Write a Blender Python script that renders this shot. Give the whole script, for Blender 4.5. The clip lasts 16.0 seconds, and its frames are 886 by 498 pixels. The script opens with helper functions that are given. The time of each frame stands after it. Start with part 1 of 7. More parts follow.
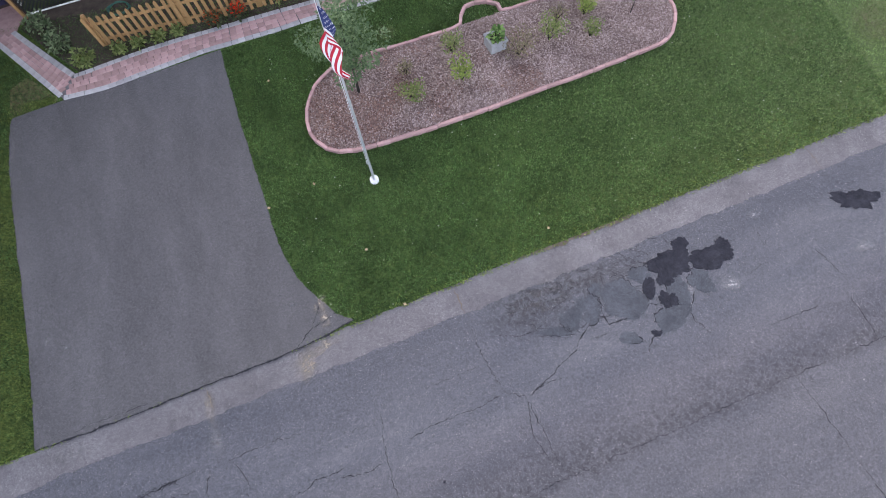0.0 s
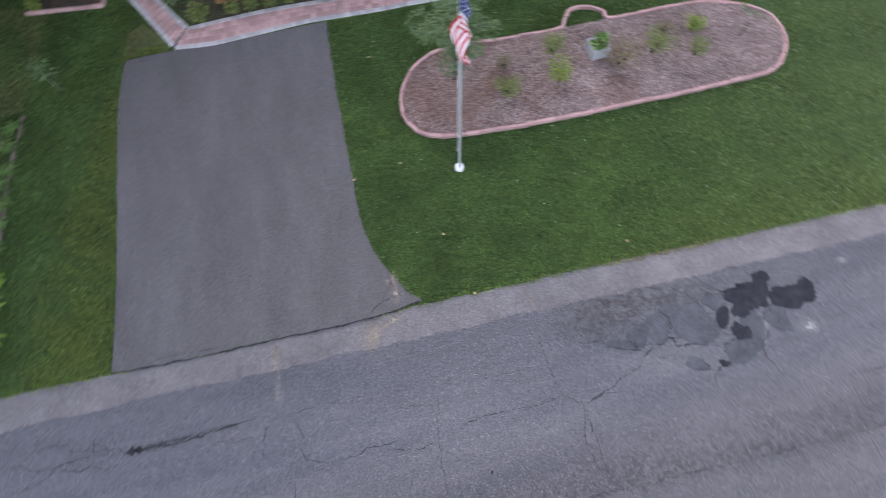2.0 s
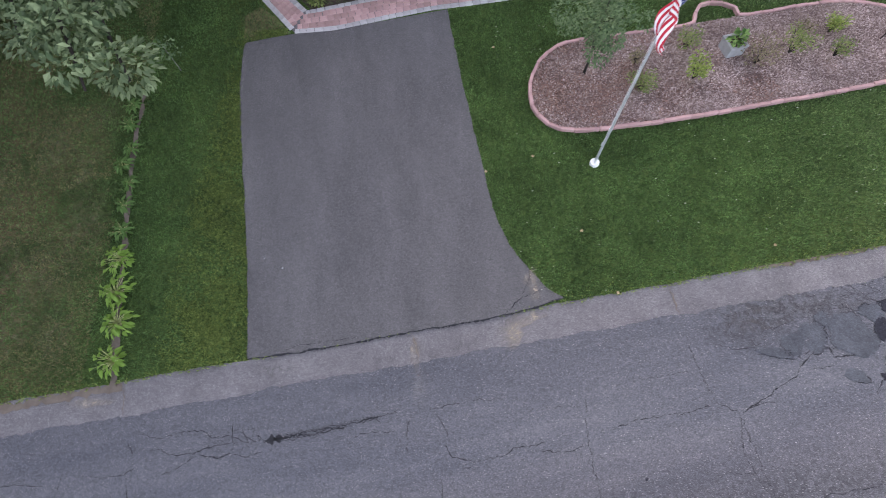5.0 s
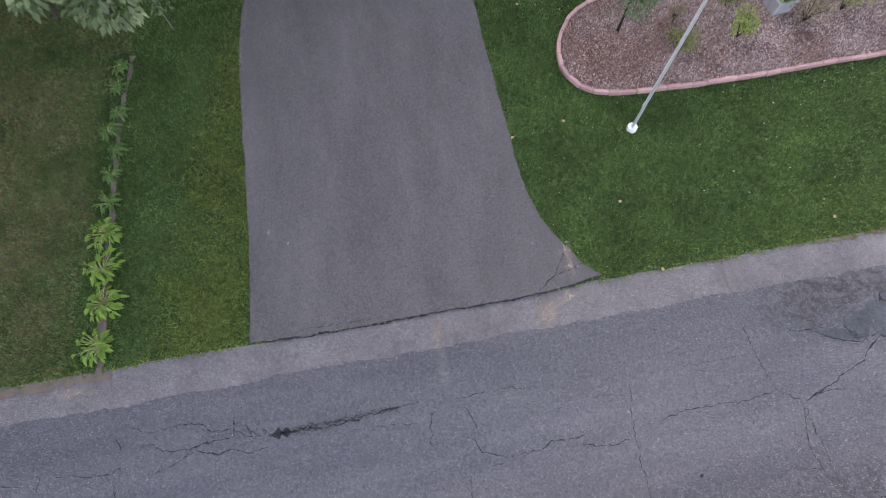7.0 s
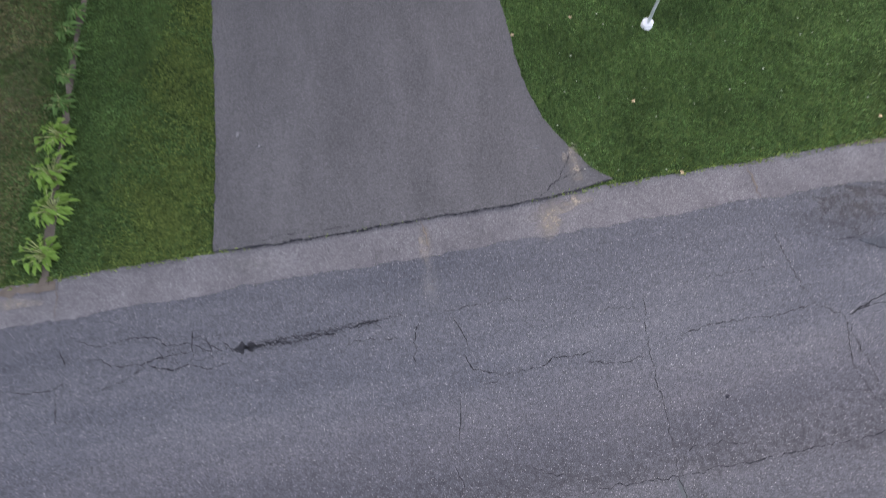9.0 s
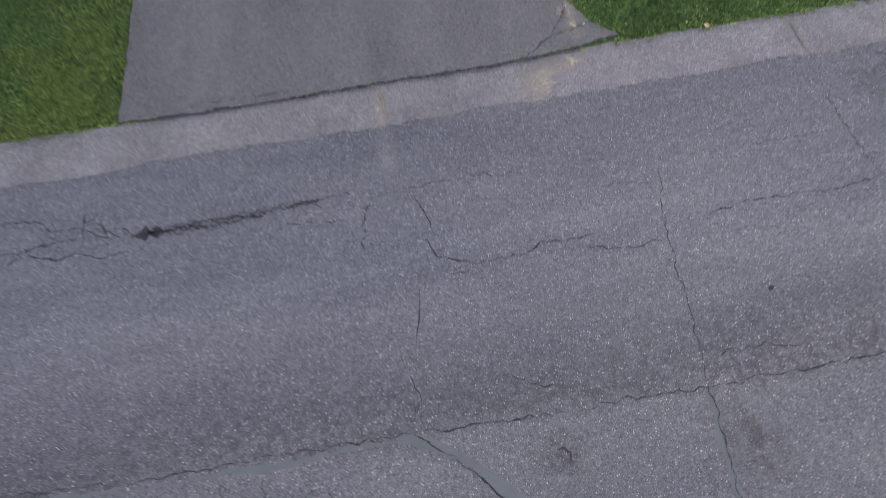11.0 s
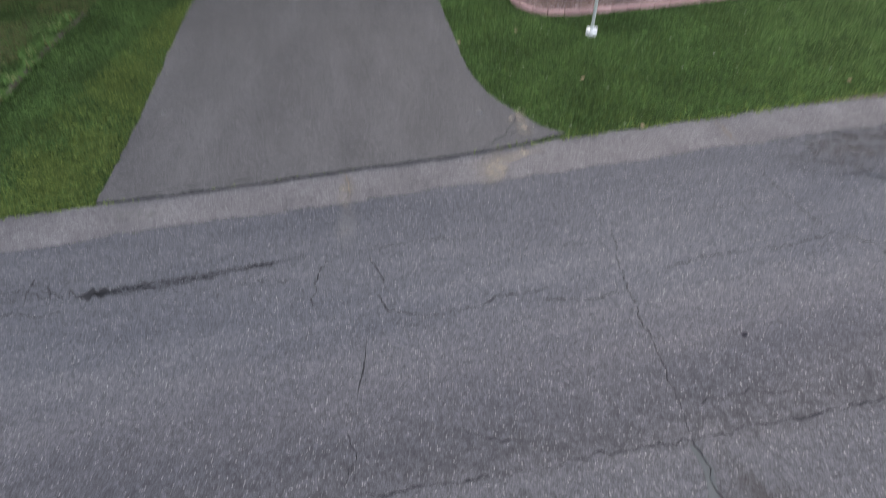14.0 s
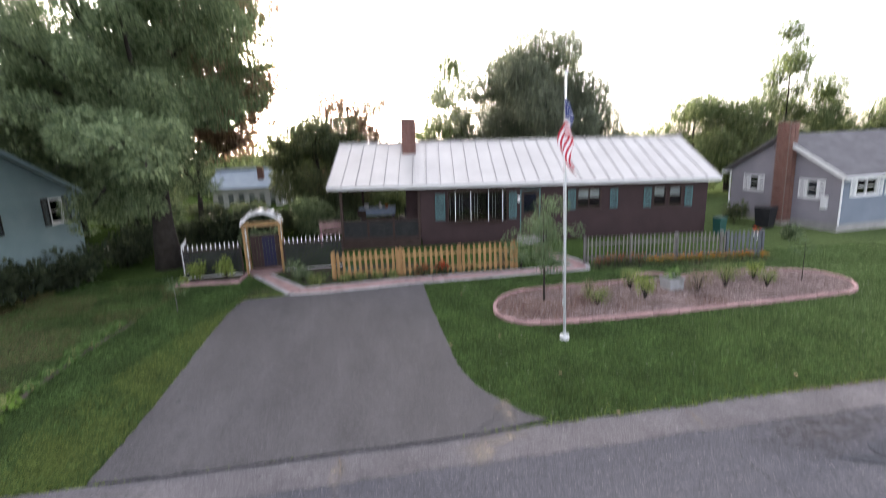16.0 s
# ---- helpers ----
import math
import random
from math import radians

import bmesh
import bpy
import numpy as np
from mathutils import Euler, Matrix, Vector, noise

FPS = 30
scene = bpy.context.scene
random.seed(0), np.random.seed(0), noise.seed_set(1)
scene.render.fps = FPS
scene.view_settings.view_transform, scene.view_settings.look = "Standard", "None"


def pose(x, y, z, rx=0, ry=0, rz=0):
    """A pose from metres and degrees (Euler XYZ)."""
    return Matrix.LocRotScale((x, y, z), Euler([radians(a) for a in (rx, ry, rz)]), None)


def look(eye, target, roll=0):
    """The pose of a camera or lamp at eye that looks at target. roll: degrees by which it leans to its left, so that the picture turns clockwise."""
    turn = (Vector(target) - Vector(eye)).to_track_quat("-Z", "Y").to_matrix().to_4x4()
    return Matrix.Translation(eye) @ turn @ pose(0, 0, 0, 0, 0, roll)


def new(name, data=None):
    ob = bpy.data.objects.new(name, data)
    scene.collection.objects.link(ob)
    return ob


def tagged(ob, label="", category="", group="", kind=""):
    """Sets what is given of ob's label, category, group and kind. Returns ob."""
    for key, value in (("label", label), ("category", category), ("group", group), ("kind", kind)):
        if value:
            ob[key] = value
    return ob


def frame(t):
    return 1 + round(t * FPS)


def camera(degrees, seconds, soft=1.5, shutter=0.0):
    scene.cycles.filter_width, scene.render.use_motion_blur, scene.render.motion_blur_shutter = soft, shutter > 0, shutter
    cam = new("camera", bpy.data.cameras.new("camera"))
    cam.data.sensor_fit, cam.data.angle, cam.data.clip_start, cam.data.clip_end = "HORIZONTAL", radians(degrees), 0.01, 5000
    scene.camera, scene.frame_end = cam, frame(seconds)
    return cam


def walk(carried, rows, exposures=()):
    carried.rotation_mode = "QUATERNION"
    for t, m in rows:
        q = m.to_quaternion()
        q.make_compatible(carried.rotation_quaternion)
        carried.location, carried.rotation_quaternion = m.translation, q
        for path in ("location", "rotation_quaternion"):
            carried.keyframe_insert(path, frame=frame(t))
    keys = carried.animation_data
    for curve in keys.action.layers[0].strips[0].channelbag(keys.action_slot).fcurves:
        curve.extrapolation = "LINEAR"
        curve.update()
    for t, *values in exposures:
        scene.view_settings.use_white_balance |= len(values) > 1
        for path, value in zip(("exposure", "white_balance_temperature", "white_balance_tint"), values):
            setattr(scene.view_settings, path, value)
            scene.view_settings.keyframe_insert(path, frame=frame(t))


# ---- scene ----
# ---------------------------------------------------------------- camera
cam = camera(84.0, 16.0, soft=0.88, shutter=0.95)
walk(cam, [
    (0.0, pose(0.437, -6.485, 11.238, 20.75, 1.40, -14.48)),
    (0.5, pose(0.351, -6.564, 11.233, 20.67, 1.37, -14.52)),
    (1.0, pose(0.083, -6.606, 11.246, 20.78, 1.36, -14.57)),
    (1.5, pose(-0.230, -6.599, 11.260, 20.88, 1.45, -12.97)),
    (1.7, pose(-0.421, -6.569, 11.288, 20.85, 1.45, -11.02)),
    (2.0, pose(-0.706, -6.523, 11.329, 20.79, 1.45, -4.91)),
    (2.2, pose(-0.922, -6.512, 11.323, 20.86, 1.57, -3.62)),
    (2.5, pose(-1.246, -6.494, 11.313, 20.96, 1.76, -2.38)),
    (3.0, pose(-1.842, -6.444, 11.326, 20.89, 1.66, -2.29)),
    (3.5, pose(-2.395, -6.422, 11.313, 20.96, 1.65, -2.32)),
    (4.0, pose(-2.912, -6.382, 11.287, 20.92, 1.68, -2.37)),
    (4.5, pose(-3.400, -6.352, 11.203, 20.92, 1.69, -2.35)),
    (7.0, pose(-4.427, -6.337, 9.792, 20.27, 1.26, -2.63)),
    (7.5, pose(-4.388, -6.616, 9.424, 19.90, 1.39, -2.64)),
    (8.0, pose(-4.360, -6.947, 9.050, 19.82, 1.43, -2.41)),
    (10.5, pose(-3.772, -8.514, 6.304, 20.15, 2.69, -1.82)),
    (11.0, pose(-3.660, -8.769, 5.722, 20.29, 2.68, -1.74)),
    (11.5, pose(-3.539, -8.978, 5.167, 20.13, 2.84, -1.74)),
    (12.0, pose(-3.471, -9.211, 4.739, 19.95, 2.72, -1.90)),
    (12.5, pose(-3.364, -9.420, 4.609, 19.77, 2.91, -1.87)),
    (12.7, pose(-3.318, -9.499, 4.623, 20.61, 2.98, -1.81)),
    (13.0, pose(-3.250, -9.617, 4.643, 24.49, 3.09, -1.71)),
    (13.5, pose(-3.185, -9.860, 4.699, 33.31, 3.08, -1.76)),
    (14.0, pose(-3.150, -10.126, 4.717, 42.29, 2.91, -1.69)),
    (14.5, pose(-3.121, -10.382, 4.726, 51.13, 2.82, -1.64)),
    (15.0, pose(-3.095, -10.652, 4.740, 60.04, 2.77, -1.59)),
    (15.5, pose(-3.025, -10.895, 4.760, 68.92, 2.83, -1.42)),
    (16.0, pose(-3.020, -11.129, 4.763, 77.86, 2.62, -1.49)),
], exposures=[(0.0, 2.91, 6450.0, 16.5), (3.0, 2.92, 6500.0, 16.5), (7.0, 2.89, 6690.0, 17.8), (10.5, 2.87, 6720.0, 15.0), (13.5, 2.81, 6950.0, 12.0), (15.0, 2.93, 7100.0, 11.5), (16.0, 2.85, 7000.0, 17.0)])

# ---------------------------------------------------------------- world and sun
world = bpy.data.worlds.new("evening_sky")
scene.world = world
world.use_nodes = True
wn = world.node_tree.nodes
sky = wn.new("ShaderNodeTexSky")
sky.sky_type = 'NISHITA'
sky.sun_disc = False
sky.sun_elevation = radians(14)
sky.sun_rotation = radians(-20)
sky.air_density, sky.dust_density, sky.ozone_density = 0.6, 2.2, 0.8
wn["Background"].inputs[1].default_value = 0.15
veil = wn.new("ShaderNodeHueSaturation")  # thin evening haze pales the sky's colour
veil.inputs["Saturation"].default_value = 0.5
world.node_tree.links.new(sky.outputs[0], veil.inputs["Color"])
world.node_tree.links.new(veil.outputs[0], wn["Background"].inputs[0])

sun_dir = Vector((-math.sin(radians(20)) * math.cos(radians(14)), math.cos(radians(20)) * math.cos(radians(14)), math.sin(radians(14))))
sun = new("sun", bpy.data.lights.new("sun", 'SUN'))
sun.data.energy, sun.data.angle, sun.data.color = 0.15, radians(14), (1.0, 0.86, 0.7)
sun.matrix_world = look(sun_dir * 60, (0, 0, 0))


# ---------------------------------------------------------------- materials
def nodes_of(name):
    m = bpy.data.materials.new(name)
    m.use_nodes = True
    nt = m.node_tree
    return m, nt, nt.nodes, nt.links, nt.nodes["Principled BSDF"]


def noise_node(nt, vec, scale, detail=4.0, rough=0.55):
    n = nt.nodes.new("ShaderNodeTexNoise")
    n.inputs["Scale"].default_value, n.inputs["Detail"].default_value, n.inputs["Roughness"].default_value = scale, detail, rough
    nt.links.new(vec, n.inputs["Vector"])
    return n.outputs["Fac"]


def ramp(nt, fac, stops):
    r = nt.nodes.new("ShaderNodeValToRGB")
    el = r.color_ramp.elements
    while len(el) < len(stops):
        el.new(0.5)
    for e, (p, c) in zip(el, stops):
        e.position = p
        e.color = (*c, 1) if len(c) == 3 else c
    nt.links.new(fac, r.inputs[0])
    return r.outputs["Color"]


def grey(v):
    return (v, v, v)


def mix(nt, fac, a, b, mode='MIX'):
    m = nt.nodes.new("ShaderNodeMix")
    m.data_type, m.blend_type = 'RGBA', mode
    for socket, v in ((m.inputs["Factor"], fac), (m.inputs["A"], a), (m.inputs["B"], b)):
        if hasattr(v, "is_output"):
            nt.links.new(v, socket)
        elif isinstance(v, (int, float)):
            socket.default_value = v
        else:
            socket.default_value = (*v, 1)
    return m.outputs["Result"]


def coords(nt):
    return nt.nodes.new("ShaderNodeTexCoord").outputs["Object"]


def bump(nt, bsdf, height, strength, distance=0.01):
    b = nt.nodes.new("ShaderNodeBump")
    b.inputs["Strength"].default_value, b.inputs["Distance"].default_value = strength, distance
    nt.links.new(height, b.inputs["Height"])
    nt.links.new(b.outputs["Normal"], bsdf.inputs["Normal"])


def surf(name, c1, c2, scale=3.0, fine=60.0, rough=0.75, rel=0.3, metal=0.0, vary=0.0, spread=0.18, fine_amount=0.25, dist=0.01):
    """Two colours mixed by a coarse noise, darkened and lightened by a fine one; vary shifts the value from object to object."""
    m, nt, nodes, links, b = nodes_of(name)
    v = coords(nt)
    coarse = noise_node(nt, v, scale)
    f = noise_node(nt, v, fine, 3.0, 0.7)
    col = ramp(nt, coarse, [(0.5 - spread, c1), (0.5 + spread, c2)])
    col = mix(nt, fine_amount, col, ramp(nt, f, [(0.3, grey(0.25)), (0.7, grey(1.0))]), 'MULTIPLY')
    if vary:
        info = nodes.new("ShaderNodeObjectInfo")
        col = mix(nt, 1.0, col, ramp(nt, info.outputs["Random"], [(0.0, grey(1 - vary)), (1.0, grey(1 + vary * 0.6))]), 'MULTIPLY')
    links.new(col, b.inputs["Base Color"])
    b.inputs["Roughness"].default_value, b.inputs["Metallic"].default_value = rough, metal
    b.inputs["Specular IOR Level"].default_value = 0.25
    if rel:
        bump(nt, b, f, rel, dist)
    return m


def leafy(name, dark, light, rough=0.55, trans=0.35, blotch=0.5, blotch_scale=0.6, clump=0.0):
    """Leaf colour varying from leaf to leaf."""
    m, nt, nodes, links, b = nodes_of(name)
    geo = nodes.new("ShaderNodeNewGeometry")
    col = ramp(nt, geo.outputs["Random Per Island"], [(0.0, dark), (0.6, tuple((a + c) / 2 for a, c in zip(dark, light))), (1.0, light)])
    big = noise_node(nt, coords(nt), blotch_scale, 3.0)
    col = mix(nt, blotch, col, ramp(nt, big, [(0.3, grey(0.55)), (0.7, grey(1.25))]), 'MULTIPLY')
    if clump:
        tuft = noise_node(nt, coords(nt), 8.0, 4.0, 0.7)
        col = mix(nt, clump, col, ramp(nt, tuft, [(0.36, grey(0.5)), (0.52, grey(1.0)), (0.66, grey(1.7))]), 'MULTIPLY')
    links.new(col, b.inputs["Base Color"])
    b.inputs["Roughness"].default_value = rough
    b.inputs["Specular IOR Level"].default_value = 0.15
    if trans:
        t = nodes.new("ShaderNodeBsdfTranslucent")
        links.new(col, t.inputs["Color"])
        mx = nodes.new("ShaderNodeMixShader")
        mx.inputs[0].default_value = trans
        out = nodes["Material Output"]
        links.new(b.outputs[0], mx.inputs[1])
        links.new(t.outputs[0], mx.inputs[2])
        links.new(mx.outputs[0], out.inputs["Surface"])
    return m


def asphalt(name, base, tint, speck=0.35, speck_scale=70.0, stain=0.35, blotch=0.6, band=False, flow=None):
    """Worn asphalt: binder with pale stones, broad stains and fine relief."""
    m, nt, nodes, links, b = nodes_of(name)
    v = coords(nt)
    drawn = v
    if flow:
        turn = nodes.new("ShaderNodeMapping")
        turn.vector_type = 'TEXTURE'
        turn.inputs["Rotation"].default_value = (0, 0, radians(flow[0]))
        turn.inputs["Scale"].default_value = (flow[1], flow[2], 1)
        links.new(v, turn.inputs["Vector"])
        drawn = turn.outputs[0]
    broad = noise_node(nt, drawn, blotch, 6.0, 0.65)
    mid = noise_node(nt, v, 20.0, 5.0, 0.8)
    fine = noise_node(nt, v, 75.0, 3.0, 0.75)
    col = ramp(nt, broad, [(0.3, tuple(c * (1 - stain * 0.5) for c in base)), (0.7, tuple(c * (1 + stain * 0.35) for c in tint))])
    col = mix(nt, 0.8, col, ramp(nt, mid, [(0.32, grey(0.62)), (0.68, grey(1.30))]), 'MULTIPLY')
    col = mix(nt, 0.8, col, ramp(nt, fine, [(0.32, grey(0.45)), (0.68, grey(1.45))]), 'MULTIPLY')
    if band:
        col = banded(nt, v, col)
    vor = nodes.new("ShaderNodeTexVoronoi")
    vor.inputs["Scale"].default_value = speck_scale
    links.new(v, vor.inputs["Vector"])
    spots = ramp(nt, vor.outputs["Distance"], [(0.16, grey(1.0)), (0.42, grey(0.0))])
    pick = nodes.new("ShaderNodeSeparateColor")
    links.new(vor.outputs["Color"], pick.inputs[0])
    some = ramp(nt, pick.outputs[0], [(0.80, grey(0.0)), (0.97, grey(1.0))])
    amount = mix(nt, 1.0, spots, some, 'MULTIPLY')
    fac = mix(nt, 1.0, amount, grey(speck), 'MULTIPLY')
    col = mix(nt, fac, col, (0.50, 0.48, 0.46))
    grit = nodes.new("ShaderNodeTexVoronoi")
    grit.inputs["Scale"].default_value = speck_scale * 2.1
    links.new(v, grit.inputs["Vector"])
    gsep = nodes.new("ShaderNodeSeparateColor")
    links.new(grit.outputs["Color"], gsep.inputs[0])
    col = mix(nt, min(0.45, speck * 0.9), col, ramp(nt, gsep.outputs[0], [(0.0, grey(0.62)), (0.6, grey(1.0)), (1.0, grey(1.75))]), 'MULTIPLY')
    links.new(col, b.inputs["Base Color"])
    b.inputs["Roughness"].default_value = 0.92
    b.inputs["Specular IOR Level"].default_value = 0.1
    bump(nt, b, fine, 0.35, 0.006)
    return m


def banded(nt, v, col):
    """Dark oil and dirt staining along the middle seam, a browner lane south of it, paler wheel tracks."""
    sep = nt.nodes.new("ShaderNodeSeparateXYZ")
    nt.links.new(v, sep.inputs[0])
    tilt = nt.nodes.new("ShaderNodeMath")
    tilt.operation = 'MULTIPLY_ADD'
    nt.links.new(sep.outputs["X"], tilt.inputs[0])
    tilt.inputs[1].default_value = -0.13
    nt.links.new(sep.outputs["Y"], tilt.inputs[2])
    wob = nt.nodes.new("ShaderNodeMath")
    wob.operation = 'MULTIPLY_ADD'
    nt.links.new(noise_node(nt, v, 1.3, 4.0, 0.7), wob.inputs[0])
    wob.inputs[1].default_value = 0.9
    nt.links.new(tilt.outputs[0], wob.inputs[2])
    across = mapped(nt, wob.outputs[0], -13.0, -3.0)
    tone = ramp(nt, across, [(0.0, (0.92, 0.91, 0.90)), (0.50, (0.90, 0.89, 0.88)), (0.525, (0.82, 0.80, 0.79)), (0.585, (0.88, 0.86, 0.86)), (0.63, (0.94, 0.92, 0.92)), (0.72, (0.98, 0.99, 1.0)), (0.90, (0.86, 0.87, 0.88)), (1.0, (0.92, 0.92, 0.93))])
    col = mix(nt, 0.85, col, tone, 'MULTIPLY')
    near = ramp(nt, across, [(0.515, grey(0.0)), (0.53, grey(1.0)), (0.565, grey(0.6)), (0.63, grey(0.0))])
    rag = ramp(nt, noise_node(nt, v, 9.0, 6.0, 0.75), [(0.46, grey(0.0)), (0.58, grey(1.0))])
    return mix(nt, mix(nt, 1.0, mix(nt, 1.0, near, rag, 'MULTIPLY'), grey(0.6), 'MULTIPLY'), col, (0.035, 0.034, 0.036))


def lawn_material(name):
    """Mown grass: mottled greens, straw towards the west strip and the verge, pale dry spots."""
    m, nt, nodes, links, b = nodes_of(name)
    v = coords(nt)
    broad = noise_node(nt, v, 0.45, 5.0, 0.6)
    mid = noise_node(nt, v, 2.2, 5.0, 0.65)
    fine = noise_node(nt, v, 32.0, 5.0, 0.8)
    col = ramp(nt, broad, [(0.32, (0.045, 0.077, 0.026)), (0.66, (0.075, 0.122, 0.040))])
    col = mix(nt, 0.7, col, ramp(nt, mid, [(0.30, grey(0.6)), (0.70, (1.3, 1.2, 1.0))]), 'MULTIPLY')
    sep = nodes.new("ShaderNodeSeparateXYZ")
    links.new(v, sep.inputs[0])
    west = ramp(nt, mapped(nt, sep.outputs["X"], -14.5, -12.0), [(0.0, grey(1.0)), (1.0, grey(0.0))])
    straw_noise = ramp(nt, noise_node(nt, v, 0.8, 5.0, 0.7), [(0.38, grey(0.1)), (0.54, grey(1.0))])
    front = ramp(nt, mapped(nt, sep.outputs["Y"], 4.0, 8.0), [(0.0, grey(1.0)), (1.0, grey(0.0))])
    dry = mix(nt, 1.0, mix(nt, 1.0, west, front, 'MULTIPLY'), straw_noise, 'MULTIPLY')
    col = mix(nt, mix(nt, 1.0, dry, grey(0.9), 'MULTIPLY'), col, (0.125, 0.098, 0.052))
    east = ramp(nt, mapped(nt, sep.outputs["X"], 9.0, 13.0), [(0.0, grey(0.0)), (1.0, grey(1.0))])
    dry_east = mix(nt, 1.0, mix(nt, 1.0, east, front, 'MULTIPLY'), ramp(nt, noise_node(nt, v, 0.42, 5.0, 0.7), [(0.50, grey(0.0)), (0.63, grey(0.8))]), 'MULTIPLY')
    col = mix(nt, dry_east, col, (0.145, 0.12, 0.06))
    edge = nodes.new("ShaderNodeMath")
    edge.operation = 'MULTIPLY_ADD'
    links.new(sep.outputs["X"], edge.inputs[0])
    edge.inputs[1].default_value = -0.132
    links.new(sep.outputs["Y"], edge.inputs[2])
    near = ramp(nt, mapped(nt, edge.outputs[0], -3.41, -1.6), [(0.0, grey(1.0)), (1.0, grey(0.0))])
    along = ramp(nt, mapped(nt, sep.outputs["X"], 2.0, 9.0), [(0.0, grey(0.12)), (1.0, grey(1.0))])
    worn = mix(nt, 1.0, near, along, 'MULTIPLY')
    worn = mix(nt, 1.0, worn, ramp(nt, mid, [(0.3, grey(0.35)), (0.65, grey(0.9))]), 'MULTIPLY')
    col = mix(nt, worn, col, (0.105, 0.118, 0.03))
    strip = ramp(nt, mapped(nt, sep.outputs["X"], -11.0, -8.0), [(0.0, grey(0.0)), (0.45, grey(0.6)), (0.8, grey(0.75)), (0.95, grey(0.0))])
    strip = mix(nt, 1.0, strip, ramp(nt, mid, [(0.4, grey(0.1)), (0.65, grey(0.8))]), 'MULTIPLY')
    col = mix(nt, strip, col, (0.115, 0.132, 0.036))
    paler = ramp(nt, mapped(nt, sep.outputs["X"], 4.0, 13.0), [(0.0, grey(0.0)), (1.0, grey(0.75))])
    col = mix(nt, paler, col, (0.11, 0.15, 0.062))
    spots = ramp(nt, noise_node(nt, v, 1.1, 3.0, 0.6), [(0.64, grey(0.0)), (0.76, grey(0.55))])
    col = mix(nt, spots, col, (0.085, 0.10, 0.035))
    col = mix(nt, 0.85, col, ramp(nt, fine, [(0.32, grey(0.12)), (0.68, grey(1.65))]), 'MULTIPLY')
    links.new(col, b.inputs["Base Color"])
    b.inputs["Roughness"].default_value = 0.8
    b.inputs["Specular IOR Level"].default_value = 0.0
    clump = noise_node(nt, v, 15.0, 3.0, 0.6)
    col = mix(nt, 0.7, col, ramp(nt, clump, [(0.34, grey(0.42)), (0.66, grey(1.45))]), 'MULTIPLY')
    links.new(col, b.inputs["Base Color"])
    bump(nt, b, fine, 0.5, 0.02)
    return m


def mapped(nt, value, lo, hi):
    r = nt.nodes.new("ShaderNodeMapRange")
    r.inputs["From Min"].default_value, r.inputs["From Max"].default_value = lo, hi
    nt.links.new(value, r.inputs["Value"])
    return r.outputs["Result"]


def stain(name, c1, c2, strength=0.75):
    """A stain that thins out towards its rim in ragged noise."""
    m, nt, nodes, links, b = nodes_of(name)
    v = coords(nt)
    links.new(ramp(nt, noise_node(nt, v, 6.0), [(0.35, c1), (0.65, c2)]), b.inputs["Base Color"])
    b.inputs["Roughness"].default_value = 0.95
    gen = nodes.new("ShaderNodeTexCoord").outputs["Generated"]
    off = nodes.new("ShaderNodeVectorMath")
    off.operation = 'SUBTRACT'
    links.new(gen, off.inputs[0])
    off.inputs[1].default_value = (0.5, 0.5, 0.0)
    flat = nodes.new("ShaderNodeVectorMath")
    flat.operation = 'MULTIPLY'
    links.new(off.outputs[0], flat.inputs[0])
    flat.inputs[1].default_value = (2.0, 2.0, 0.0)
    ln = nodes.new("ShaderNodeVectorMath")
    ln.operation = 'LENGTH'
    links.new(flat.outputs[0], ln.inputs[0])
    fall = ramp(nt, ln.outputs["Value"], [(0.15, grey(1.0)), (0.95, grey(0.0))])
    rag = ramp(nt, noise_node(nt, v, 7.0, 8.0, 0.78), [(0.42, grey(0.0)), (0.60, grey(1.0))])
    a = mix(nt, 1.0, mix(nt, 1.0, fall, rag, 'MULTIPLY'), grey(strength), 'MULTIPLY')
    links.new(a, b.inputs["Alpha"])
    return m


def glass(name, tint=(0.82, 0.86, 0.86)):
    m, nt, nodes, links, b = nodes_of(name)
    clear = nodes.new("ShaderNodeBsdfTransparent")
    clear.inputs["Color"].default_value = (*tint, 1)
    gloss = nodes.new("ShaderNodeBsdfGlossy")
    gloss.inputs["Roughness"].default_value = 0.03
    fres = nodes.new("ShaderNodeFresnel")
    fres.inputs["IOR"].default_value = 1.5
    bend = nodes.new("ShaderNodeBump")
    bend.inputs["Strength"].default_value, bend.inputs["Distance"].default_value = 0.05, 0.02
    links.new(noise_node(nt, coords(nt), 1.5, 1.0), bend.inputs["Height"])
    links.new(bend.outputs[0], gloss.inputs["Normal"])
    mx = nodes.new("ShaderNodeMixShader")
    links.new(fres.outputs[0], mx.inputs[0])
    links.new(clear.outputs[0], mx.inputs[1])
    links.new(gloss.outputs[0], mx.inputs[2])
    links.new(mx.outputs[0], nodes["Material Output"].inputs["Surface"])
    return m


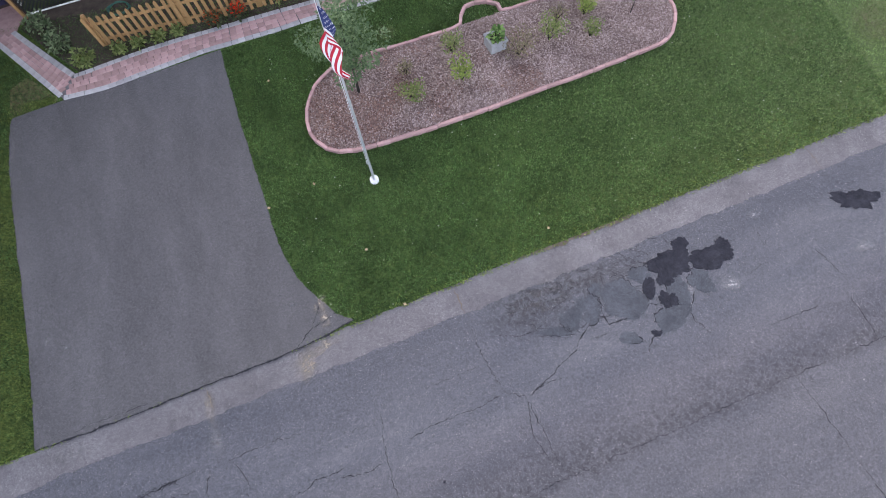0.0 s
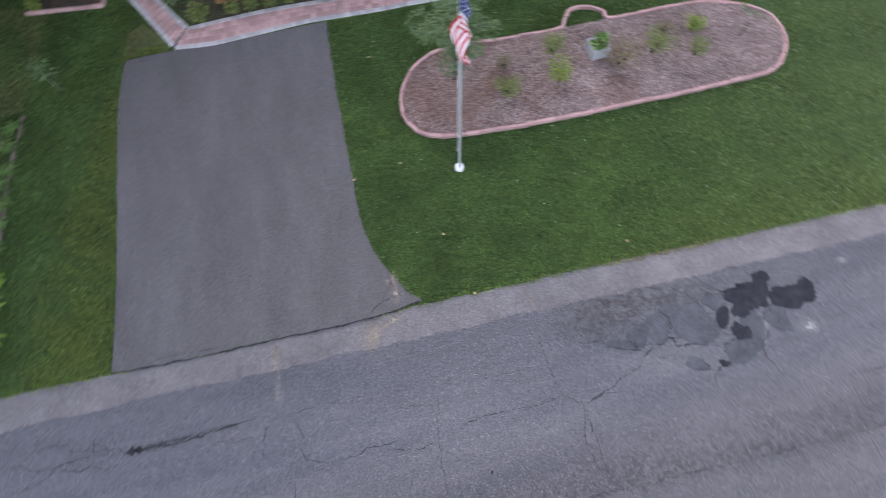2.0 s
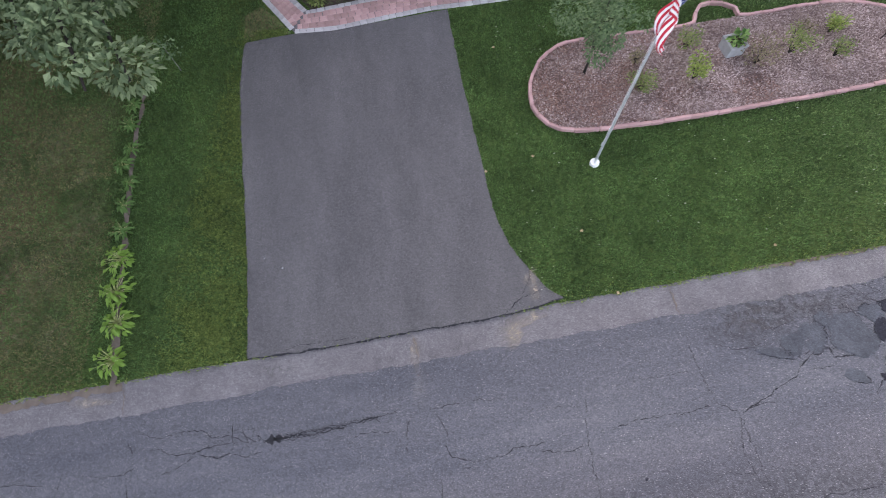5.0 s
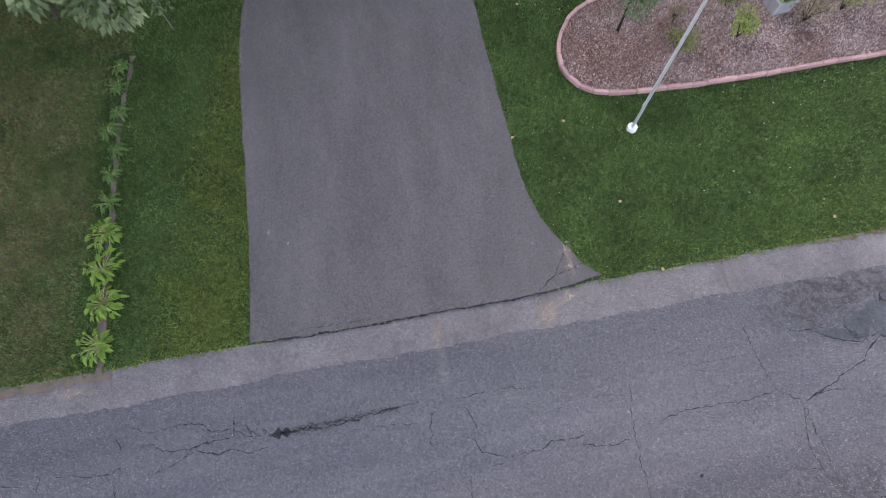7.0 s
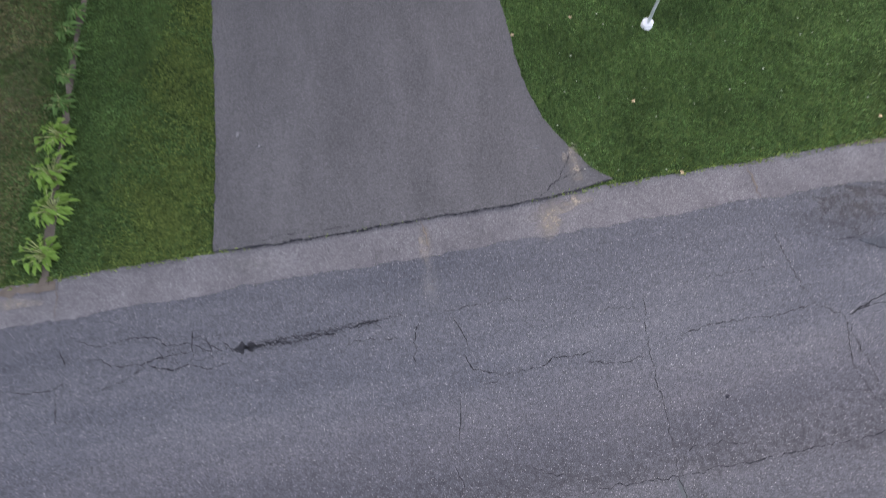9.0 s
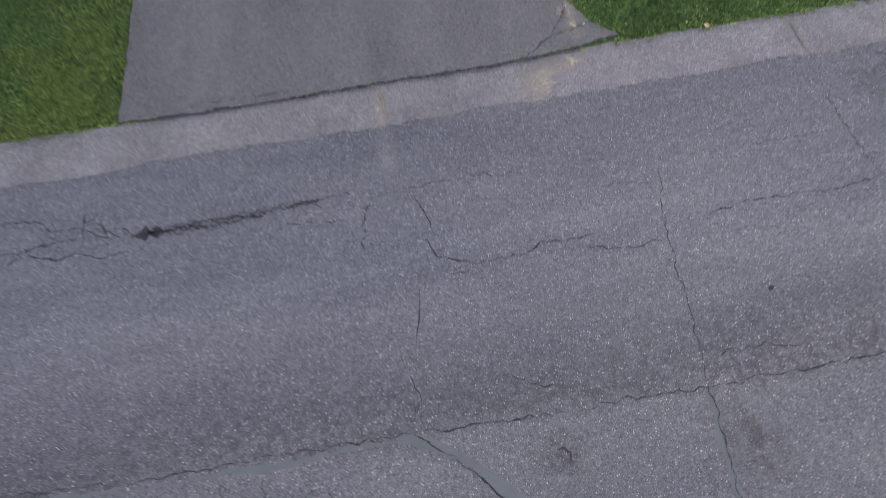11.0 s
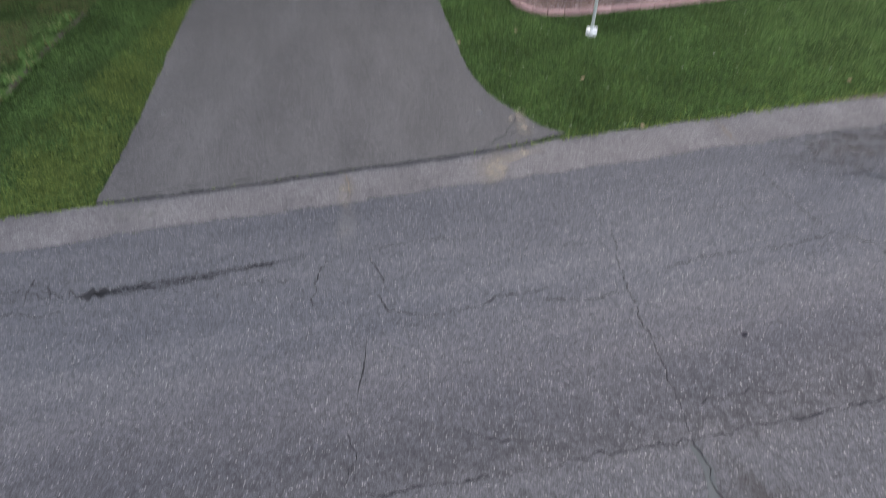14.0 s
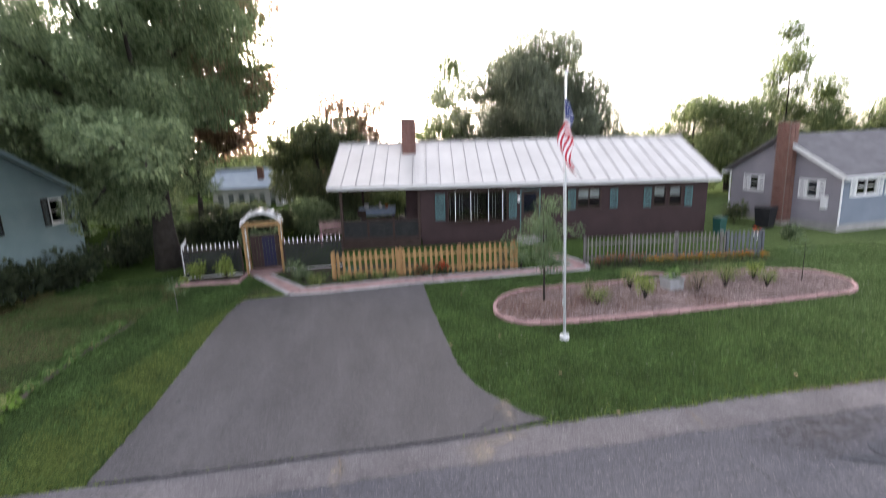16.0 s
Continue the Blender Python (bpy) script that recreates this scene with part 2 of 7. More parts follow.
M = dict(
    lawn=lawn_material("lawn_grass"),
    road=asphalt("road_asphalt", (0.089, 0.090, 0.101), (0.109, 0.107, 0.114), 0.56, 46.0, 0.18, 0.8, band=True, flow=(8.3, 3.5, 0.8)),
    drive=asphalt("driveway_asphalt", (0.084, 0.081, 0.082), (0.101, 0.097, 0.098), 0.28, 60.0, 0.2, 0.8, flow=(97.0, 3.0, 0.9)),
    berm=asphalt("berm_asphalt", (0.122, 0.114, 0.116), (0.149, 0.139, 0.141), 0.5, 55.0, 0.3, 1.2),
    patch_dark=asphalt("fresh_patch_asphalt", (0.020, 0.020, 0.026), (0.030, 0.030, 0.037), 0.1, 70.0, 0.5, 3.0),
    patch_mid=asphalt("old_patch_asphalt", (0.060, 0.064, 0.072), (0.074, 0.078, 0.087), 0.18, 70.0, 0.3, 2.0),
    seal=surf("sealed_crack_filler", (0.075, 0.081, 0.083), (0.090, 0.096, 0.098), 5, 90, 0.7, 0.15),
    crack=surf("crack_shadow_dirt", (0.017, 0.017, 0.020), (0.032, 0.032, 0.036), 9, 80, 0.95, 0.0),
    pale=stain("pale_worn_spot", (0.22, 0.215, 0.22), (0.30, 0.29, 0.29), 0.9),
    faint=stain("faint_pale_wash", (0.20, 0.19, 0.185), (0.26, 0.245, 0.235), 0.4),
    sand=stain("washed_sand", (0.25, 0.21, 0.16), (0.33, 0.28, 0.22), 0.8),
    grime=stain("brown_road_dirt", (0.060, 0.054, 0.052), (0.085, 0.076, 0.073), 0.55),
    soil=surf("bare_soil", (0.105, 0.084, 0.067), (0.165, 0.135, 0.108), 4, 60, 0.95, 0.5),
    garden_soil=surf("dark_garden_soil", (0.045, 0.034, 0.026), (0.085, 0.066, 0.05), 4, 60, 0.95, 0.6),
    straw=stain("dry_turf", (0.14, 0.112, 0.06), (0.21, 0.165, 0.09), 0.6),
    mulch=surf("wood_mulch", (0.14, 0.092, 0.08), (0.25, 0.19, 0.17), 1.2, 40, 0.9, 0.9, dist=0.03),
    edging=surf("pink_concrete_edging", (0.36, 0.215, 0.205), (0.46, 0.295, 0.28), 4, 70, 0.85, 0.3, vary=0.18),
    paver_red=surf("red_paver", (0.345, 0.212, 0.198), (0.45, 0.30, 0.282), 5, 90, 0.85, 0.3, vary=0.28),
    paver_grey=surf("grey_paver", (0.33, 0.32, 0.318), (0.44, 0.425, 0.42), 5, 90, 0.85, 0.3, vary=0.2),
    pine=surf("golden_pine", (0.255, 0.142, 0.058), (0.34, 0.205, 0.085), 6, 70, 0.6, 0.2, vary=0.15),
    grey_wood=surf("weathered_grey_wood", (0.125, 0.118, 0.106), (0.19, 0.18, 0.163), 5, 60, 0.85, 0.3, vary=0.25),
    white=surf("white_paint", (0.66, 0.66, 0.66), (0.76, 0.76, 0.75), 3, 60, 0.5, 0.1),
    black=surf("black_lattice_plastic", (0.012, 0.013, 0.013), (0.025, 0.027, 0.027), 5, 60, 0.5, 0.1),
    brown=surf("dark_brown_siding", (0.029, 0.0155, 0.0155), (0.040, 0.021, 0.021), 1.5, 60, 0.7, 0.2),
    dark_wood=surf("dark_stained_wood", (0.030, 0.018, 0.014), (0.05, 0.03, 0.024), 3, 60, 0.7, 0.2),
    teal=surf("blue_green_shutter_paint", (0.055, 0.12, 0.125), (0.075, 0.15, 0.15), 4, 60, 0.6, 0.1),
    metal_roof=surf("white_metal_roof", (0.47, 0.45, 0.425), (0.55, 0.53, 0.50), 0.8, 30, 0.35, 0.05, 0.0, fine_amount=0.08),
    seam=surf("roof_seam_metal", (0.27, 0.255, 0.25), (0.33, 0.315, 0.31), 2, 30, 0.5, 0.05),
    brick=surf("red_brick", (0.17, 0.085, 0.068), (0.25, 0.135, 0.11), 9, 40, 0.85, 0.5, vary=0.25),
    mortar=surf("mortar", (0.25, 0.23, 0.21), (0.33, 0.31, 0.29), 9, 80, 0.9, 0.3),
    mauve=surf("grey_mauve_siding", (0.235, 0.22, 0.245), (0.28, 0.262, 0.287), 1.0, 60, 0.7, 0.1),
    slate=surf("blue_grey_siding", (0.155, 0.185, 0.225), (0.19, 0.22, 0.26), 1.0, 60, 0.7, 0.1),
    shingle=surf("grey_shingles", (0.11, 0.105, 0.11), (0.17, 0.165, 0.17), 2.0, 35, 0.9, 0.5),
    concrete=surf("concrete_foundation", (0.26, 0.25, 0.24), (0.36, 0.35, 0.33), 2, 60, 0.9, 0.3),
    mint=surf("pale_green_siding", (0.17, 0.25, 0.26), (0.22, 0.30, 0.31), 1.0, 60, 0.7, 0.1),
    pale_roof=surf("pale_blue_grey_shingles", (0.27, 0.33, 0.37), (0.35, 0.41, 0.45), 1.5, 40, 0.8, 0.3),
    dark_picket=surf("dark_blue_grey_wood", (0.085, 0.095, 0.105), (0.14, 0.15, 0.16), 5, 60, 0.85, 0.3, vary=0.25),
    glass=glass("window_glass"),
    blue_glass=glass("blue_window_glass", (0.5, 0.62, 0.78)),
    curtain=surf("pale_curtain", (0.45, 0.43, 0.42), (0.6, 0.58, 0.56), 3, 40, 0.9, 0.2),
    steel=surf("galvanised_pole", (0.55, 0.57, 0.58), (0.68, 0.70, 0.71), 4, 60, 0.35, 0.05, 0.6, fine_amount=0.1),
    flag_red=surf("flag_red_cloth", (0.42, 0.018, 0.035), (0.52, 0.03, 0.05), 6, 200, 0.8, 0.2),
    flag_white=surf("flag_white_cloth", (0.70, 0.68, 0.68), (0.8, 0.78, 0.77), 6, 200, 0.8, 0.2),
    flag_blue=surf("flag_blue_cloth", (0.02, 0.03, 0.11), (0.03, 0.045, 0.15), 6, 200, 0.8, 0.2),
    bark=surf("tree_bark", (0.024, 0.019, 0.016), (0.05, 0.042, 0.036), 4, 30, 0.95, 0.9, dist=0.04),
    bark_grey=surf("grey_bark", (0.16, 0.15, 0.14), (0.26, 0.25, 0.23), 4, 30, 0.95, 0.7, dist=0.04),
    leaf_big=leafy("maple_leaves", (0.065, 0.105, 0.05), (0.32, 0.395, 0.215), trans=0.55),
    leaf_back=leafy("far_leaves", (0.10, 0.14, 0.065), (0.27, 0.32, 0.15), trans=0.75),
    leaf_dark=leafy("dark_leaves", (0.08, 0.105, 0.06), (0.18, 0.21, 0.105), trans=0.7),
    # dark hedge green with the shadow it stands in mixed into the colour
    leaf_yew=leafy("shaded_hedge_leaves", (0.028, 0.042, 0.026), (0.085, 0.105, 0.055), trans=0.35),
    leaf_russet=leafy("russet_leaves", (0.17, 0.115, 0.08), (0.37, 0.255, 0.175), trans=0.85),
    # grey-green oak leaves, paled in colour to stand in for backlit haze
    leaf_oak=leafy("hazed_grey_green_oak_leaves", (0.17, 0.195, 0.14), (0.34, 0.37, 0.26), trans=0.75),
    leaf_pale=leafy("pale_shrub_leaves", (0.16, 0.22, 0.11), (0.40, 0.48, 0.26), trans=0.6),
    leaf_apple=leafy("silvery_green_leaves", (0.07, 0.122, 0.055), (0.19, 0.265, 0.13)),
    leaf_lime=leafy("yellow_green_leaves", (0.15, 0.22, 0.045), (0.34, 0.40, 0.11)),
    leaf_shrub=leafy("shrub_leaves", (0.12, 0.165, 0.05), (0.29, 0.33, 0.12)),
    leaf_bronze=leafy("bronze_leaves", (0.15, 0.13, 0.075), (0.29, 0.25, 0.15)),
    stalk=surf("pale_leaf_stalks", (0.30, 0.34, 0.12), (0.42, 0.45, 0.2), 9, 60, 0.6, 0.0),
    leaf_hosta=leafy("hosta_leaves", (0.09, 0.19, 0.028), (0.40, 0.56, 0.12)),
    leaf_hosta_dark=leafy("dark_hosta_leaves", (0.05, 0.115, 0.028), (0.27, 0.42, 0.13)),
    grass_blade=leafy("grass_blades", (0.042, 0.080, 0.025), (0.165, 0.275, 0.094), 0.6, 0.6, 0.95, 0.8, clump=0.5),
    grass_lime=leafy("yellowed_grass_blades", (0.10, 0.145, 0.035), (0.30, 0.375, 0.11), 0.6, 0.55, clump=0.5),
    grass_pale=leafy("pale_green_grass_blades", (0.10, 0.15, 0.055), (0.29, 0.40, 0.16), 0.6, 0.6, clump=0.5),
    grass_dry=leafy("dry_grass_blades", (0.095, 0.105, 0.042), (0.225, 0.20, 0.09), 0.7, 0.1, clump=0.5),
    chip=leafy("mulch_chips", (0.12, 0.075, 0.065), (0.50, 0.40, 0.37), 0.9, 0.0),
    chip_red=leafy("fresh_reddish_mulch_chips", (0.085, 0.045, 0.034), (0.34, 0.215, 0.175), 0.9, 0.0),
    flower_red=leafy("red_petals", (0.45, 0.02, 0.01), (0.7, 0.08, 0.02), 0.6, 0.1),
    flower_orange=leafy("orange_petals", (0.55, 0.16, 0.01), (0.75, 0.32, 0.03), 0.6, 0.1),
    flower_rust=leafy("rust_petals", (0.28, 0.06, 0.02), (0.42, 0.13, 0.04), 0.6, 0.1),
    hose=surf("green_hose_rubber", (0.03, 0.10, 0.075), (0.05, 0.14, 0.1), 5, 60, 0.5, 0.0),
    bin_green=surf("green_bin_plastic", (0.012, 0.06, 0.05), (0.02, 0.085, 0.07), 4, 60, 0.5, 0.05),
    bin_black=surf("black_bin_plastic", (0.012, 0.012, 0.014), (0.025, 0.025, 0.028), 4, 60, 0.5, 0.05),
    planter=surf("grey_planter_concrete", (0.27, 0.27, 0.275), (0.36, 0.36, 0.36), 5, 60, 0.85, 0.3),
    blue_cloth=surf("blue_cloth", (0.24, 0.32, 0.44), (0.36, 0.43, 0.54), 4, 80, 0.85, 0.2),
    indigo=surf("indigo_gate_paint", (0.012, 0.012, 0.034), (0.018, 0.018, 0.05), 4, 60, 0.6, 0.1),
    red_paint=surf("barn_red_paint", (0.22, 0.03, 0.025), (0.3, 0.05, 0.04), 3, 60, 0.7, 0.1),
    dry_leaf=surf("fallen_dry_leaf", (0.30, 0.22, 0.12), (0.42, 0.33, 0.20), 20, 80, 0.8, 0.2),
    clover=leafy("pale_clover_petals", (0.20, 0.25, 0.13), (0.55, 0.56, 0.46), 0.7, 0.3),
    far_wood=leafy("distant_wood_leaves", (0.05, 0.075, 0.035), (0.11, 0.14, 0.07)),
)


# ---------------------------------------------------------------- mesh helpers
def thing(name, m, label, category, group="", kind=""):
    ob = new(name)
    ob.empty_display_size = 0.1
    ob.matrix_world = m
    return tagged(ob, label, category, group, kind)


def finish(bm, name, material, smooth=False):
    me = bpy.data.meshes.new(name)
    bm.normal_update()
    bm.to_mesh(me)
    bm.free()
    for mt in (material if isinstance(material, (list, tuple)) else [material]):
        me.materials.append(mt)
    if smooth:
        me.polygons.foreach_set("use_smooth", [True] * len(me.polygons))
    return me


def part(name, bm, material, parent, label="", smooth=False):
    ob = new(name, finish(bm, name, material, smooth))
    ob.parent = parent
    return tagged(ob, label)


def solid(name, bm, material, label, category, group="", kind="", smooth=False, m=None):
    ob = new(name, finish(bm, name, material, smooth))
    if m is not None:
        ob.matrix_world = m
    return tagged(ob, label, category, group, kind)


def raw(name, verts, faces, material):
    me = bpy.data.meshes.new(name)
    me.from_pydata(verts, [], faces)
    me.materials.append(material)
    return me


def box(bm, x0, y0, z0, x1, y1, z1, bevel=0.0, m=None):
    t = Matrix.Translation(((x0 + x1) / 2, (y0 + y1) / 2, (z0 + z1) / 2)) @ Matrix.Diagonal((abs(x1 - x0), abs(y1 - y0), abs(z1 - z0), 1))
    if m is not None:
        t = m @ t
    vs = bmesh.ops.create_cube(bm, size=1, matrix=t)["verts"]
    if bevel:
        es = list({e for v in vs for e in v.link_edges})
        bmesh.ops.bevel(bm, geom=es, offset=bevel, segments=1, affect='EDGES')
    return bm


def boxes(*rows, bevel=0.0):
    bm = bmesh.new()
    for r in rows:
        box(bm, *r, bevel=bevel)
    return bm


def tube(bm, points, radii, sides=8, caps=True):
    """A tapering tube through the points."""
    rings = []
    pts = [Vector(p) for p in points]
    for i, p in enumerate(pts):
        d = (pts[min(i + 1, len(pts) - 1)] - pts[max(i - 1, 0)]).normalized()
        a = d.orthogonal().normalized() if abs(d.z) > 0.9 else d.cross(Vector((0, 0, 1))).normalized()
        b = d.cross(a)
        r = radii[i] if isinstance(radii, (list, tuple)) else radii
        rings.append([bm.verts.new(p + (a * math.cos(k * math.tau / sides) + b * math.sin(k * math.tau / sides)) * r) for k in range(sides)])
    for p, q in zip(rings, rings[1:]):
        for k in range(sides):
            bm.faces.new((p[k], p[(k + 1) % sides], q[(k + 1) % sides], q[k]))
    if caps:
        bm.faces.new(rings[0][::-1])
        bm.faces.new(rings[-1])
    return bm


def prism(bm, outline, z0, z1):
    """A flat slab with this outline."""
    low = [bm.verts.new((x, y, z0)) for x, y in outline]
    top = [bm.verts.new((x, y, z1)) for x, y in outline]
    bm.faces.new(top)
    n = len(outline)
    for i in range(n):
        bm.faces.new((low[i], low[(i + 1) % n], top[(i + 1) % n], top[i]))
    bmesh.ops.recalc_face_normals(bm, faces=bm.faces)
    return bm


def spline(points, closed=False, step=0.2):
    """Points along a smooth curve through the given ones, about step apart."""
    n, out = len(points), []
    for i in range(n if closed else n - 1):
        p = [Vector(points[(i + k) % n] if closed else points[min(max(i + k, 0), n - 1)]) for k in (-1, 0, 1, 2)]
        m = max(1, round((p[2] - p[1]).length / step))
        for j in range(m):
            t = j / m
            out.append(0.5 * (2 * p[1] + (p[2] - p[0]) * t + (2 * p[0] - 5 * p[1] + 4 * p[2] - p[3]) * t * t + (3 * p[1] - p[0] - 3 * p[2] + p[3]) * t ** 3))
    if not closed:
        out.append(Vector(points[-1]))
    return out


def rough_line(points, step, amount, seed):
    """A polyline broken up by noise, for cracks and ragged edges."""
    rnd, out = random.Random(seed), []
    for a, b in zip(points, points[1:]):
        a, b = Vector(a), Vector(b)
        k = max(1, round((b - a).length / step))
        side = Vector((-(b - a).y, (b - a).x)).normalized()
        for j in range(k):
            out.append(a + (b - a) * (j / k) + side * (rnd.uniform(-1, 1) * amount if j or out else 0))
    out.append(Vector(points[-1]))
    return out


# ---------------------------------------------------------------- the street's line
LEAN = 0.132


def verge(x, off=0.0):
    """y of the lawn's edge along the street, off metres further from it."""
    return -3.41 + LEAN * x + off


def ragged(off, x0, x1, step, amount, seed, shift=0.0):
    rnd, out, n = random.Random(seed), [], round((x1 - x0) / step)
    wander = 0.0
    for i in range(n + 1):
        x = x0 + (x1 - x0) * i / n
        wander = 0.8 * wander + rnd.uniform(-amount, amount) * 0.6
        out.append((x, verge(x, off) + wander + rnd.uniform(-amount, amount) * 0.4 + shift))
    return out


FAR = 900.0
ROAD_Z = -0.035

# ground: one sheet to the horizon, with the street's shallow trough in it
north = [(-FAR, verge(-FAR))] + ragged(0.0, -40, 40, 0.12, 0.022, 5) + [(FAR, verge(FAR))]
bm = bmesh.new()
rows = []
for off, z in ((FAR, 0.0), (60, 0.0), (0.02, 0.0), (-0.03, -0.06), (-9.62, -0.06), (-9.67, 0.0), (-60, 0.0), (-FAR, 0.0)):
    inner = abs(off) < 0.05
    rows.append([bm.verts.new((x, (y + off) if inner else verge(x, off), z)) for x, y in north])
for p, q in zip(rows, rows[1:]):
    for i in range(len(p) - 1):
        bm.faces.new((q[i], q[i + 1], p[i + 1], p[i]))
ground = solid("ground", bm, M["lawn"], "mown green lawn with drier straw patches", "lawn", kind="structure")

# road and the pale berms along it
def ribbon(upper, lower, zu, zl):
    bm = bmesh.new()
    a = [bm.verts.new((x, y, zu)) for x, y in upper]
    b = [bm.verts.new((x, y, zl)) for x, y in lower]
    for i in range(len(a) - 1):
        bm.faces.new((b[i], b[i + 1], a[i + 1], a[i]))
    return bm


edge_n = ragged(-0.74, -60, 60, 0.06, 0.034, 8)
edge_s = ragged(-9.0, -60, 60, 0.06, 0.034, 9)
road = solid("road", ribbon(edge_n, edge_s, ROAD_Z, ROAD_Z), M["road"], "worn grey asphalt street with many cracks", "road", kind="structure")
bm = ribbon([(x, verge(x, 0.06)) for x, _ in edge_n], edge_n, -0.012, ROAD_Z + 0.006)
berm_n = solid("kerb_north", bm, M["berm"], "pale worn asphalt berm between lawn and street", "kerb", kind="structure")
bm = ribbon(edge_s, [(x, verge(x, -9.72)) for x, _ in edge_s], ROAD_Z + 0.006, -0.012)
berm_s = solid("kerb_south", bm, M["berm"], "pale worn asphalt berm on the far side of the street", "kerb", kind="structure")

# driveway
drive_east = spline([(-3.49, 5.42), (-3.32, 3.78), (-3.16, 2.48), (-2.97, 1.1), (-2.81, -0.05), (-2.63, -1.2), (-2.34, -2.08), (-1.93, -2.74), (-1.55, -3.21), (-1.2, -3.46)], step=0.15)
drive_west = spline([(-9.42, 4.5), (-9.4, 3.25), (-9.26, 1.95), (-9.06, 0.5), (-8.83, -1.0), (-8.63, -2.45), (-8.5, -3.6), (-8.42, -4.52)], step=0.15)
drive_south = [Vector(p) for p in ((-8.42, -4.52), (-7.19, -4.41), (-6.1, -4.27), (-4.75, -4.08), (-3.45, -3.93), (-2.6, -3.8), (-1.96, -3.67), (-1.2, -3.46))]
drive_north = [Vector(p) for p in ((-9.35, 4.58), (-8.7, 4.7), (-8.0, 4.82), (-6.87, 4.86), (-4.92, 5.2), (-3.49, 5.42))]
rnd = random.Random(3)
ring_pts = [p + Vector((rnd.uniform(-0.02, 0.02), rnd.uniform(-0.015, 0.015))) for p in
            list(reversed(drive_east)) + list(reversed(drive_north))[0:] + drive_west + drive_south[1:-1]]
bm = prism(bmesh.new(), [(p.x, p.y) for p in ring_pts], -0.05, 0.012)
driveway = solid("driveway", bm, M["drive"], "dark smooth asphalt driveway with ragged edges", "driveway", kind="structure")


# ---------------------------------------------------------------- cracks, seams and patches
def crack(points, width, z=None, seed=0, step=0.08, amount=0.03, name="crack", material="crack", label="dark crack in the asphalt", taper=True):
    """A thin dark ribbon that wanders along the points."""
    z = ROAD_Z + 0.004 if z is None else z
    line = rough_line(points, step, amount, seed)
    rnd = random.Random(seed + 1)
    fine = material == "crack" and taper
    width *= 1.02 if fine else 1.0
    line = rough_line([(p.x, p.y) for p in line], 0.035, 0.006, seed + 7) if fine else line
    bm, prev = bmesh.new(), None
    for i, p in enumerate(line):
        d = line[min(i + 1, len(line) - 1)] - line[max(i - 1, 0)]
        s = Vector((-d.y, d.x)).normalized()
        w = (1.0 if taper else 0.9) * width * (rnd.uniform(0.15, 1.35) if fine else rnd.uniform(0.35, 1.2)) * (0.5 + 0.9 * abs(math.sin(i * 0.17 + seed)) * abs(math.sin(i * 0.06 + seed * 2.1)) + 0.25 * rnd.random() if taper else 1) * (min(1, (min(i, len(line) - 1 - i) + 0.5) / 4) if taper else 1)
        pair = [bm.verts.new((p.x + s.x * w / 2, p.y + s.y * w / 2, z)), bm.verts.new((p.x - s.x * w / 2, p.y - s.y * w / 2, z))]
        if prev:
            bm.faces.new((prev[1], pair[1], pair[0], prev[0]))
        prev = pair
    return solid(name, bm, M[material], label, "crack", "cracks in the street", kind="structure")


def alligator(cx, cy, rx, ry, turn, cell, width, seed, keep=0.8, z=None):
    """A net of fine cracks, thinning out towards its rim."""
    rnd = random.Random(seed)
    z = ROAD_Z + 0.0035 if z is None else z
    nx, ny = int(2 * rx / cell) + 1, int(2 * ry / cell) + 1
    knots = {}
    for i in range(nx):
        for j in range(ny):
            u, w = (i + 0.5 * (j % 2) + rnd.uniform(-0.38, 0.38)) * cell - rx, (j + rnd.uniform(-0.38, 0.38)) * cell - ry
            knots[i, j] = Vector((cx + u * math.cos(turn) - w * math.sin(turn), cy + u * math.sin(turn) + w * math.cos(turn), (u / rx) ** 2 + (w / ry) ** 2))
    bm = bmesh.new()
    for (i, j), a in knots.items():
        for k in ((i + 1, j), (i, j + 1) if (i + j) % 2 else (i - 1, j + 1)):
            b = knots.get(k)
            if b is None or rnd.random() > keep * (1.15 - 0.9 * (a.z + b.z) / 2):
                continue
            line = rough_line([(a.x, a.y), (b.x, b.y)], cell / 4, cell * 0.09, rnd.randrange(10 ** 6))
            w0, prev = width * rnd.uniform(0.3, 1.3), None
            for q in line:
                d = Vector((a.y - b.y, b.x - a.x)).normalized() * w0 * rnd.uniform(0.25, 0.7)
                pair = [bm.verts.new((q.x + d.x, q.y + d.y, z)), bm.verts.new((q.x - d.x, q.y - d.y, z))]
                if prev:
                    bm.faces.new((prev[1], pair[1], pair[0], prev[0]))
                prev = pair
    return solid("crack_net", bm, M["crack"], "net of fine alligator cracks in the asphalt", "crack", "cracks in the street", kind="structure")


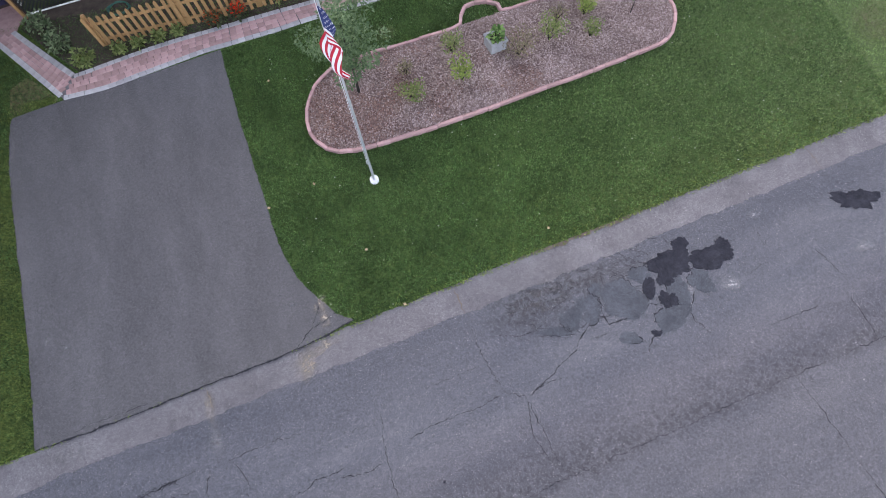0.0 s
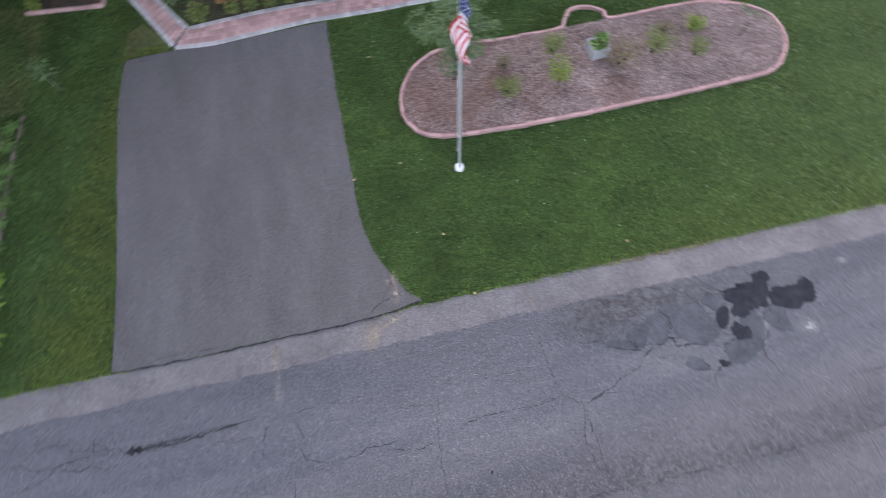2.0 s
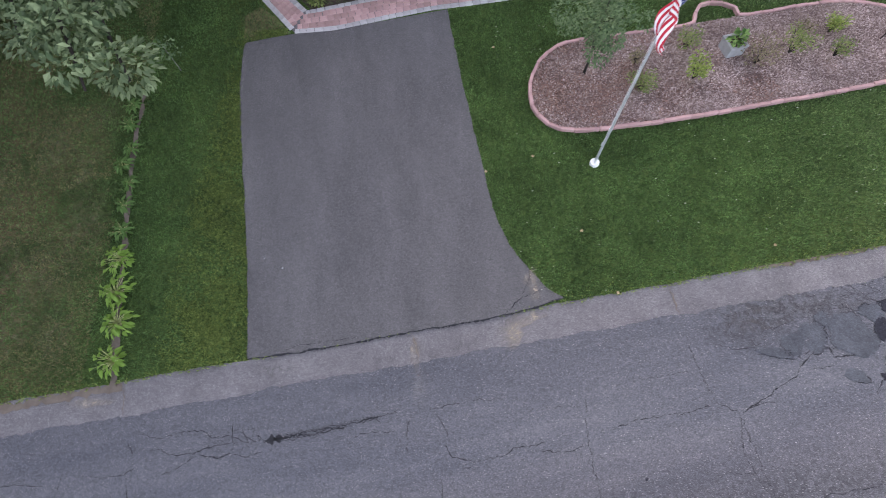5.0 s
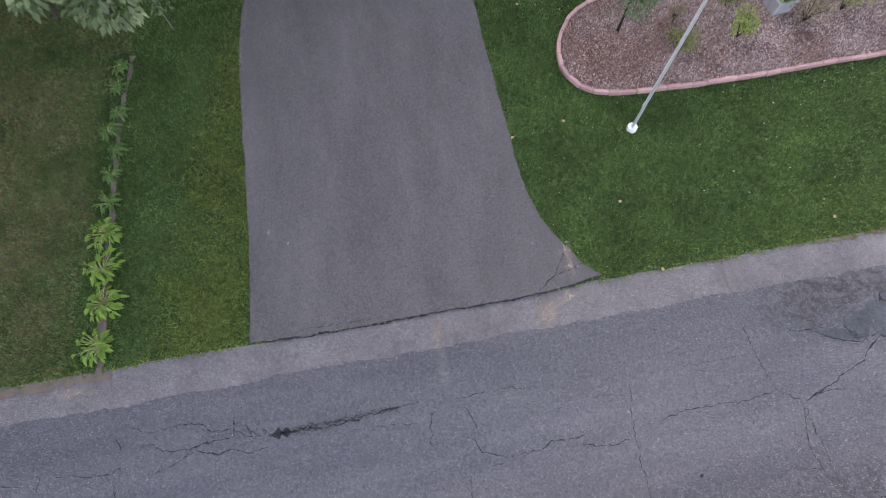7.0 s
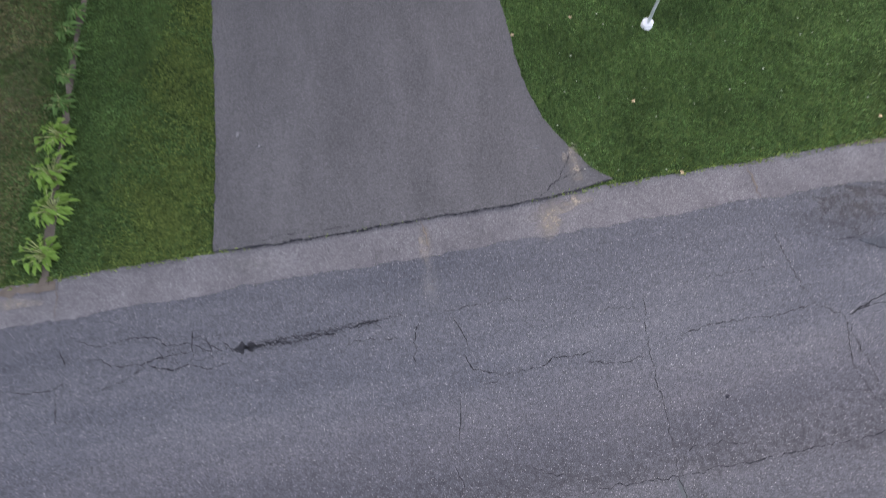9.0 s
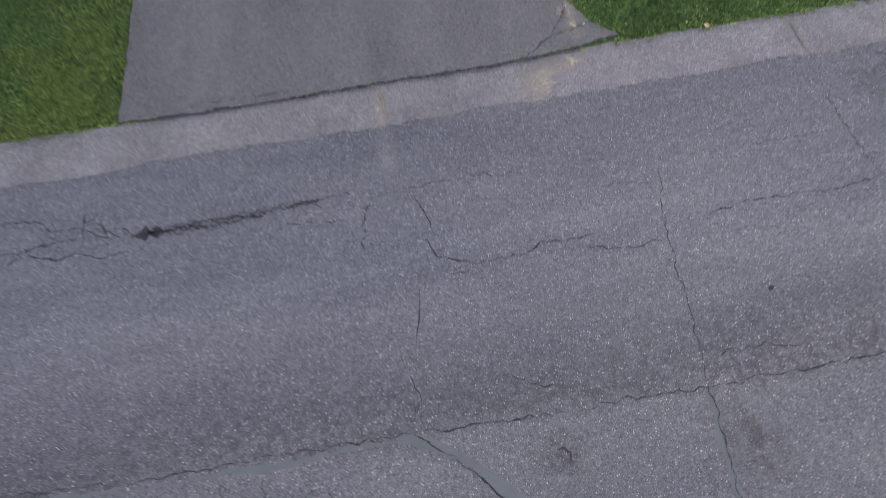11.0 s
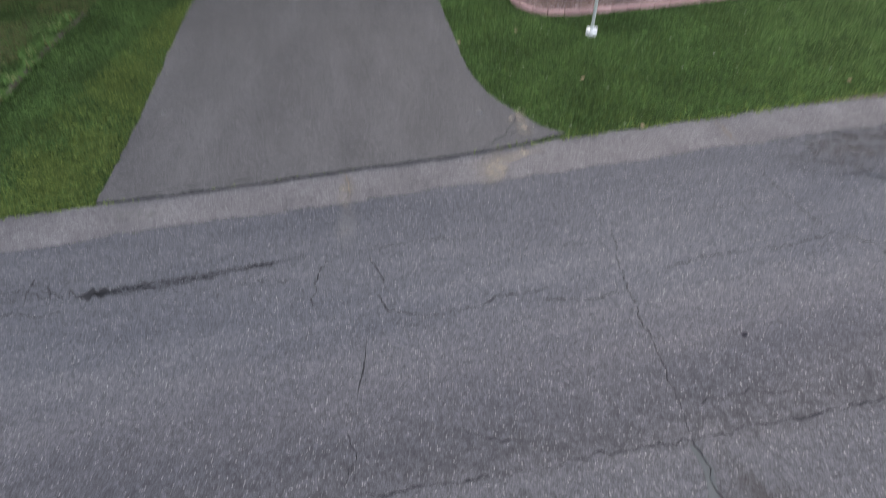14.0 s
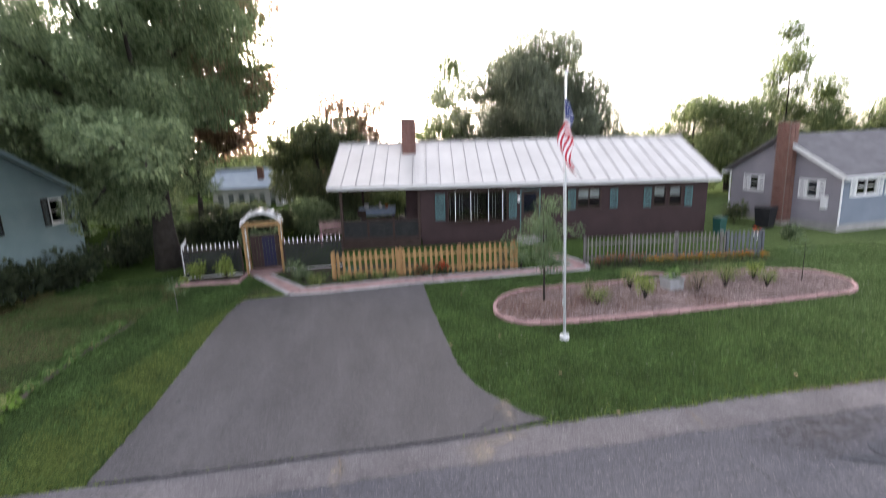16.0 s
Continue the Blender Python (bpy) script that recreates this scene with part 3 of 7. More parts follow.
def blob(cx, cy, rx, ry, turn, z, material, seed, name, label, wobble=0.22, thick=0.006, category="patch", n=64, rim=0.0):
    """An irregular low patch."""
    rnd = random.Random(seed)
    ph = [rnd.uniform(0, math.tau) for _ in range(6)]
    pts = []
    for i in range(n):
        a = i * math.tau / n
        r = 1 + wobble * (0.5 * math.sin(2 * a + ph[0]) + 0.4 * math.sin(3 * a + ph[1]) + 0.35 * math.sin(5 * a + ph[2]) + 0.25 * math.sin(9 * a + ph[3]) + 0.2 * math.sin(17 * a + ph[4])) + rnd.uniform(-0.06, 0.06)
        x, y = rx * r * math.cos(a), ry * r * math.sin(a)
        pts.append((cx + x * math.cos(turn) - y * math.sin(turn), cy + x * math.sin(turn) + y * math.cos(turn)))
    if rim:
        k = seed * 7 % n
        part_of = [pts[(k + i) % n] for i in range(int(n * rim))]
        crack(part_of, 0.022, z=z + thick + 0.003, seed=seed + 900, step=0.06, amount=0.012)
    return solid(name, prism(bmesh.new(), pts, z - 0.02, z + thick), M[material], label, category, kind="structure")


RZ = ROAD_Z
# middle seam, cross cracks and wandering ones
crack([(-30, -12.1), (-12.0, -9.7), (-8.57, -9.27), (-7.13, -9.17), (-6.07, -9.01), (-4.94, -8.86), (-4.27, -8.77)], 0.012, seed=11, name="seam")
crack([(-4.27, -8.77), (-3.37, -8.69), (-2.57, -8.6), (-1.53, -8.44), (-1.0, -8.4), (0.4, -8.19), (1.27, -8.04), (2.28, -7.88), (4.57, -7.6), (6.37, -7.38), (8.18, -7.12), (9.84, -6.94), (12.29, -6.6), (30, -4.1)], 0.014, seed=12, name="seam")
crack([(-1.03, -5.6), (-1.07, -6.11), (-1.08, -6.53), (-1.05, -7.05), (-1.02, -7.64), (-0.99, -8.03), (-0.98, -8.38)], 0.0135, seed=13)
crack([(-0.98, -8.38), (-0.95, -8.67), (-0.92, -9.14), (-0.88, -9.61), (-0.87, -10.2), (-0.84, -11.6)], 0.012, seed=14, z=RZ + 0.009)
crack([(-1.0, -8.45), (-0.97, -8.67), (-0.94, -9.14), (-0.86, -9.61), (-0.83, -10.2), (-0.8, -11.6)], 0.13, seed=15, step=0.2, name="sealed_crack", material="seal", label="grey filler strip over a sealed crack", taper=False)
crack([(-4.23, -5.87), (-4.08, -6.12), (-3.96, -6.41)], 0.017, seed=16, amount=0.03)
crack([(-4.11, -6.46), (-3.99, -6.64), (-3.93, -6.75), (-3.59, -6.79), (-3.43, -6.86), (-3.17, -6.78), (-2.9, -6.76), (-2.65, -6.6), (-2.34, -6.59), (-1.99, -6.52)], 0.016, seed=56, amount=0.025)
crack([(-3.8, -6.98), (-3.6, -6.93), (-3.43, -6.86)], 0.01, seed=57)
crack([(-2.13, -6.69), (-1.68, -6.74), (-1.1, -6.61)], 0.014, seed=17, amount=0.03)
crack([(-4.13, -6.87), (-4.16, -7.28), (-4.19, -7.71), (-4.21, -7.82)], 0.013, seed=18)
crack([(-4.3, -8.14), (-4.18, -8.36), (-4.25, -8.75)], 0.012, seed=58)
crack([(-4.27, -8.78), (-3.97, -8.96), (-3.61, -9.16), (-3.3, -9.43), (-3.04, -9.61), (-2.8, -9.74), (-2.69, -9.91), (-1.9, -10.9)], 0.016, seed=19, z=RZ + 0.009)
crack([(-4.42, -8.83), (-4.0, -8.93), (-3.6, -9.13), (-3.27, -9.38), (-3.02, -9.6), (-2.78, -9.76), (-2.64, -9.91), (-1.85, -10.9)], 0.16, seed=20, step=0.2, name="sealed_crack", material="seal", label="grey filler strip over a sealed crack", taper=False)
crack([(-4.5, -5.8), (-3.97, -5.7), (-3.38, -5.6), (-2.8, -5.63)], 0.010, seed=21, amount=0.03)
crack([(-1.93, -5.86), (-1.48, -5.82), (-1.08, -5.87)], 0.011, seed=22)
crack([(-0.55, -6.35), (-0.05, -6.16), (0.49, -6.1), (1.17, -6.06), (1.7, -5.9)], 0.015, seed=23, amount=0.03)
crack([(1.72, -5.91), (1.53, -5.35), (1.43, -4.77), (1.39, -4.25)], 0.013, seed=24)
crack([(1.72, -5.91), (2.14, -6.12), (2.23, -6.6), (2.33, -7.21), (2.45, -7.71), (2.75, -7.86)], 0.014, seed=25)
crack([(-4.79, -5.87), (-4.86, -6.19), (-4.87, -6.65)], 0.012, seed=26)
crack([(-6.31, -6.3), (-5.77, -6.19), (-5.45, -6.17), (-5.13, -6.19)], 0.013, seed=27)
crack([(0.0, -5.38), (0.93, -5.27), (1.35, -5.21)], 0.010, seed=59)
crack([(1.66, -7.24), (1.95, -7.28), (2.25, -7.25)], 0.012, seed=49)
crack([(-9.4, -9.42), (-8.57, -9.36), (-7.13, -9.26), (-6.07, -9.1), (-4.94, -8.93), (-4.3, -8.84)], 0.07, seed=140, step=0.1, amount=0.03, name="sealed_crack", material="seal", label="grey filler strip along the middle seam", z=RZ + 0.002)
# the dark open crack towards the west
for i, (u0, u1, off, w) in enumerate(((0.0, 0.3, 0.0, 0.05), (0.15, 0.52, 0.035, 0.028), (0.22, 0.62, -0.03, 0.032), (0.4, 0.85, 0.012, 0.03), (0.68, 1.0, -0.01, 0.022), (0.05, 0.35, 0.06, 0.016), (0.1, 0.4, -0.06, 0.016), (0.3, 0.7, 0.05, 0.012), (0.02, 0.2, -0.02, 0.04))):
    open_line = spline([(-7.93, -6.27), (-7.58, -6.22), (-6.89, -6.13), (-6.37, -6.05), (-5.82, -5.95), (-5.37, -5.84), (-4.95, -5.75)], step=0.05)
    n = len(open_line) - 1
    crack([(p.x, p.y + off) for p in open_line[int(u0 * n):int(u1 * n) + 1:3]], w, seed=28 + i * 3, amount=0.024, step=0.04, z=RZ + 0.004 + 0.0006 * i)
crack([(-7.9, -6.25), (-7.62, -6.22), (-7.38, -6.19)], 0.10, seed=29, amount=0.01)
alligator(-8.5, -6.18, 0.75, 0.22, 0.06, 0.12, 0.010, 71, 0.6)
alligator(-6.5, -6.08, 1.2, 0.18, 0.15, 0.13, 0.009, 72, 0.5)
alligator(-7.0, -9.85, 1.8, 0.6, 0.12, 0.3, 0.009, 73, 0.55)
alligator(4.2, -4.4, 1.7, 0.7, 0.05, 0.2, 0.010, 74, 0.42)
alligator(5.4, -3.75, 1.3, 0.4, 0.0, 0.16, 0.009, 75, 0.4)
alligator(8.3, -4.4, 1.0, 0.5, 0.1, 0.24, 0.008, 76, 0.3)
for i, (pts, w) in enumerate([
        ([(-10.58, -6.0), (-10.17, -6.12), (-9.64, -5.99), (-9.21, -6.0), (-9.02, -6.15), (-8.61, -6.12)], 0.016), ([(-9.27, -6.46), (-8.85, -6.56), (-8.62, -6.47), (-8.28, -6.55), (-7.9, -6.46)], 0.02),
        ([(-14.62, -7.01), (-13.76, -6.94), (-12.99, -6.9), (-12.45, -6.95)], 0.014), ([(-11.95, -6.82), (-11.55, -6.79), (-11.17, -6.84), (-10.8, -6.8), (-10.58, -6.66)], 0.014),
        ([(-10.73, -6.9), (-10.61, -7.35)], 0.013), ([(-12.11, -6.72), (-12.18, -7.58)], 0.013), ([(-10.37, -6.36), (-10.1, -6.33), (-9.9, -6.45), (-9.39, -6.44), (-9.03, -6.33), (-8.6, -6.25)], 0.016),
        ([(-8.61, -5.86), (-8.59, -6.17), (-8.56, -6.28)], 0.02), ([(-9.15, -6.15), (-9.03, -6.41)], 0.014), ([(-8.38, -6.01), (-8.22, -6.26)], 0.018), ([(-10.86, -6.12), (-10.65, -6.44)], 0.014), ([(-10.04, -6.83), (-9.65, -6.7), (-9.27, -6.46)], 0.013)]):
    crack(pts, w, seed=40 + i, amount=0.016, step=0.07)
# cracking south of the seam
for i, pts in enumerate([
        [(-8.2, -9.4), (-7.6, -9.75), (-7.12, -9.97)], [(-7.12, -9.3), (-6.95, -9.8), (-7.3, -10.3)], [(-5.17, -9.16), (-5.14, -9.43), (-5.07, -9.65), (-4.97, -9.82), (-4.8, -10.4)],
        [(-7.12, -9.97), (-6.06, -9.82), (-5.7, -9.52)], [(-7.9, -9.95), (-7.37, -9.83), (-6.6, -9.9), (-6.06, -9.82)], [(-5.9, -9.1), (-5.85, -9.6)],
        [(-3.15, -8.16), (-2.92, -8.27), (-2.69, -8.34), (-2.54, -8.32)], [(-0.87, -8.04), (-0.53, -8.01), (-0.16, -7.94), (0.22, -7.96)]]):
    crack(pts, 0.012, seed=60 + i, amount=0.04)
# cracks round the broken stretch to the east
for i, (pts, w) in enumerate([
        ([(4.42, -4.81), (4.46, -5.08), (4.74, -5.04), (5.15, -5.03), (5.45, -4.93), (5.54, -4.83)], 0.035), ([(4.62, -4.04), (4.48, -4.35), (4.4, -4.75)], 0.022), ([(3.92, -4.73), (3.71, -4.98), (3.62, -5.07), (3.09, -4.98), (2.83, -4.93)], 0.026),
        ([(6.66, -4.85), (6.59, -4.94), (6.38, -5.28), (6.38, -5.48), (6.54, -5.66), (6.62, -5.85)], 0.022), ([(5.1, -5.97), (5.15, -5.74), (5.38, -5.56)], 0.022), ([(1.87, -4.62), (2.41, -4.81), (2.84, -4.78)], 0.018),
        ([(6.49, -3.37), (6.55, -3.58)], 0.018), ([(5.47, -3.76), (5.94, -3.94)], 0.02), ([(7.99, -6.0), (8.67, -5.94), (9.32, -5.85)], 0.016), ([(9.88, -4.58), (10.15, -5.28)], 0.014), ([(10.06, -5.86), (10.12, -6.41), (10.15, -6.95)], 0.016),
        ([(13.21, -3.17), (13.16, -4.24), (13.33, -4.63)], 0.016), ([(4.04, -4.95), (3.62, -5.26), (3.54, -5.42), (3.14, -5.6), (2.83, -5.81), (2.2, -6.12)], 0.022), ([(2.14, -6.14), (2.05, -6.88), (2.3, -7.69)], 0.014),
        ([(8.0, -7.2), (8.33, -8.75), (8.65, -10.41)], 0.014), ([(5.13, -3.98), (4.71, -4.0)], 0.016), ([(4.06, -4.89), (4.53, -4.87)], 0.02), ([(3.87, -5.27), (4.12, -5.29), (4.4, -5.25)], 0.018), ([(2.22, -6.11), (2.55, -5.96), (3.13, -5.91)], 0.016),
        ([(5.7, -3.5), (6.0, -3.3), (6.4, -3.35)], 0.014), ([(3.5, -4.2), (3.95, -4.02), (4.5, -3.98)], 0.014), ([(5.5, -4.82), (5.9, -4.98), (6.3, -5.05)], 0.012), ([(5.48, -4.1), (5.55, -4.3)], 0.014)]):
    crack(pts, w, seed=80 + i, amount=0.022, step=0.09)
# patches
for i, (cx, cy, rx, ry, turn, mat, lift, wob) in enumerate([
        (6.41, -4.04, 0.48, 0.37, -0.1, "patch_dark", 6, 0.22), (6.81, -3.67, 0.20, 0.21, -0.26, "patch_dark", 8, 0.2), (6.13, -4.36, 0.17, 0.22, -0.28, "patch_dark", 9, 0.28), (7.38, -4.15, 0.48, 0.31, 0.05, "patch_dark", 7, 0.2), (7.78, -4.02, 0.22, 0.27, -0.24, "patch_dark", 8.5, 0.2),
        (5.68, -4.49, 0.16, 0.25, -0.3, "patch_dark", 8, 0.15), (6.0, -4.86, 0.2, 0.21, -0.28, "patch_dark", 8, 0.3), (11.52, -3.65, 0.5, 0.29, -0.21, "patch_dark", 6, 0.32),
        (5.0, -4.6, 0.52, 0.48, -0.29, "patch_mid", 4, 0.14), (5.92, -5.28, 0.46, 0.27, 0.5, "patch_mid", 2.5, 0.25), (6.32, -4.7, 0.24, 0.38, -0.28, "patch_mid", 5.5, 0.25), (6.92, -4.62, 0.28, 0.3, -0.28, "patch_mid", 5, 0.3), (4.45, -4.21, 0.15, 0.18, -0.28, "patch_mid", 6.5, 0.2),
        (3.66, -4.73, 0.22, 0.3, -0.6, "patch_mid", 3, 0.25), (4.16, -4.79, 0.22, 0.17, 0.1, "patch_mid", 2, 0.25), (4.81, -5.48, 0.24, 0.15, -0.3, "patch_mid", 4.5, 0.15), (3.24, -4.91, 0.36, 0.1, -0.1, "patch_mid", 3.6, 0.3), (4.17, -4.49, 0.27, 0.23, -0.28, "patch_mid", 5, 0.25), (5.59, -4.12, 0.3, 0.18, -0.1, "patch_mid", 7.5, 0.3)]):
    dark = mat == "patch_dark"
    blob(cx, cy, rx, ry, turn, RZ + lift / 1000, mat, 1 + i, "asphalt_patch", ("small black asphalt patch in the street" if rx < 0.25 else "black fresh asphalt patch in the street") if dark else "older grey asphalt patch with a cracked rim", wob, rim=0.0 if dark else 0.35)
blob(5.43, -5.53, 0.1, 0.09, 0.0, RZ + 0.005, "patch_dark", 41, "pothole", "small dark pothole at the patch's corner", 0.4, 0.004, "pothole")
for i, (cx, cy, rx, ry, lift) in enumerate([(7.58, -4.82, 0.33, 0.22, 1), (11.05, -4.82, 0.28, 0.16, 1), (6.6, -4.78, 0.07, 0.18, 9), (8.9, -3.4, 0.2, 0.12, 1)]):
    blob(cx, cy, rx, ry, -0.29, RZ + lift / 1000, "pale", 42 + i, "worn_spot", "pale worn spot on the asphalt", 0.25, 0.003, "stain")
rnd = random.Random(55)
for i in range(8):
    x, y = rnd.uniform(2.6, 5.9), rnd.uniform(-5.0, -3.7)
    a = rnd.uniform(-0.6, 0.6)
    crack([(x, y), (x + 0.3 * math.cos(a), y + 0.3 * math.sin(a)), (x + 0.55 * math.cos(a + 0.7), y + 0.55 * math.sin(a + 0.7))], rnd.uniform(0.008, 0.018), seed=200 + i, step=0.07, amount=0.03)
# washed sand at the driveway's mouth, stones in the drive, joints of the berm
def on_berm(x, off):
    return (x, verge(x, off))


for i, (x0, x1, w) in enumerate(((1.22, 1.32, 0.025), (-4.72, -4.58, 0.03), (-11.13, -11.04, 0.03), (11.06, 11.14, 0.025))):
    crack([on_berm(x0, -0.02), on_berm(x1, -0.76)], w, z=-0.004, seed=120 + i, name="berm_joint", material="soil", label="open joint across the berm")
crack([(p.x, p.y - 0.01) for p in drive_south], 0.036, z=0.0165, seed=124, step=0.16, amount=0.02, name="drive_joint", label="dark gap between driveway and berm")
blob(-1.91, -2.93, 0.12, 0.3, -0.3, 0.0135, "sand", 121, "sand_stain", "washed pale sand on the driveway's corner", 0.6, 0.002, "stain")
blob(-1.85, -3.25, 0.12, 0.24, -0.5, 0.0145, "sand", 136, "sand_stain", "washed pale sand on the driveway's corner", 0.6, 0.002, "stain")
crack([(-2.6, -3.78), (-2.2, -3.42), (-2.02, -3.1), (-1.93, -2.85)], 0.02, z=0.018, seed=131, step=0.06, amount=0.02, label="dark crack across the driveway's corner")
crack([(-2.2, -3.42), (-1.95, -3.36), (-1.64, -3.22), (-1.5, -3.1)], 0.014, z=0.018, seed=132, step=0.06, amount=0.02, label="dark crack across the driveway's corner")
crack([(-7.6, -4.36), (-7.2, -4.27), (-6.6, -4.2), (-5.9, -4.15)], 0.012, z=0.018, seed=134, step=0.08, amount=0.02, label="dark crack along the driveway's edge")
blob(-2.42, -4.14, 0.26, 0.5, -0.85, -0.016, "sand", 122, "sand_stain", "washed pale sand on the berm", 0.5, 0.002, "stain")
blob(-1.95, -3.86, 0.4, 0.16, 0.3, -0.0165, "sand", 137, "sand_stain", "washed pale sand on the berm", 0.5, 0.002, "stain")
blob(4.0, -3.9, 1.9, 0.5, 0.0, RZ + 0.001, "grime", 138, "dirt_stain", "brownish dirt on the broken street edge", 0.4, 0.0012, "stain")
blob(2.9, -4.3, 1.1, 0.5, 0.05, RZ + 0.0005, "grime", 139, "dirt_stain", "brownish dirt on the broken street edge", 0.4, 0.0012, "stain")
blob(-4.56, -5.3, 0.2, 0.45, 0.1, RZ + 0.001, "faint", 143, "worn_spot", "faint pale wash on the asphalt", 0.4, 0.002, "stain")
blob(-0.6, -9.05, 0.4, 0.5, 0.2, RZ + 0.001, "grime", 144, "dirt_stain", "dark dirt stain on the asphalt", 0.5, 0.0012, "stain")
blob(-2.66, -9.08, 0.4, 0.25, 0.0, RZ + 0.0012, "grime", 145, "dirt_stain", "dark dirt stain round the scar", 0.5, 0.0012, "stain")
blob(-4.67, -4.5, 0.12, 0.45, 0.15, -0.019, "sand", 123, "sand_stain", "washed pale sand on the berm", 0.35, 0.002, "stain")
blob(-2.57, -2.71, 0.13, 0.075, -0.1, 0.012, "pale", 124, "worn_spot", "pale ring-shaped worn spot in the driveway", 0.1, 0.003, "stain")
blob(-2.57, -2.71, 0.07, 0.03, -0.1, 0.016, "drive", 125, "worn_spot", "dark middle of the worn spot", 0.1, 0.003, "stain")
blob(-2.82, -2.45, 0.07, 0.035, 0.1, 0.012, "pale", 126, "worn_spot", "pale worn spot in the driveway", 0.1, 0.003, "stain")
blob(-8.22, -2.12, 0.075, 0.11, 0.0, 0.012, "pale", 127, "worn_spot", "pale chipped spot in the driveway", 0.2, 0.003, "stain")
blob(-7.8, -2.41, 0.07, 0.05, 0.0, 0.012, "pale", 128, "worn_spot", "pale worn spot in the driveway", 0.2, 0.002, "stain")
blob(-6.88, 1.3, 0.05, 0.04, 0.0, 0.012, "pale", 129, "worn_spot", "pale chipped spot in the driveway", 0.2, 0.002, "stain")
for i, (x, y, rx, ry) in enumerate([(-9.31, 3.9, 0.14, 0.6), (-9.32, 2.9, 0.1, 0.65), (-9.28, 2.1, 0.05, 0.5), (-9.1, 4.5, 0.4, 0.08)]):
    blob(x, y, rx, ry, 0.06, 0.0125, "faint", 150 + i, "sand_stain", "pale crumbled asphalt along the driveway's edge", 0.5, 0.002, "stain")
crack([on_berm(2.6, 0.05), on_berm(3.8, 0.01), on_berm(5.2, 0.0), on_berm(6.6, 0.03)], 0.13, z=-0.006, seed=133, step=0.08, amount=0.02, name="verge_dirt", material="soil", label="bare dark dirt between lawn and berm")
crack([on_berm(-11.15, -0.12), on_berm(-12.2, -0.1), on_berm(-13.5, -0.14), on_berm(-16.0, -0.12)], 0.24, z=-0.003, seed=135, step=0.1, amount=0.03, name="verge_dirt", material="soil", label="bare sandy dirt between lawn and berm", taper=False)
blob(-7.6, -4.75, 0.7, 0.25, 0.1, -0.019, "faint", 35, "sand_stain", "faint sandy wash on the berm", 0.35, 0.002, "stain")
blob(-11.8, -5.3, 0.6, 0.12, 0.13, -0.008, "sand", 30, "sand_stain", "bare sandy strip at the verge", 0.4, 0.003, "stain")
crack([(-2.71, -9.08), (-2.72, -9.0), (-2.64, -8.97), (-2.57, -9.02), (-2.57, -9.1), (-2.65, -9.13)], 0.022, seed=126, step=0.05, amount=0.005, label="dark ring-shaped scar in the asphalt")
blob(-0.02, -7.3, 0.036, 0.026, 0.3, RZ + 0.002, "patch_dark", 31, "tar_spot", "small dark tar spot", 0.3, 0.002, "stain")

# ---------------------------------------------------------------- planted bed in the lawn
bed_line = spline([(-1.08, 3.22), (-1.38, 2.45), (-1.37, 1.8), (-1.02, 1.23), (-0.48, 1.01), (0.28, 1.0), (1.64, 1.1), (3.25, 1.29), (4.95, 1.54), (6.43, 1.74), (7.9, 1.98), (8.97, 2.21), (9.5, 2.78),
                   (9.7, 3.55), (9.4, 4.33), (8.3, 4.78), (7.07, 4.83), (4.92, 4.55), (4.76, 4.84), (4.28, 5.07), (3.68, 4.94), (3.44, 4.36), (2.26, 4.18), (1.44, 4.1), (0.3, 4.0), (-0.5, 3.78)], True, 0.06)
bed_mulch = [p for p in bed_line if not (3.3 < p.x < 4.98 and p.y > 4.44)]
mulch_bed = tagged(new("planting_bed"), "long kidney-shaped mulch bed with pink edging in the lawn", "planting bed", kind="structure")
part("mulch", prism(bmesh.new(), [(p.x, p.y) for p in bed_mulch[::3]], -0.05, 0.05), M["mulch"], mulch_bed, "reddish-brown wood mulch")


def run_pieces(line, length, gap):
    """Splits a closed line into straight pieces: middle, direction, length."""
    total, marks, acc = len(line), [0], 0.0
    for i in range(1, total + 1):
        acc += (line[i % total] - line[i - 1]).length
        if acc >= length:
            marks.append(i)
            acc = 0.0
    out = []
    for a, b in zip(marks, marks[1:] + [total]):
        p, q = line[a], line[b % total]
        if (q - p).length > gap * 3:
            out.append(((p + q) / 2, q - p, (q - p).length - gap))
    return out


def brick_mesh(name, length, width, height, material, round_top=0.02):
    bm = bmesh.new()
    box(bm, -length / 2, -width / 2, 0, length / 2, width / 2, height, bevel=round_top)
    return finish(bm, name, material)


edge_me = brick_mesh("edging_brick", 0.30, 0.092, 0.13, M["edging"], 0.011)
rnd = random.Random(7)
for mid, d, ln in run_pieces(bed_line, 0.31, 0.002):
    ob = new("edging_brick", edge_me)
    ob.parent = mulch_bed
    ob.matrix_basis = pose(mid.x + rnd.uniform(-0.01, 0.01), mid.y + rnd.uniform(-0.01, 0.01), -0.02 + rnd.uniform(-0.005, 0.006), rnd.uniform(-2, 2), rnd.uniform(-1, 1), math.degrees(math.atan2(d.y, d.x)) + rnd.uniform(-2, 2)) @ Matrix.Diagonal((ln / 0.30, 1, 1, 1))


def inside(x, y, poly):
    c, n = False, len(poly)
    for i in range(n):
        a, b = poly[i], poly[i - 1]
        if (a[1] > y) != (b[1] > y) and x < (b[0] - a[0]) * (y - a[1]) / (b[1] - a[1]) + a[0]:
            c = not c
    return c


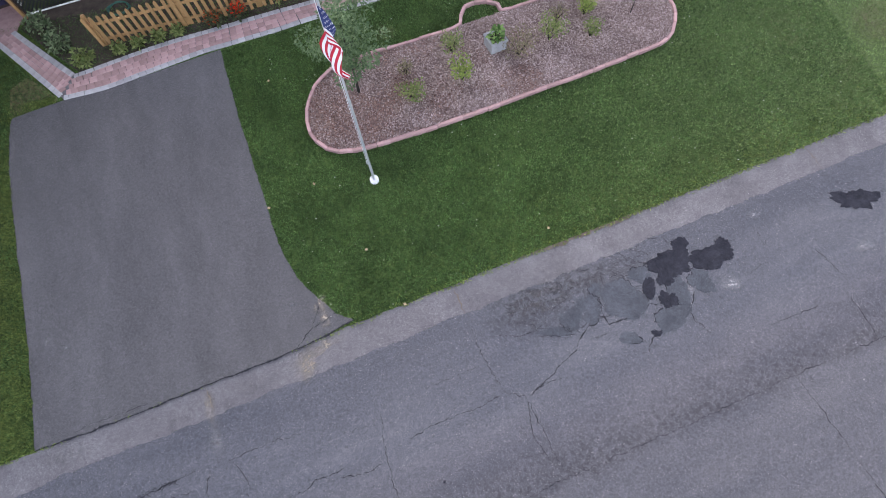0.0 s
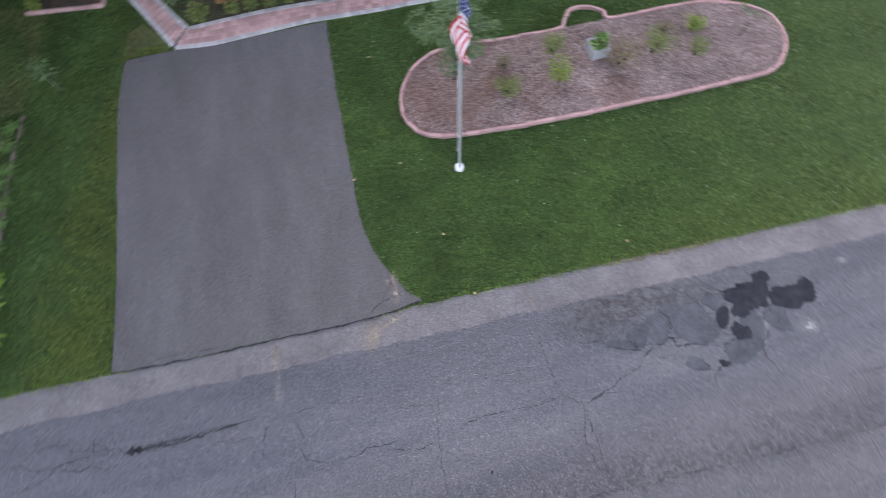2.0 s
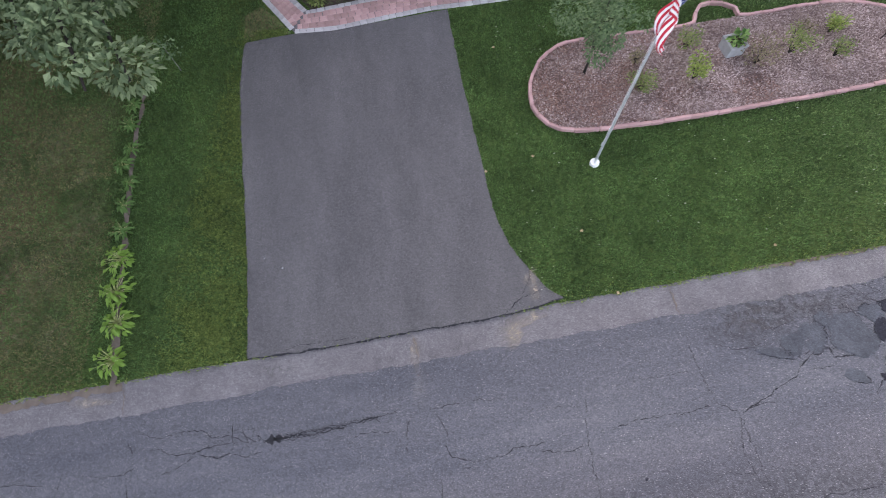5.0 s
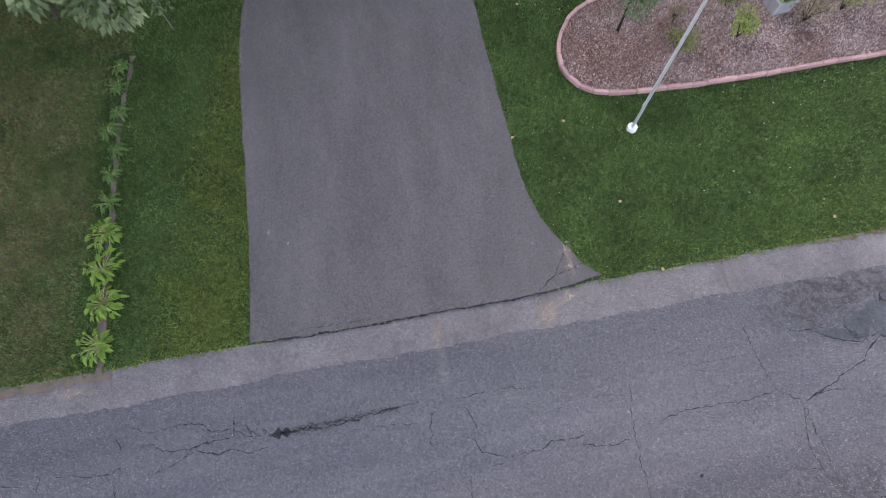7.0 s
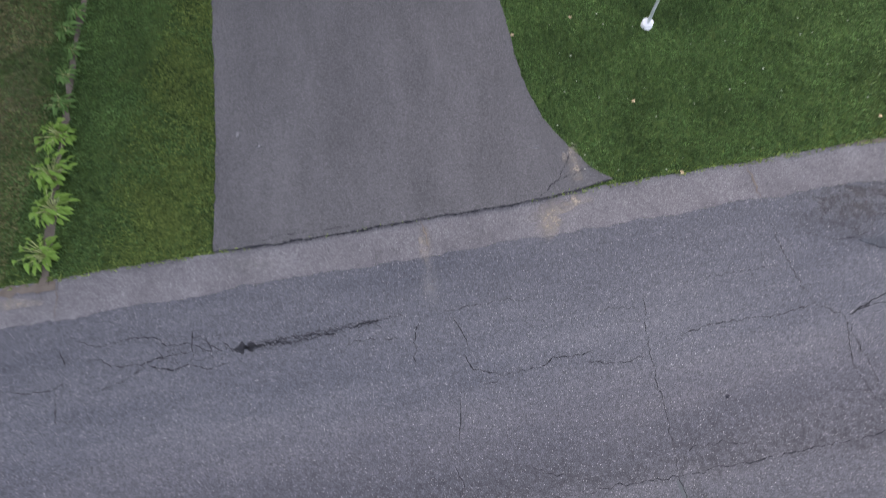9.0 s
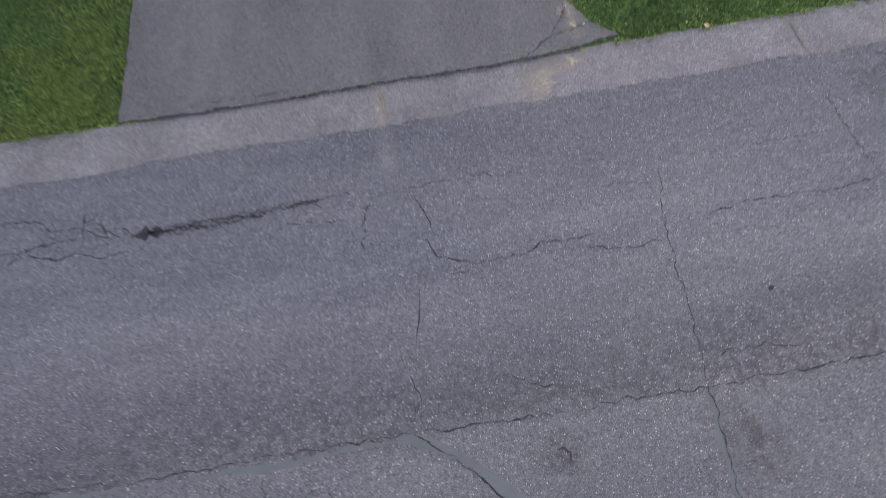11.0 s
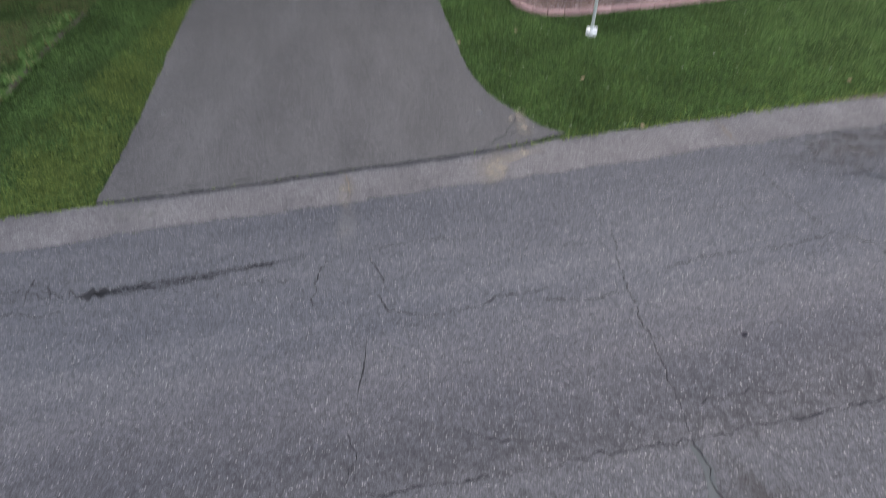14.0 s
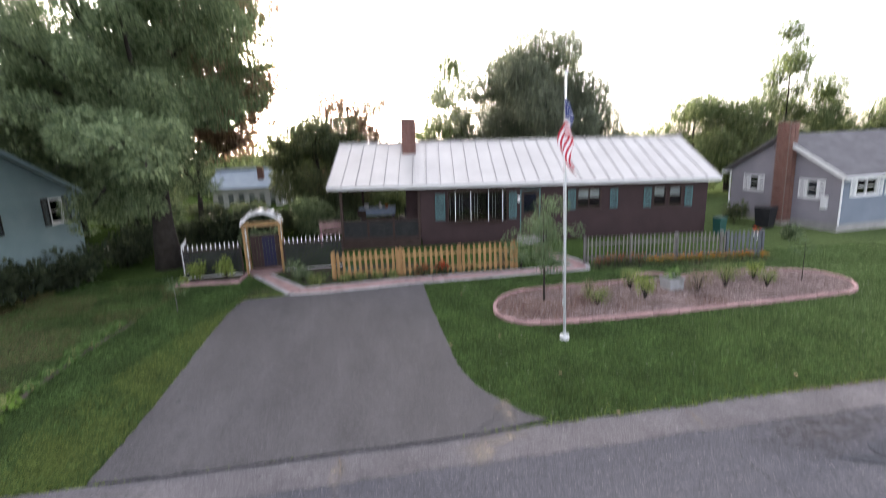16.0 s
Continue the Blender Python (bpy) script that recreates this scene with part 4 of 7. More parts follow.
bed_poly = [(p.x, p.y) for p in bed_mulch[::3]]
rnd = random.Random(21)
heaps = {"chip": ([], []), "chip_red": ([], [])}
for _ in range(90000):
    x, y = rnd.uniform(-1.5, 9.8), rnd.uniform(0.9, 5.1)
    if not inside(x, y, bed_poly):
        continue
    fresh = 0.5 - 0.13 * x + 0.7 * noise.noise(Vector((x * 1.1, y * 1.1, 3.0))) + (0.5 if (x - 4.6) ** 2 + (y - 1.9) ** 2 < 0.4 else 0)
    chips_v, chips_f = heaps["chip_red" if rnd.random() < fresh else "chip"]
    a, ln, w = rnd.uniform(0, math.tau), rnd.uniform(0.009, 0.032), rnd.uniform(0.004, 0.013)
    z = 0.052 + rnd.uniform(0, 0.025)
    dx, dy, sx, sy, t = math.cos(a) * ln, math.sin(a) * ln, -math.sin(a) * w, math.cos(a) * w, rnd.uniform(-0.015, 0.015)
    k = len(chips_v)
    chips_v += [(x - dx - sx, y - dy - sy, z - t), (x + dx - sx, y + dy - sy, z + t), (x + dx + sx, y + dy + sy, z + t + 0.006), (x - dx + sx, y - dy + sy, z - t + 0.006)]
    chips_f.append((k, k + 1, k + 2, k + 3))
for mat, words in (("chip", "loose weathered brown wood chips lying on the bed"), ("chip_red", "fresher dark reddish wood chips on the bed")):
    tagged(new("mulch_chips", raw("mulch_chips", *heaps[mat], M[mat])), words, "mulch", kind="stuff")

# ---------------------------------------------------------------- plants
def leaf_cloud(rnd, centres, count, size, droop=0.3, flat=0.5, long=1.0):
    """Many small bent leaves scattered in balls (centre, radius); each leaf is two triangles folded along its rib."""
    v, f = [], []
    weights = [max(r, 0.05) ** 2 for _, r in centres]
    picks = rnd.choices(range(len(centres)), weights, k=count)
    for k in picks:
        c, r = centres[k]
        while True:
            p = Vector((rnd.uniform(-1, 1), rnd.uniform(-1, 1), rnd.uniform(-1, 1)))
            if p.length_squared < 1:
                break
        p = p.normalized() * (p.length ** 0.45)
        q = Vector(c) + Vector((p.x, p.y, p.z * 0.8)) * r
        out = Vector((p.x, p.y, p.z * flat - droop + rnd.uniform(-0.5, 0.5))) + Vector((rnd.uniform(-0.6, 0.6), rnd.uniform(-0.6, 0.6), 0))
        out.normalize()
        side = out.cross(Vector((rnd.uniform(-0.5, 0.5), rnd.uniform(-0.5, 0.5), 1))).normalized()
        s = size * rnd.uniform(0.6, 1.3)
        up = side.cross(out) * s * 0.15
        i = len(v)
        v += [q, q + out * s * long * 0.5 + side * s * 0.38 + up, q + out * s * long, q + out * s * long * 0.5 - side * s * 0.38 + up]
        f += [(i, i + 1, i + 2), (i, i + 2, i + 3)]
    return v, f


def make_tree(name, x, y, height, trunk_r, crown_base, radius, leaves, leaf_size, leaf_mat, bark_mat, seed, label, category="tree", limbs=9, lean=(0, 0), squash=1.0, clumps=26, group="", base_z=0.0, reach_to=()):
    """A tapered trunk, branching limbs, and a crown of leaf clumps round the limbs' ends."""
    rnd = random.Random(seed)
    ob = thing(name, pose(x, y, base_z), label, category, group)
    bm = bmesh.new()
    n = 7
    spine = [Vector((lean[0] * (i / n) ** 1.5 + rnd.uniform(-1, 1) * trunk_r * 0.4 * (i > 0), lean[1] * (i / n) ** 1.5 + rnd.uniform(-1, 1) * trunk_r * 0.4 * (i > 0), height * 0.86 * i / n - 0.1 * (i == 0))) for i in range(n + 1)]
    tube(bm, spine, [trunk_r * (1.35 if i == 0 else 1 - 0.82 * i / n) for i in range(n + 1)], 8)
    part("trunk", bm, M[bark_mat], ob, smooth=True)
    centres = []
    for k in range(limbs):
        h = crown_base + (height * 0.8 - crown_base) * (k + 0.5) / limbs
        t = min(h / (height * 0.86), 0.99) * n
        i = int(t)
        a0 = spine[i].lerp(spine[i + 1], t - i)
        ang = k * 2.4 + rnd.uniform(-0.5, 0.5)
        frac = (h - crown_base) / max(height - crown_base, 0.01)
        reach = radius * (0.55 + 0.45 * math.sin(math.pi * min(max(frac * 0.85 + 0.18, 0), 1))) * rnd.uniform(0.7, 1.0)
        rise = radius * rnd.uniform(0.05, 0.5) * squash
        end = a0 + Vector((math.cos(ang) * reach, math.sin(ang) * reach, rise))
        mid = a0.lerp(end, 0.5) + Vector((rnd.uniform(-0.1, 0.1), rnd.uniform(-0.1, 0.1), 0.12)) * radius
        bm = bmesh.new()
        r0 = trunk_r * (1 - 0.82 * t / n) * 0.55
        tube(bm, [a0, mid, end], [r0, r0 * 0.6, r0 * 0.18], 6)
        part("limb", bm, M[bark_mat], ob, smooth=True)
        for q, s in ((end, 1.0), (mid, 0.8), (a0.lerp(end, 0.75) + Vector((0, 0, 0.15 * radius)), 0.9)):
            centres.append((q + Vector((rnd.uniform(-0.2, 0.2), rnd.uniform(-0.2, 0.2), rnd.uniform(-0.1, 0.2))) * radius, radius * rnd.uniform(0.22, 0.40) * s))
    for tx, ty, tz in reach_to:
        a0, end = spine[2], Vector((tx - x, ty - y, tz))
        mid = a0.lerp(end, 0.5) + Vector((0, 0, 0.9))
        bm = bmesh.new()
        tube(bm, [a0, mid, end], [trunk_r * 0.4, trunk_r * 0.22, 0.02], 6)
        part("limb", bm, M[bark_mat], ob, smooth=True)
        for k in range(18):
            q = 0.4 + 0.6 * (k + rnd.random()) / 18
            along = a0.lerp(mid, q * 2) if q < 0.5 else mid.lerp(end, q * 2 - 1)
            loose = 1.7 * (1 - q) + 0.3
            centres.append((along + Vector((rnd.uniform(-1, 1), rnd.uniform(-1, 1), rnd.uniform(-0.35, 0.75))) * loose, rnd.uniform(0.22, 0.46) + 0.25 * (1 - q)))
    mid_h = (crown_base + height) / 2
    while len(centres) < clumps + limbs * 3:
        p = Vector((rnd.gauss(0, 0.42), rnd.gauss(0, 0.42), rnd.uniform(-1, 1)))
        taper = math.sqrt(max(0.05, 1 - p.z * p.z))
        q = Vector((p.x * radius * taper * 1.2 + lean[0] * 0.7, p.y * radius * taper * 1.2 + lean[1] * 0.7, mid_h + p.z * (height - crown_base) / 2 * 0.96))
        centres.append((q, radius * rnd.uniform(0.16, 0.36)))
    v, f = leaf_cloud(rnd, centres, leaves, leaf_size, long=1.5)
    crown = new("crown", raw("crown", v, f, M[leaf_mat]))
    crown.parent = ob
    return ob


def make_bush(name, x, y, radius, height, leaves, leaf_size, leaf_mat, seed, label, category="shrub", group="", stems=6, base_z=0.0, flowers=None, long=1.4):
    rnd = random.Random(seed)
    ob = thing(name, pose(x, y, base_z, 0, 0, seed * 37 % 360), label, category, group)
    centres = []
    for k in range(stems):
        a = k * math.tau / stems + rnd.uniform(-0.4, 0.4)
        r = radius * rnd.uniform(0.25, 0.8)
        tip = Vector((math.cos(a) * r, math.sin(a) * r, height * rnd.uniform(0.55, 0.95)))
        bm = bmesh.new()
        tube(bm, [(0, 0, -0.02), (tip.x * 0.45, tip.y * 0.45, tip.z * 0.55), tip], [0.012, 0.008, 0.003], 5)
        part("stem", bm, M["bark"], ob)
        centres += [(tip, radius * 0.34), (tip * 0.72, radius * 0.36)]
    v, f = leaf_cloud(rnd, centres, leaves, leaf_size, 0.0, 0.8, long)
    fo = new("foliage", raw("foliage", v, f, M[leaf_mat]))
    fo.parent = ob
    if flowers:
        mat, count, size = flowers
        v, f = leaf_cloud(rnd, [(c + Vector((0, 0, height * 0.18)), r) for c, r in centres], count, size, -0.3, 0.5, 1.0)
        bl = new("blossoms", raw("blossoms", v, f, M[mat]))
        bl.parent = ob
    return ob


def make_hosta(x, y, size, leaves, mat, seed, label, stalky):
    """A rosette of stalked oval leaves, each leaf and stalk a mesh of its own."""
    rnd = random.Random(seed)
    ob = thing("hosta", pose(x, y, 0), label, "hosta", "hostas in the row")
    lop = rnd.uniform(0, math.tau)
    for k in range(leaves):
        a = k * 2.399 + rnd.uniform(-0.35, 0.35)
        far = (1.0 if k < leaves * 0.6 else 0.65) * (1 + 0.22 * math.cos(a - lop)) * rnd.uniform(0.75, 1.1) * size
        blade = size * (rnd.uniform(0.30, 0.42) if stalky else rnd.uniform(0.45, 0.65))
        w, rise = blade * (rnd.uniform(0.19, 0.28) if stalky else rnd.uniform(0.15, 0.21)), size * rnd.uniform(0.1, 0.65)
        d, s = Vector((math.cos(a), math.sin(a), 0)), Vector((-math.sin(a), math.cos(a), 0))
        foot, neck = d * size * 0.05 + Vector((0, 0, 0.01)), d * (far - blade) + Vector((0, 0, rise * 0.9 + 0.02))
        bm = bmesh.new()
        tube(bm, [foot, foot.lerp(neck, 0.5) + Vector((0, 0, rise * 0.25)), neck], [0.007, 0.006, 0.004], 4)
        part("stalk", bm, M["stalk"], ob, "pale green stalk")
        s = (s + Vector((0, 0, rnd.uniform(-0.5, 0.5)))).normalized()
        bm = bmesh.new()
        prev = None
        for u, ww, h in ((0.0, 0.1, 0.0), (0.18, 0.75, 0.05), (0.42, 1.0, 0.03), (0.68, 0.82, -0.1), (0.88, 0.42, -0.28), (1.0, 0.03, -0.42)):
            c = neck + d * blade * u + Vector((0, 0, rise * h))
            tri = [bm.verts.new(c + s * w * ww + Vector((0, 0, 0.012 * ww))), bm.verts.new(c - Vector((0, 0, 0.012 * ww))), bm.verts.new(c - s * w * ww + Vector((0, 0, 0.012 * ww)))]
            if prev:
                bm.faces.new((prev[0], prev[1], tri[1], tri[0]))
                bm.faces.new((prev[1], prev[2], tri[2], tri[1]))
            prev = tri
        part("leaf", bm, M[mat], ob, smooth=True)
    return ob


row = [(-12.21, 2.5, 0.36, 0), (-12.17, 1.86, 0.35, 0), (-12.04, 1.1, 0.35, 0), (-12.2, 0.61, 0.37, 0), (-11.9, 0.07, 0.34, 0), (-11.92, -0.58, 0.34, 0), (-11.79, -1.25, 0.37, 0),
       (-11.72, -1.97, 0.44, 1), (-11.67, -2.86, 0.47, 1), (-11.5, -3.58, 0.50, 1), (-11.4, -4.43, 0.44, 1)]
for i, (x, y, r, big) in enumerate(row):
    make_hosta(x, y, r * (0.90 if big else 0.82), 58 if big else 36, "leaf_hosta" if big else "leaf_hosta_dark", 300 + i,
               "large yellow-green hosta rosette in the planted row" if big else "small dark green hosta rosette in the planted row", big)
strip = [(p.x + 0.10 * s, p.y) for s, pts in ((1, spline([(-12.1, 2.9), (-12.05, 1.0), (-11.85, -1.0), (-11.65, -3.0), (-11.4, -5.0)], step=0.3)), ) for p in pts]
strip += [(x - 0.12, y) for x, y in reversed(strip)]
strip = [(x + random.Random(i).uniform(-0.045, 0.045), y) for i, (x, y) in enumerate(strip)]
solid("soil_strip", prism(bmesh.new(), strip, -0.05, 0.008), M["soil"], "bare soil strip under the hosta row", "soil", kind="structure")

# shrubs of the bed
for i, (x, y, r, h, n, mat, lab) in enumerate([
        (1.54, 2.2, 0.42, 0.45, 420, "leaf_shrub", "low yellow-green shrub in the mulch bed"),
        (3.02, 2.45, 0.36, 0.75, 520, "leaf_lime", "upright lime-green shrub in the mulch bed"),
        (2.98, 3.46, 0.45, 0.65, 340, "leaf_shrub", "loose olive-green shrub in the mulch bed"),
        (4.79, 2.85, 0.55, 0.75, 380, "leaf_bronze", "thin bronze-green shrub beside the planter"),
        (5.78, 3.13, 0.48, 0.8, 460, "leaf_shrub", "loose yellow-green shrub in the mulch bed"),
        (7.08, 3.78, 0.32, 0.6, 380, "leaf_lime", "small lime-green shrub in the mulch bed"),
        (6.95, 2.95, 0.30, 0.5, 300, "leaf_shrub", "small green shrub in the mulch bed"),
        (1.56, 3.06, 0.26, 0.45, 140, "leaf_bronze", "sparse small bronze shrub in the mulch bed"),
        (6.2, 3.75, 0.3, 0.5, 160, "leaf_bronze", "sparse small bronze shrub in the mulch bed")]):
    make_bush("shrub", x, y, r, h, int(n * 1.35), 0.046, mat, 330 + i, lab, "shrub", "shrubs of the mulch bed", base_z=0.05, stems=10)

# the young tree at the bed's end, the thin sapling at the other, and the sapling in the west lawn
make_tree("young_tree", 0.14, 2.82, 3.0, 0.035, 0.75, 0.9, 4200, 0.058, "leaf_apple", "bark", 401, "young tree with thin trunk and silvery-green leaves", "tree", limbs=9, clumps=10, base_z=0.05)
make_tree("sapling", 8.4, 3.45, 1.7, 0.014, 0.6, 0.35, 90, 0.07, "leaf_apple", "bark", 402, "thin nearly bare sapling in the mulch bed", "tree", limbs=5, clumps=4, base_z=0.05)
make_tree("sapling", -11.15, 3.7, 1.3, 0.012, 0.5, 0.28, 90, 0.07, "leaf_apple", "bark_grey", 403, "thin sapling with few leaves in the west lawn", "tree", limbs=5, clumps=3)

# planter box
planter = thing("planter", pose(4.23, 3.33, 0.05, 0, 0, 12) @ Matrix.Scale(0.8, 4), "square grey concrete planter with a leafy plant", "planter")
for x0, y0, x1, y1 in ((-0.3, -0.3, 0.3, -0.24), (-0.3, 0.24, 0.3, 0.3), (-0.3, -0.239, -0.24, 0.239), (0.24, -0.239, 0.3, 0.239)):
    part("side", boxes((x0, y0, 0, x1, y1, 0.379), bevel=0.008), M["planter"], planter)
for r in ((-0.33, -0.33, 0.38, 0.33, -0.24, 0.46), (-0.33, 0.24, 0.38, 0.33, 0.33, 0.46), (-0.33, -0.238, 0.38, -0.24, 0.238, 0.46), (0.24, -0.238, 0.38, 0.33, 0.238, 0.46)):
    part("rim", boxes(r, bevel=0.01), M["planter"], planter)
part("soil", boxes((-0.24, -0.24, 0.02, 0.24, 0.24, 0.38)), M["garden_soil"], planter, "dark potting soil")
v, f = leaf_cloud(random.Random(77), [((0, 0, 0.5), 0.24), ((0.08, 0.05, 0.6), 0.18)], 130, 0.13, 0.1, 0.6, 1.2)
ob = new("plant", raw("plant", v, f, M["leaf_hosta_dark"]))
ob.parent = planter
tagged(ob, "green leafy plant")

# ---------------------------------------------------------------- flagpole and flag
pole = thing("flagpole", pose(0, 0, 0), "tall galvanised flagpole on a white round base", "flagpole")
bm = bmesh.new()
tube(bm, [(0, 0, 0.0), (0, 0, 0.10)], [0.118, 0.114], 24)
part("base", bm, M["white"], pole, "white round concrete base")
bm = bmesh.new()
tube(bm, [(0, 0, 0.1), (0, 0, 0.75)], 0.034, 16)
part("sleeve", bm, M["steel"], pole)
bm = bmesh.new()
tube(bm, [(0, 0, 0.75), (0, 0, 3.3)], [0.030, 0.028], 14)
part("lower_tube", bm, M["steel"], pole)
bm = bmesh.new()
tube(bm, [(0, 0, 3.3), (0, 0, 6.07)], [0.024, 0.021], 14)
part("upper_tube", bm, M["steel"], pole)
bm = bmesh.new()
bmesh.ops.create_uvsphere(bm, u_segments=14, v_segments=8, radius=0.05, matrix=Matrix.Translation((0, 0, 6.12)))
part("finial", bm, M["steel"], pole, smooth=True)
bm = bmesh.new()
tube(bm, [(-0.045, 0, 0.9), (-0.045, 0, 3.0), (-0.04, 0, 6.02)], 0.005, 5)
part("halyard", bm, M["white"], pole, "thin white rope")
bm = bmesh.new()
box(bm, -0.06, -0.012, 0.85, -0.036, 0.012, 1.0, bevel=0.004)
part("cleat", bm, M["steel"], pole)

flag = thing("flag", pose(0, 0, 0), "limp striped flag, red and white with a blue canton", "flag")
NU, NV = 36, 39


def flag_point(s, h):
    """The canton folds round one side of the pole, the stripes swing to the other side and drop to a tail."""
    phase = h * 3.0 + 0.3 * math.sin(5 * s)
    k = phase % 2
    zig = (2 * k - 1) if k < 1 else (3 - 2 * k)
    spread = min(1.0, s * 3.0) ** 0.7
    swing = 0.10 * math.sin(math.pi * s / 0.42) if s < 0.42 else -0.19 * math.sin(math.pi * (s - 0.42) / 0.58)
    x = -0.03 * (1 - spread) + swing * (1.0 - 0.3 * h) + 0.055 * zig * spread + 0.12 * h * s + 0.07 * s
    y = -0.045 - spread * (0.02 * phase + 0.05 * math.sin(7 * s + 3 * h)) - 0.06 * h * spread
    drop = s ** 1.25
    return Vector((x, y, (5.6 - 0.8 * h) * (1 - drop) + drop * (3.92 + 0.3 * (1 - h))))


def flag_panel(test):
    bm = bmesh.new()
    grid = {}
    for i in range(NU):
        for j in range(NV):
            if test(i, j):
                q = []
                for a, b in ((i, j), (i + 1, j), (i + 1, j + 1), (i, j + 1)):
                    if (a, b) not in grid:
                        grid[a, b] = bm.verts.new(flag_point(a / NU, b / NV))
                    q.append(grid[a, b])
                bm.faces.new(q)
    return bm


def in_canton(i, j):
    return i < NU * 0.4 and j < 21


for k in range(13):
    part("stripe", flag_panel(lambda i, j: j // 3 == k and not in_canton(i, j)), M["flag_white" if k % 2 else "flag_red"], flag, "", True)
canton = part("canton", flag_panel(in_canton), M["flag_blue"], flag, "dark blue canton with white stars", True)
bm = bmesh.new()
for r in range(9):
    for c in range(6 if r % 2 == 0 else 5):
        s, h = (0.035 + (c + (0.5 if r % 2 else 0)) * 0.062), (0.03 + r * 0.055)
        for side in (-1, 1):
            a, b1, b2 = flag_point(s, h), flag_point(s + 0.02, h), flag_point(s, h + 0.03)
            nrm = (b1 - a).cross(b2 - a).normalized() * 0.004 * side
            bm.faces.new([bm.verts.new(p + nrm) for p in (a, flag_point(s + 0.016, h + 0.008), flag_point(s + 0.018, h + 0.026), flag_point(s + 0.002, h + 0.026))])
stars = new("stars", finish(bm, "stars", M["flag_white"]))
stars.parent = canton


# ---------------------------------------------------------------- paved walk
walkway = tagged(new("walkway"), "narrow walk of red pavers with grey paver borders", "walkway", kind="structure")
red_me = brick_mesh("paver", 0.20, 0.185, 0.06, M["paver_red"], 0.006)
grey_me = brick_mesh("border_paver", 0.20, 0.16, 0.06, M["paver_grey"], 0.008)


def pave(lower, upper, length, seed):
    """Rows of pavers between two edges, with a border course along each."""
    rnd = random.Random(seed)
    lo, up = spline(lower, step=0.05), spline(upper, step=0.05)

    def along(pts, t):
        x = t * (len(pts) - 1)
        i = min(int(x), len(pts) - 2)
        return pts[i].lerp(pts[i + 1], x - i)
    n = max(2, round(length / 0.208))
    for i in range(n):
        t = (i + 0.5) / n
        a, b = along(lo, t), along(up, t)
        a2, b2 = along(lo, min(1, t + 0.5 / n)), along(up, min(1, t + 0.5 / n))
        a1, b1 = along(lo, max(0, t - 0.5 / n)), along(up, max(0, t - 0.5 / n))
        wide = (b - a).length
        for me, name, s, w in ((grey_me, "border_paver", 0.083, 0.16), (grey_me, "border_paver", wide - 0.083, 0.16), (red_me, "paver", 0.166 + (wide - 0.332) / 6, 0.185), (red_me, "paver", wide / 2, 0.185), (red_me, "paver", wide - 0.166 - (wide - 0.332) / 6, 0.185)):
            f = s / wide
            p, d = a.lerp(b, f), a2.lerp(b2, f) - a1.lerp(b1, f)
            ob = new(name, me)
            ob.parent = walkway
            across = (wide - 0.332) / 3 - 0.008 if name == "paver" else w - 0.004
            ob.matrix_basis = pose(p.x, p.y, -0.028 + rnd.uniform(-0.003, 0.004), rnd.uniform(-1, 1), rnd.uniform(-1, 1), math.degrees(math.atan2(d.y, d.x)) + rnd.uniform(-1, 1)) @ Matrix.Diagonal((max(d.length - 0.008, 0.05) / 0.20, across / w, 1, 1))


pave([(-8.0, 4.82), (-6.87, 4.86), (-5.87, 5.05), (-4.92, 5.24), (-4.0, 5.41), (-3.11, 5.5), (-1.73, 5.64), (-0.96, 5.76), (0.3, 5.9), (2.6, 6.15)],
     [(-7.66, 5.66), (-6.98, 5.8), (-5.96, 6.01), (-4.98, 6.17), (-4.02, 6.27), (-3.1, 6.36), (-1.68, 6.5), (-0.9, 6.56), (0.2, 6.64), (2.1, 6.8)], 10.3, 1)
pave([(-8.1, 4.92), (-10.2, 7.68)], [(-7.7, 5.72), (-9.44, 7.82)], 3.1, 2)
pave([(2.62, 6.2), (2.75, 7.1), (2.35, 8.4), (1.7, 9.9)], [(2.1, 6.84), (1.95, 7.4), (1.55, 8.3), (0.9, 9.9)], 4.0, 3)
solid("paved_threshold", prism(bmesh.new(), [(-10.24, 7.7), (-9.42, 7.85), (-9.2, 8.5), (-9.5, 9.4), (-10.75, 9.1), (-10.58, 8.1)], -0.05, 0.02), M["paver_red"], "brick paved threshold under the garden arch", "paving", kind="structure")
solid("walk_bedding", prism(bmesh.new(), [(-7.98, 4.86), (-6.87, 4.9), (-4.92, 5.28), (-3.1, 5.54), (0.3, 5.94), (2.56, 6.2), (2.68, 7.0), (2.0, 7.2), (2.06, 6.78), (-1.68, 6.46), (-4.98, 6.13), (-7.66, 5.7), (-9.42, 7.8), (-10.16, 7.66)], -0.05, 0.012), M["berm"], "sand bedding in the joints of the walk", "bedding", kind="structure")
solid("worn_corner", prism(bmesh.new(), [(-9.45, 4.6), (-8.1, 4.85), (-8.6, 5.5), (-9.1, 5.95), (-9.5, 5.6)], -0.05, 0.005), M["grass_dry"], "worn dry grass corner beside the walk", "grass", kind="structure")

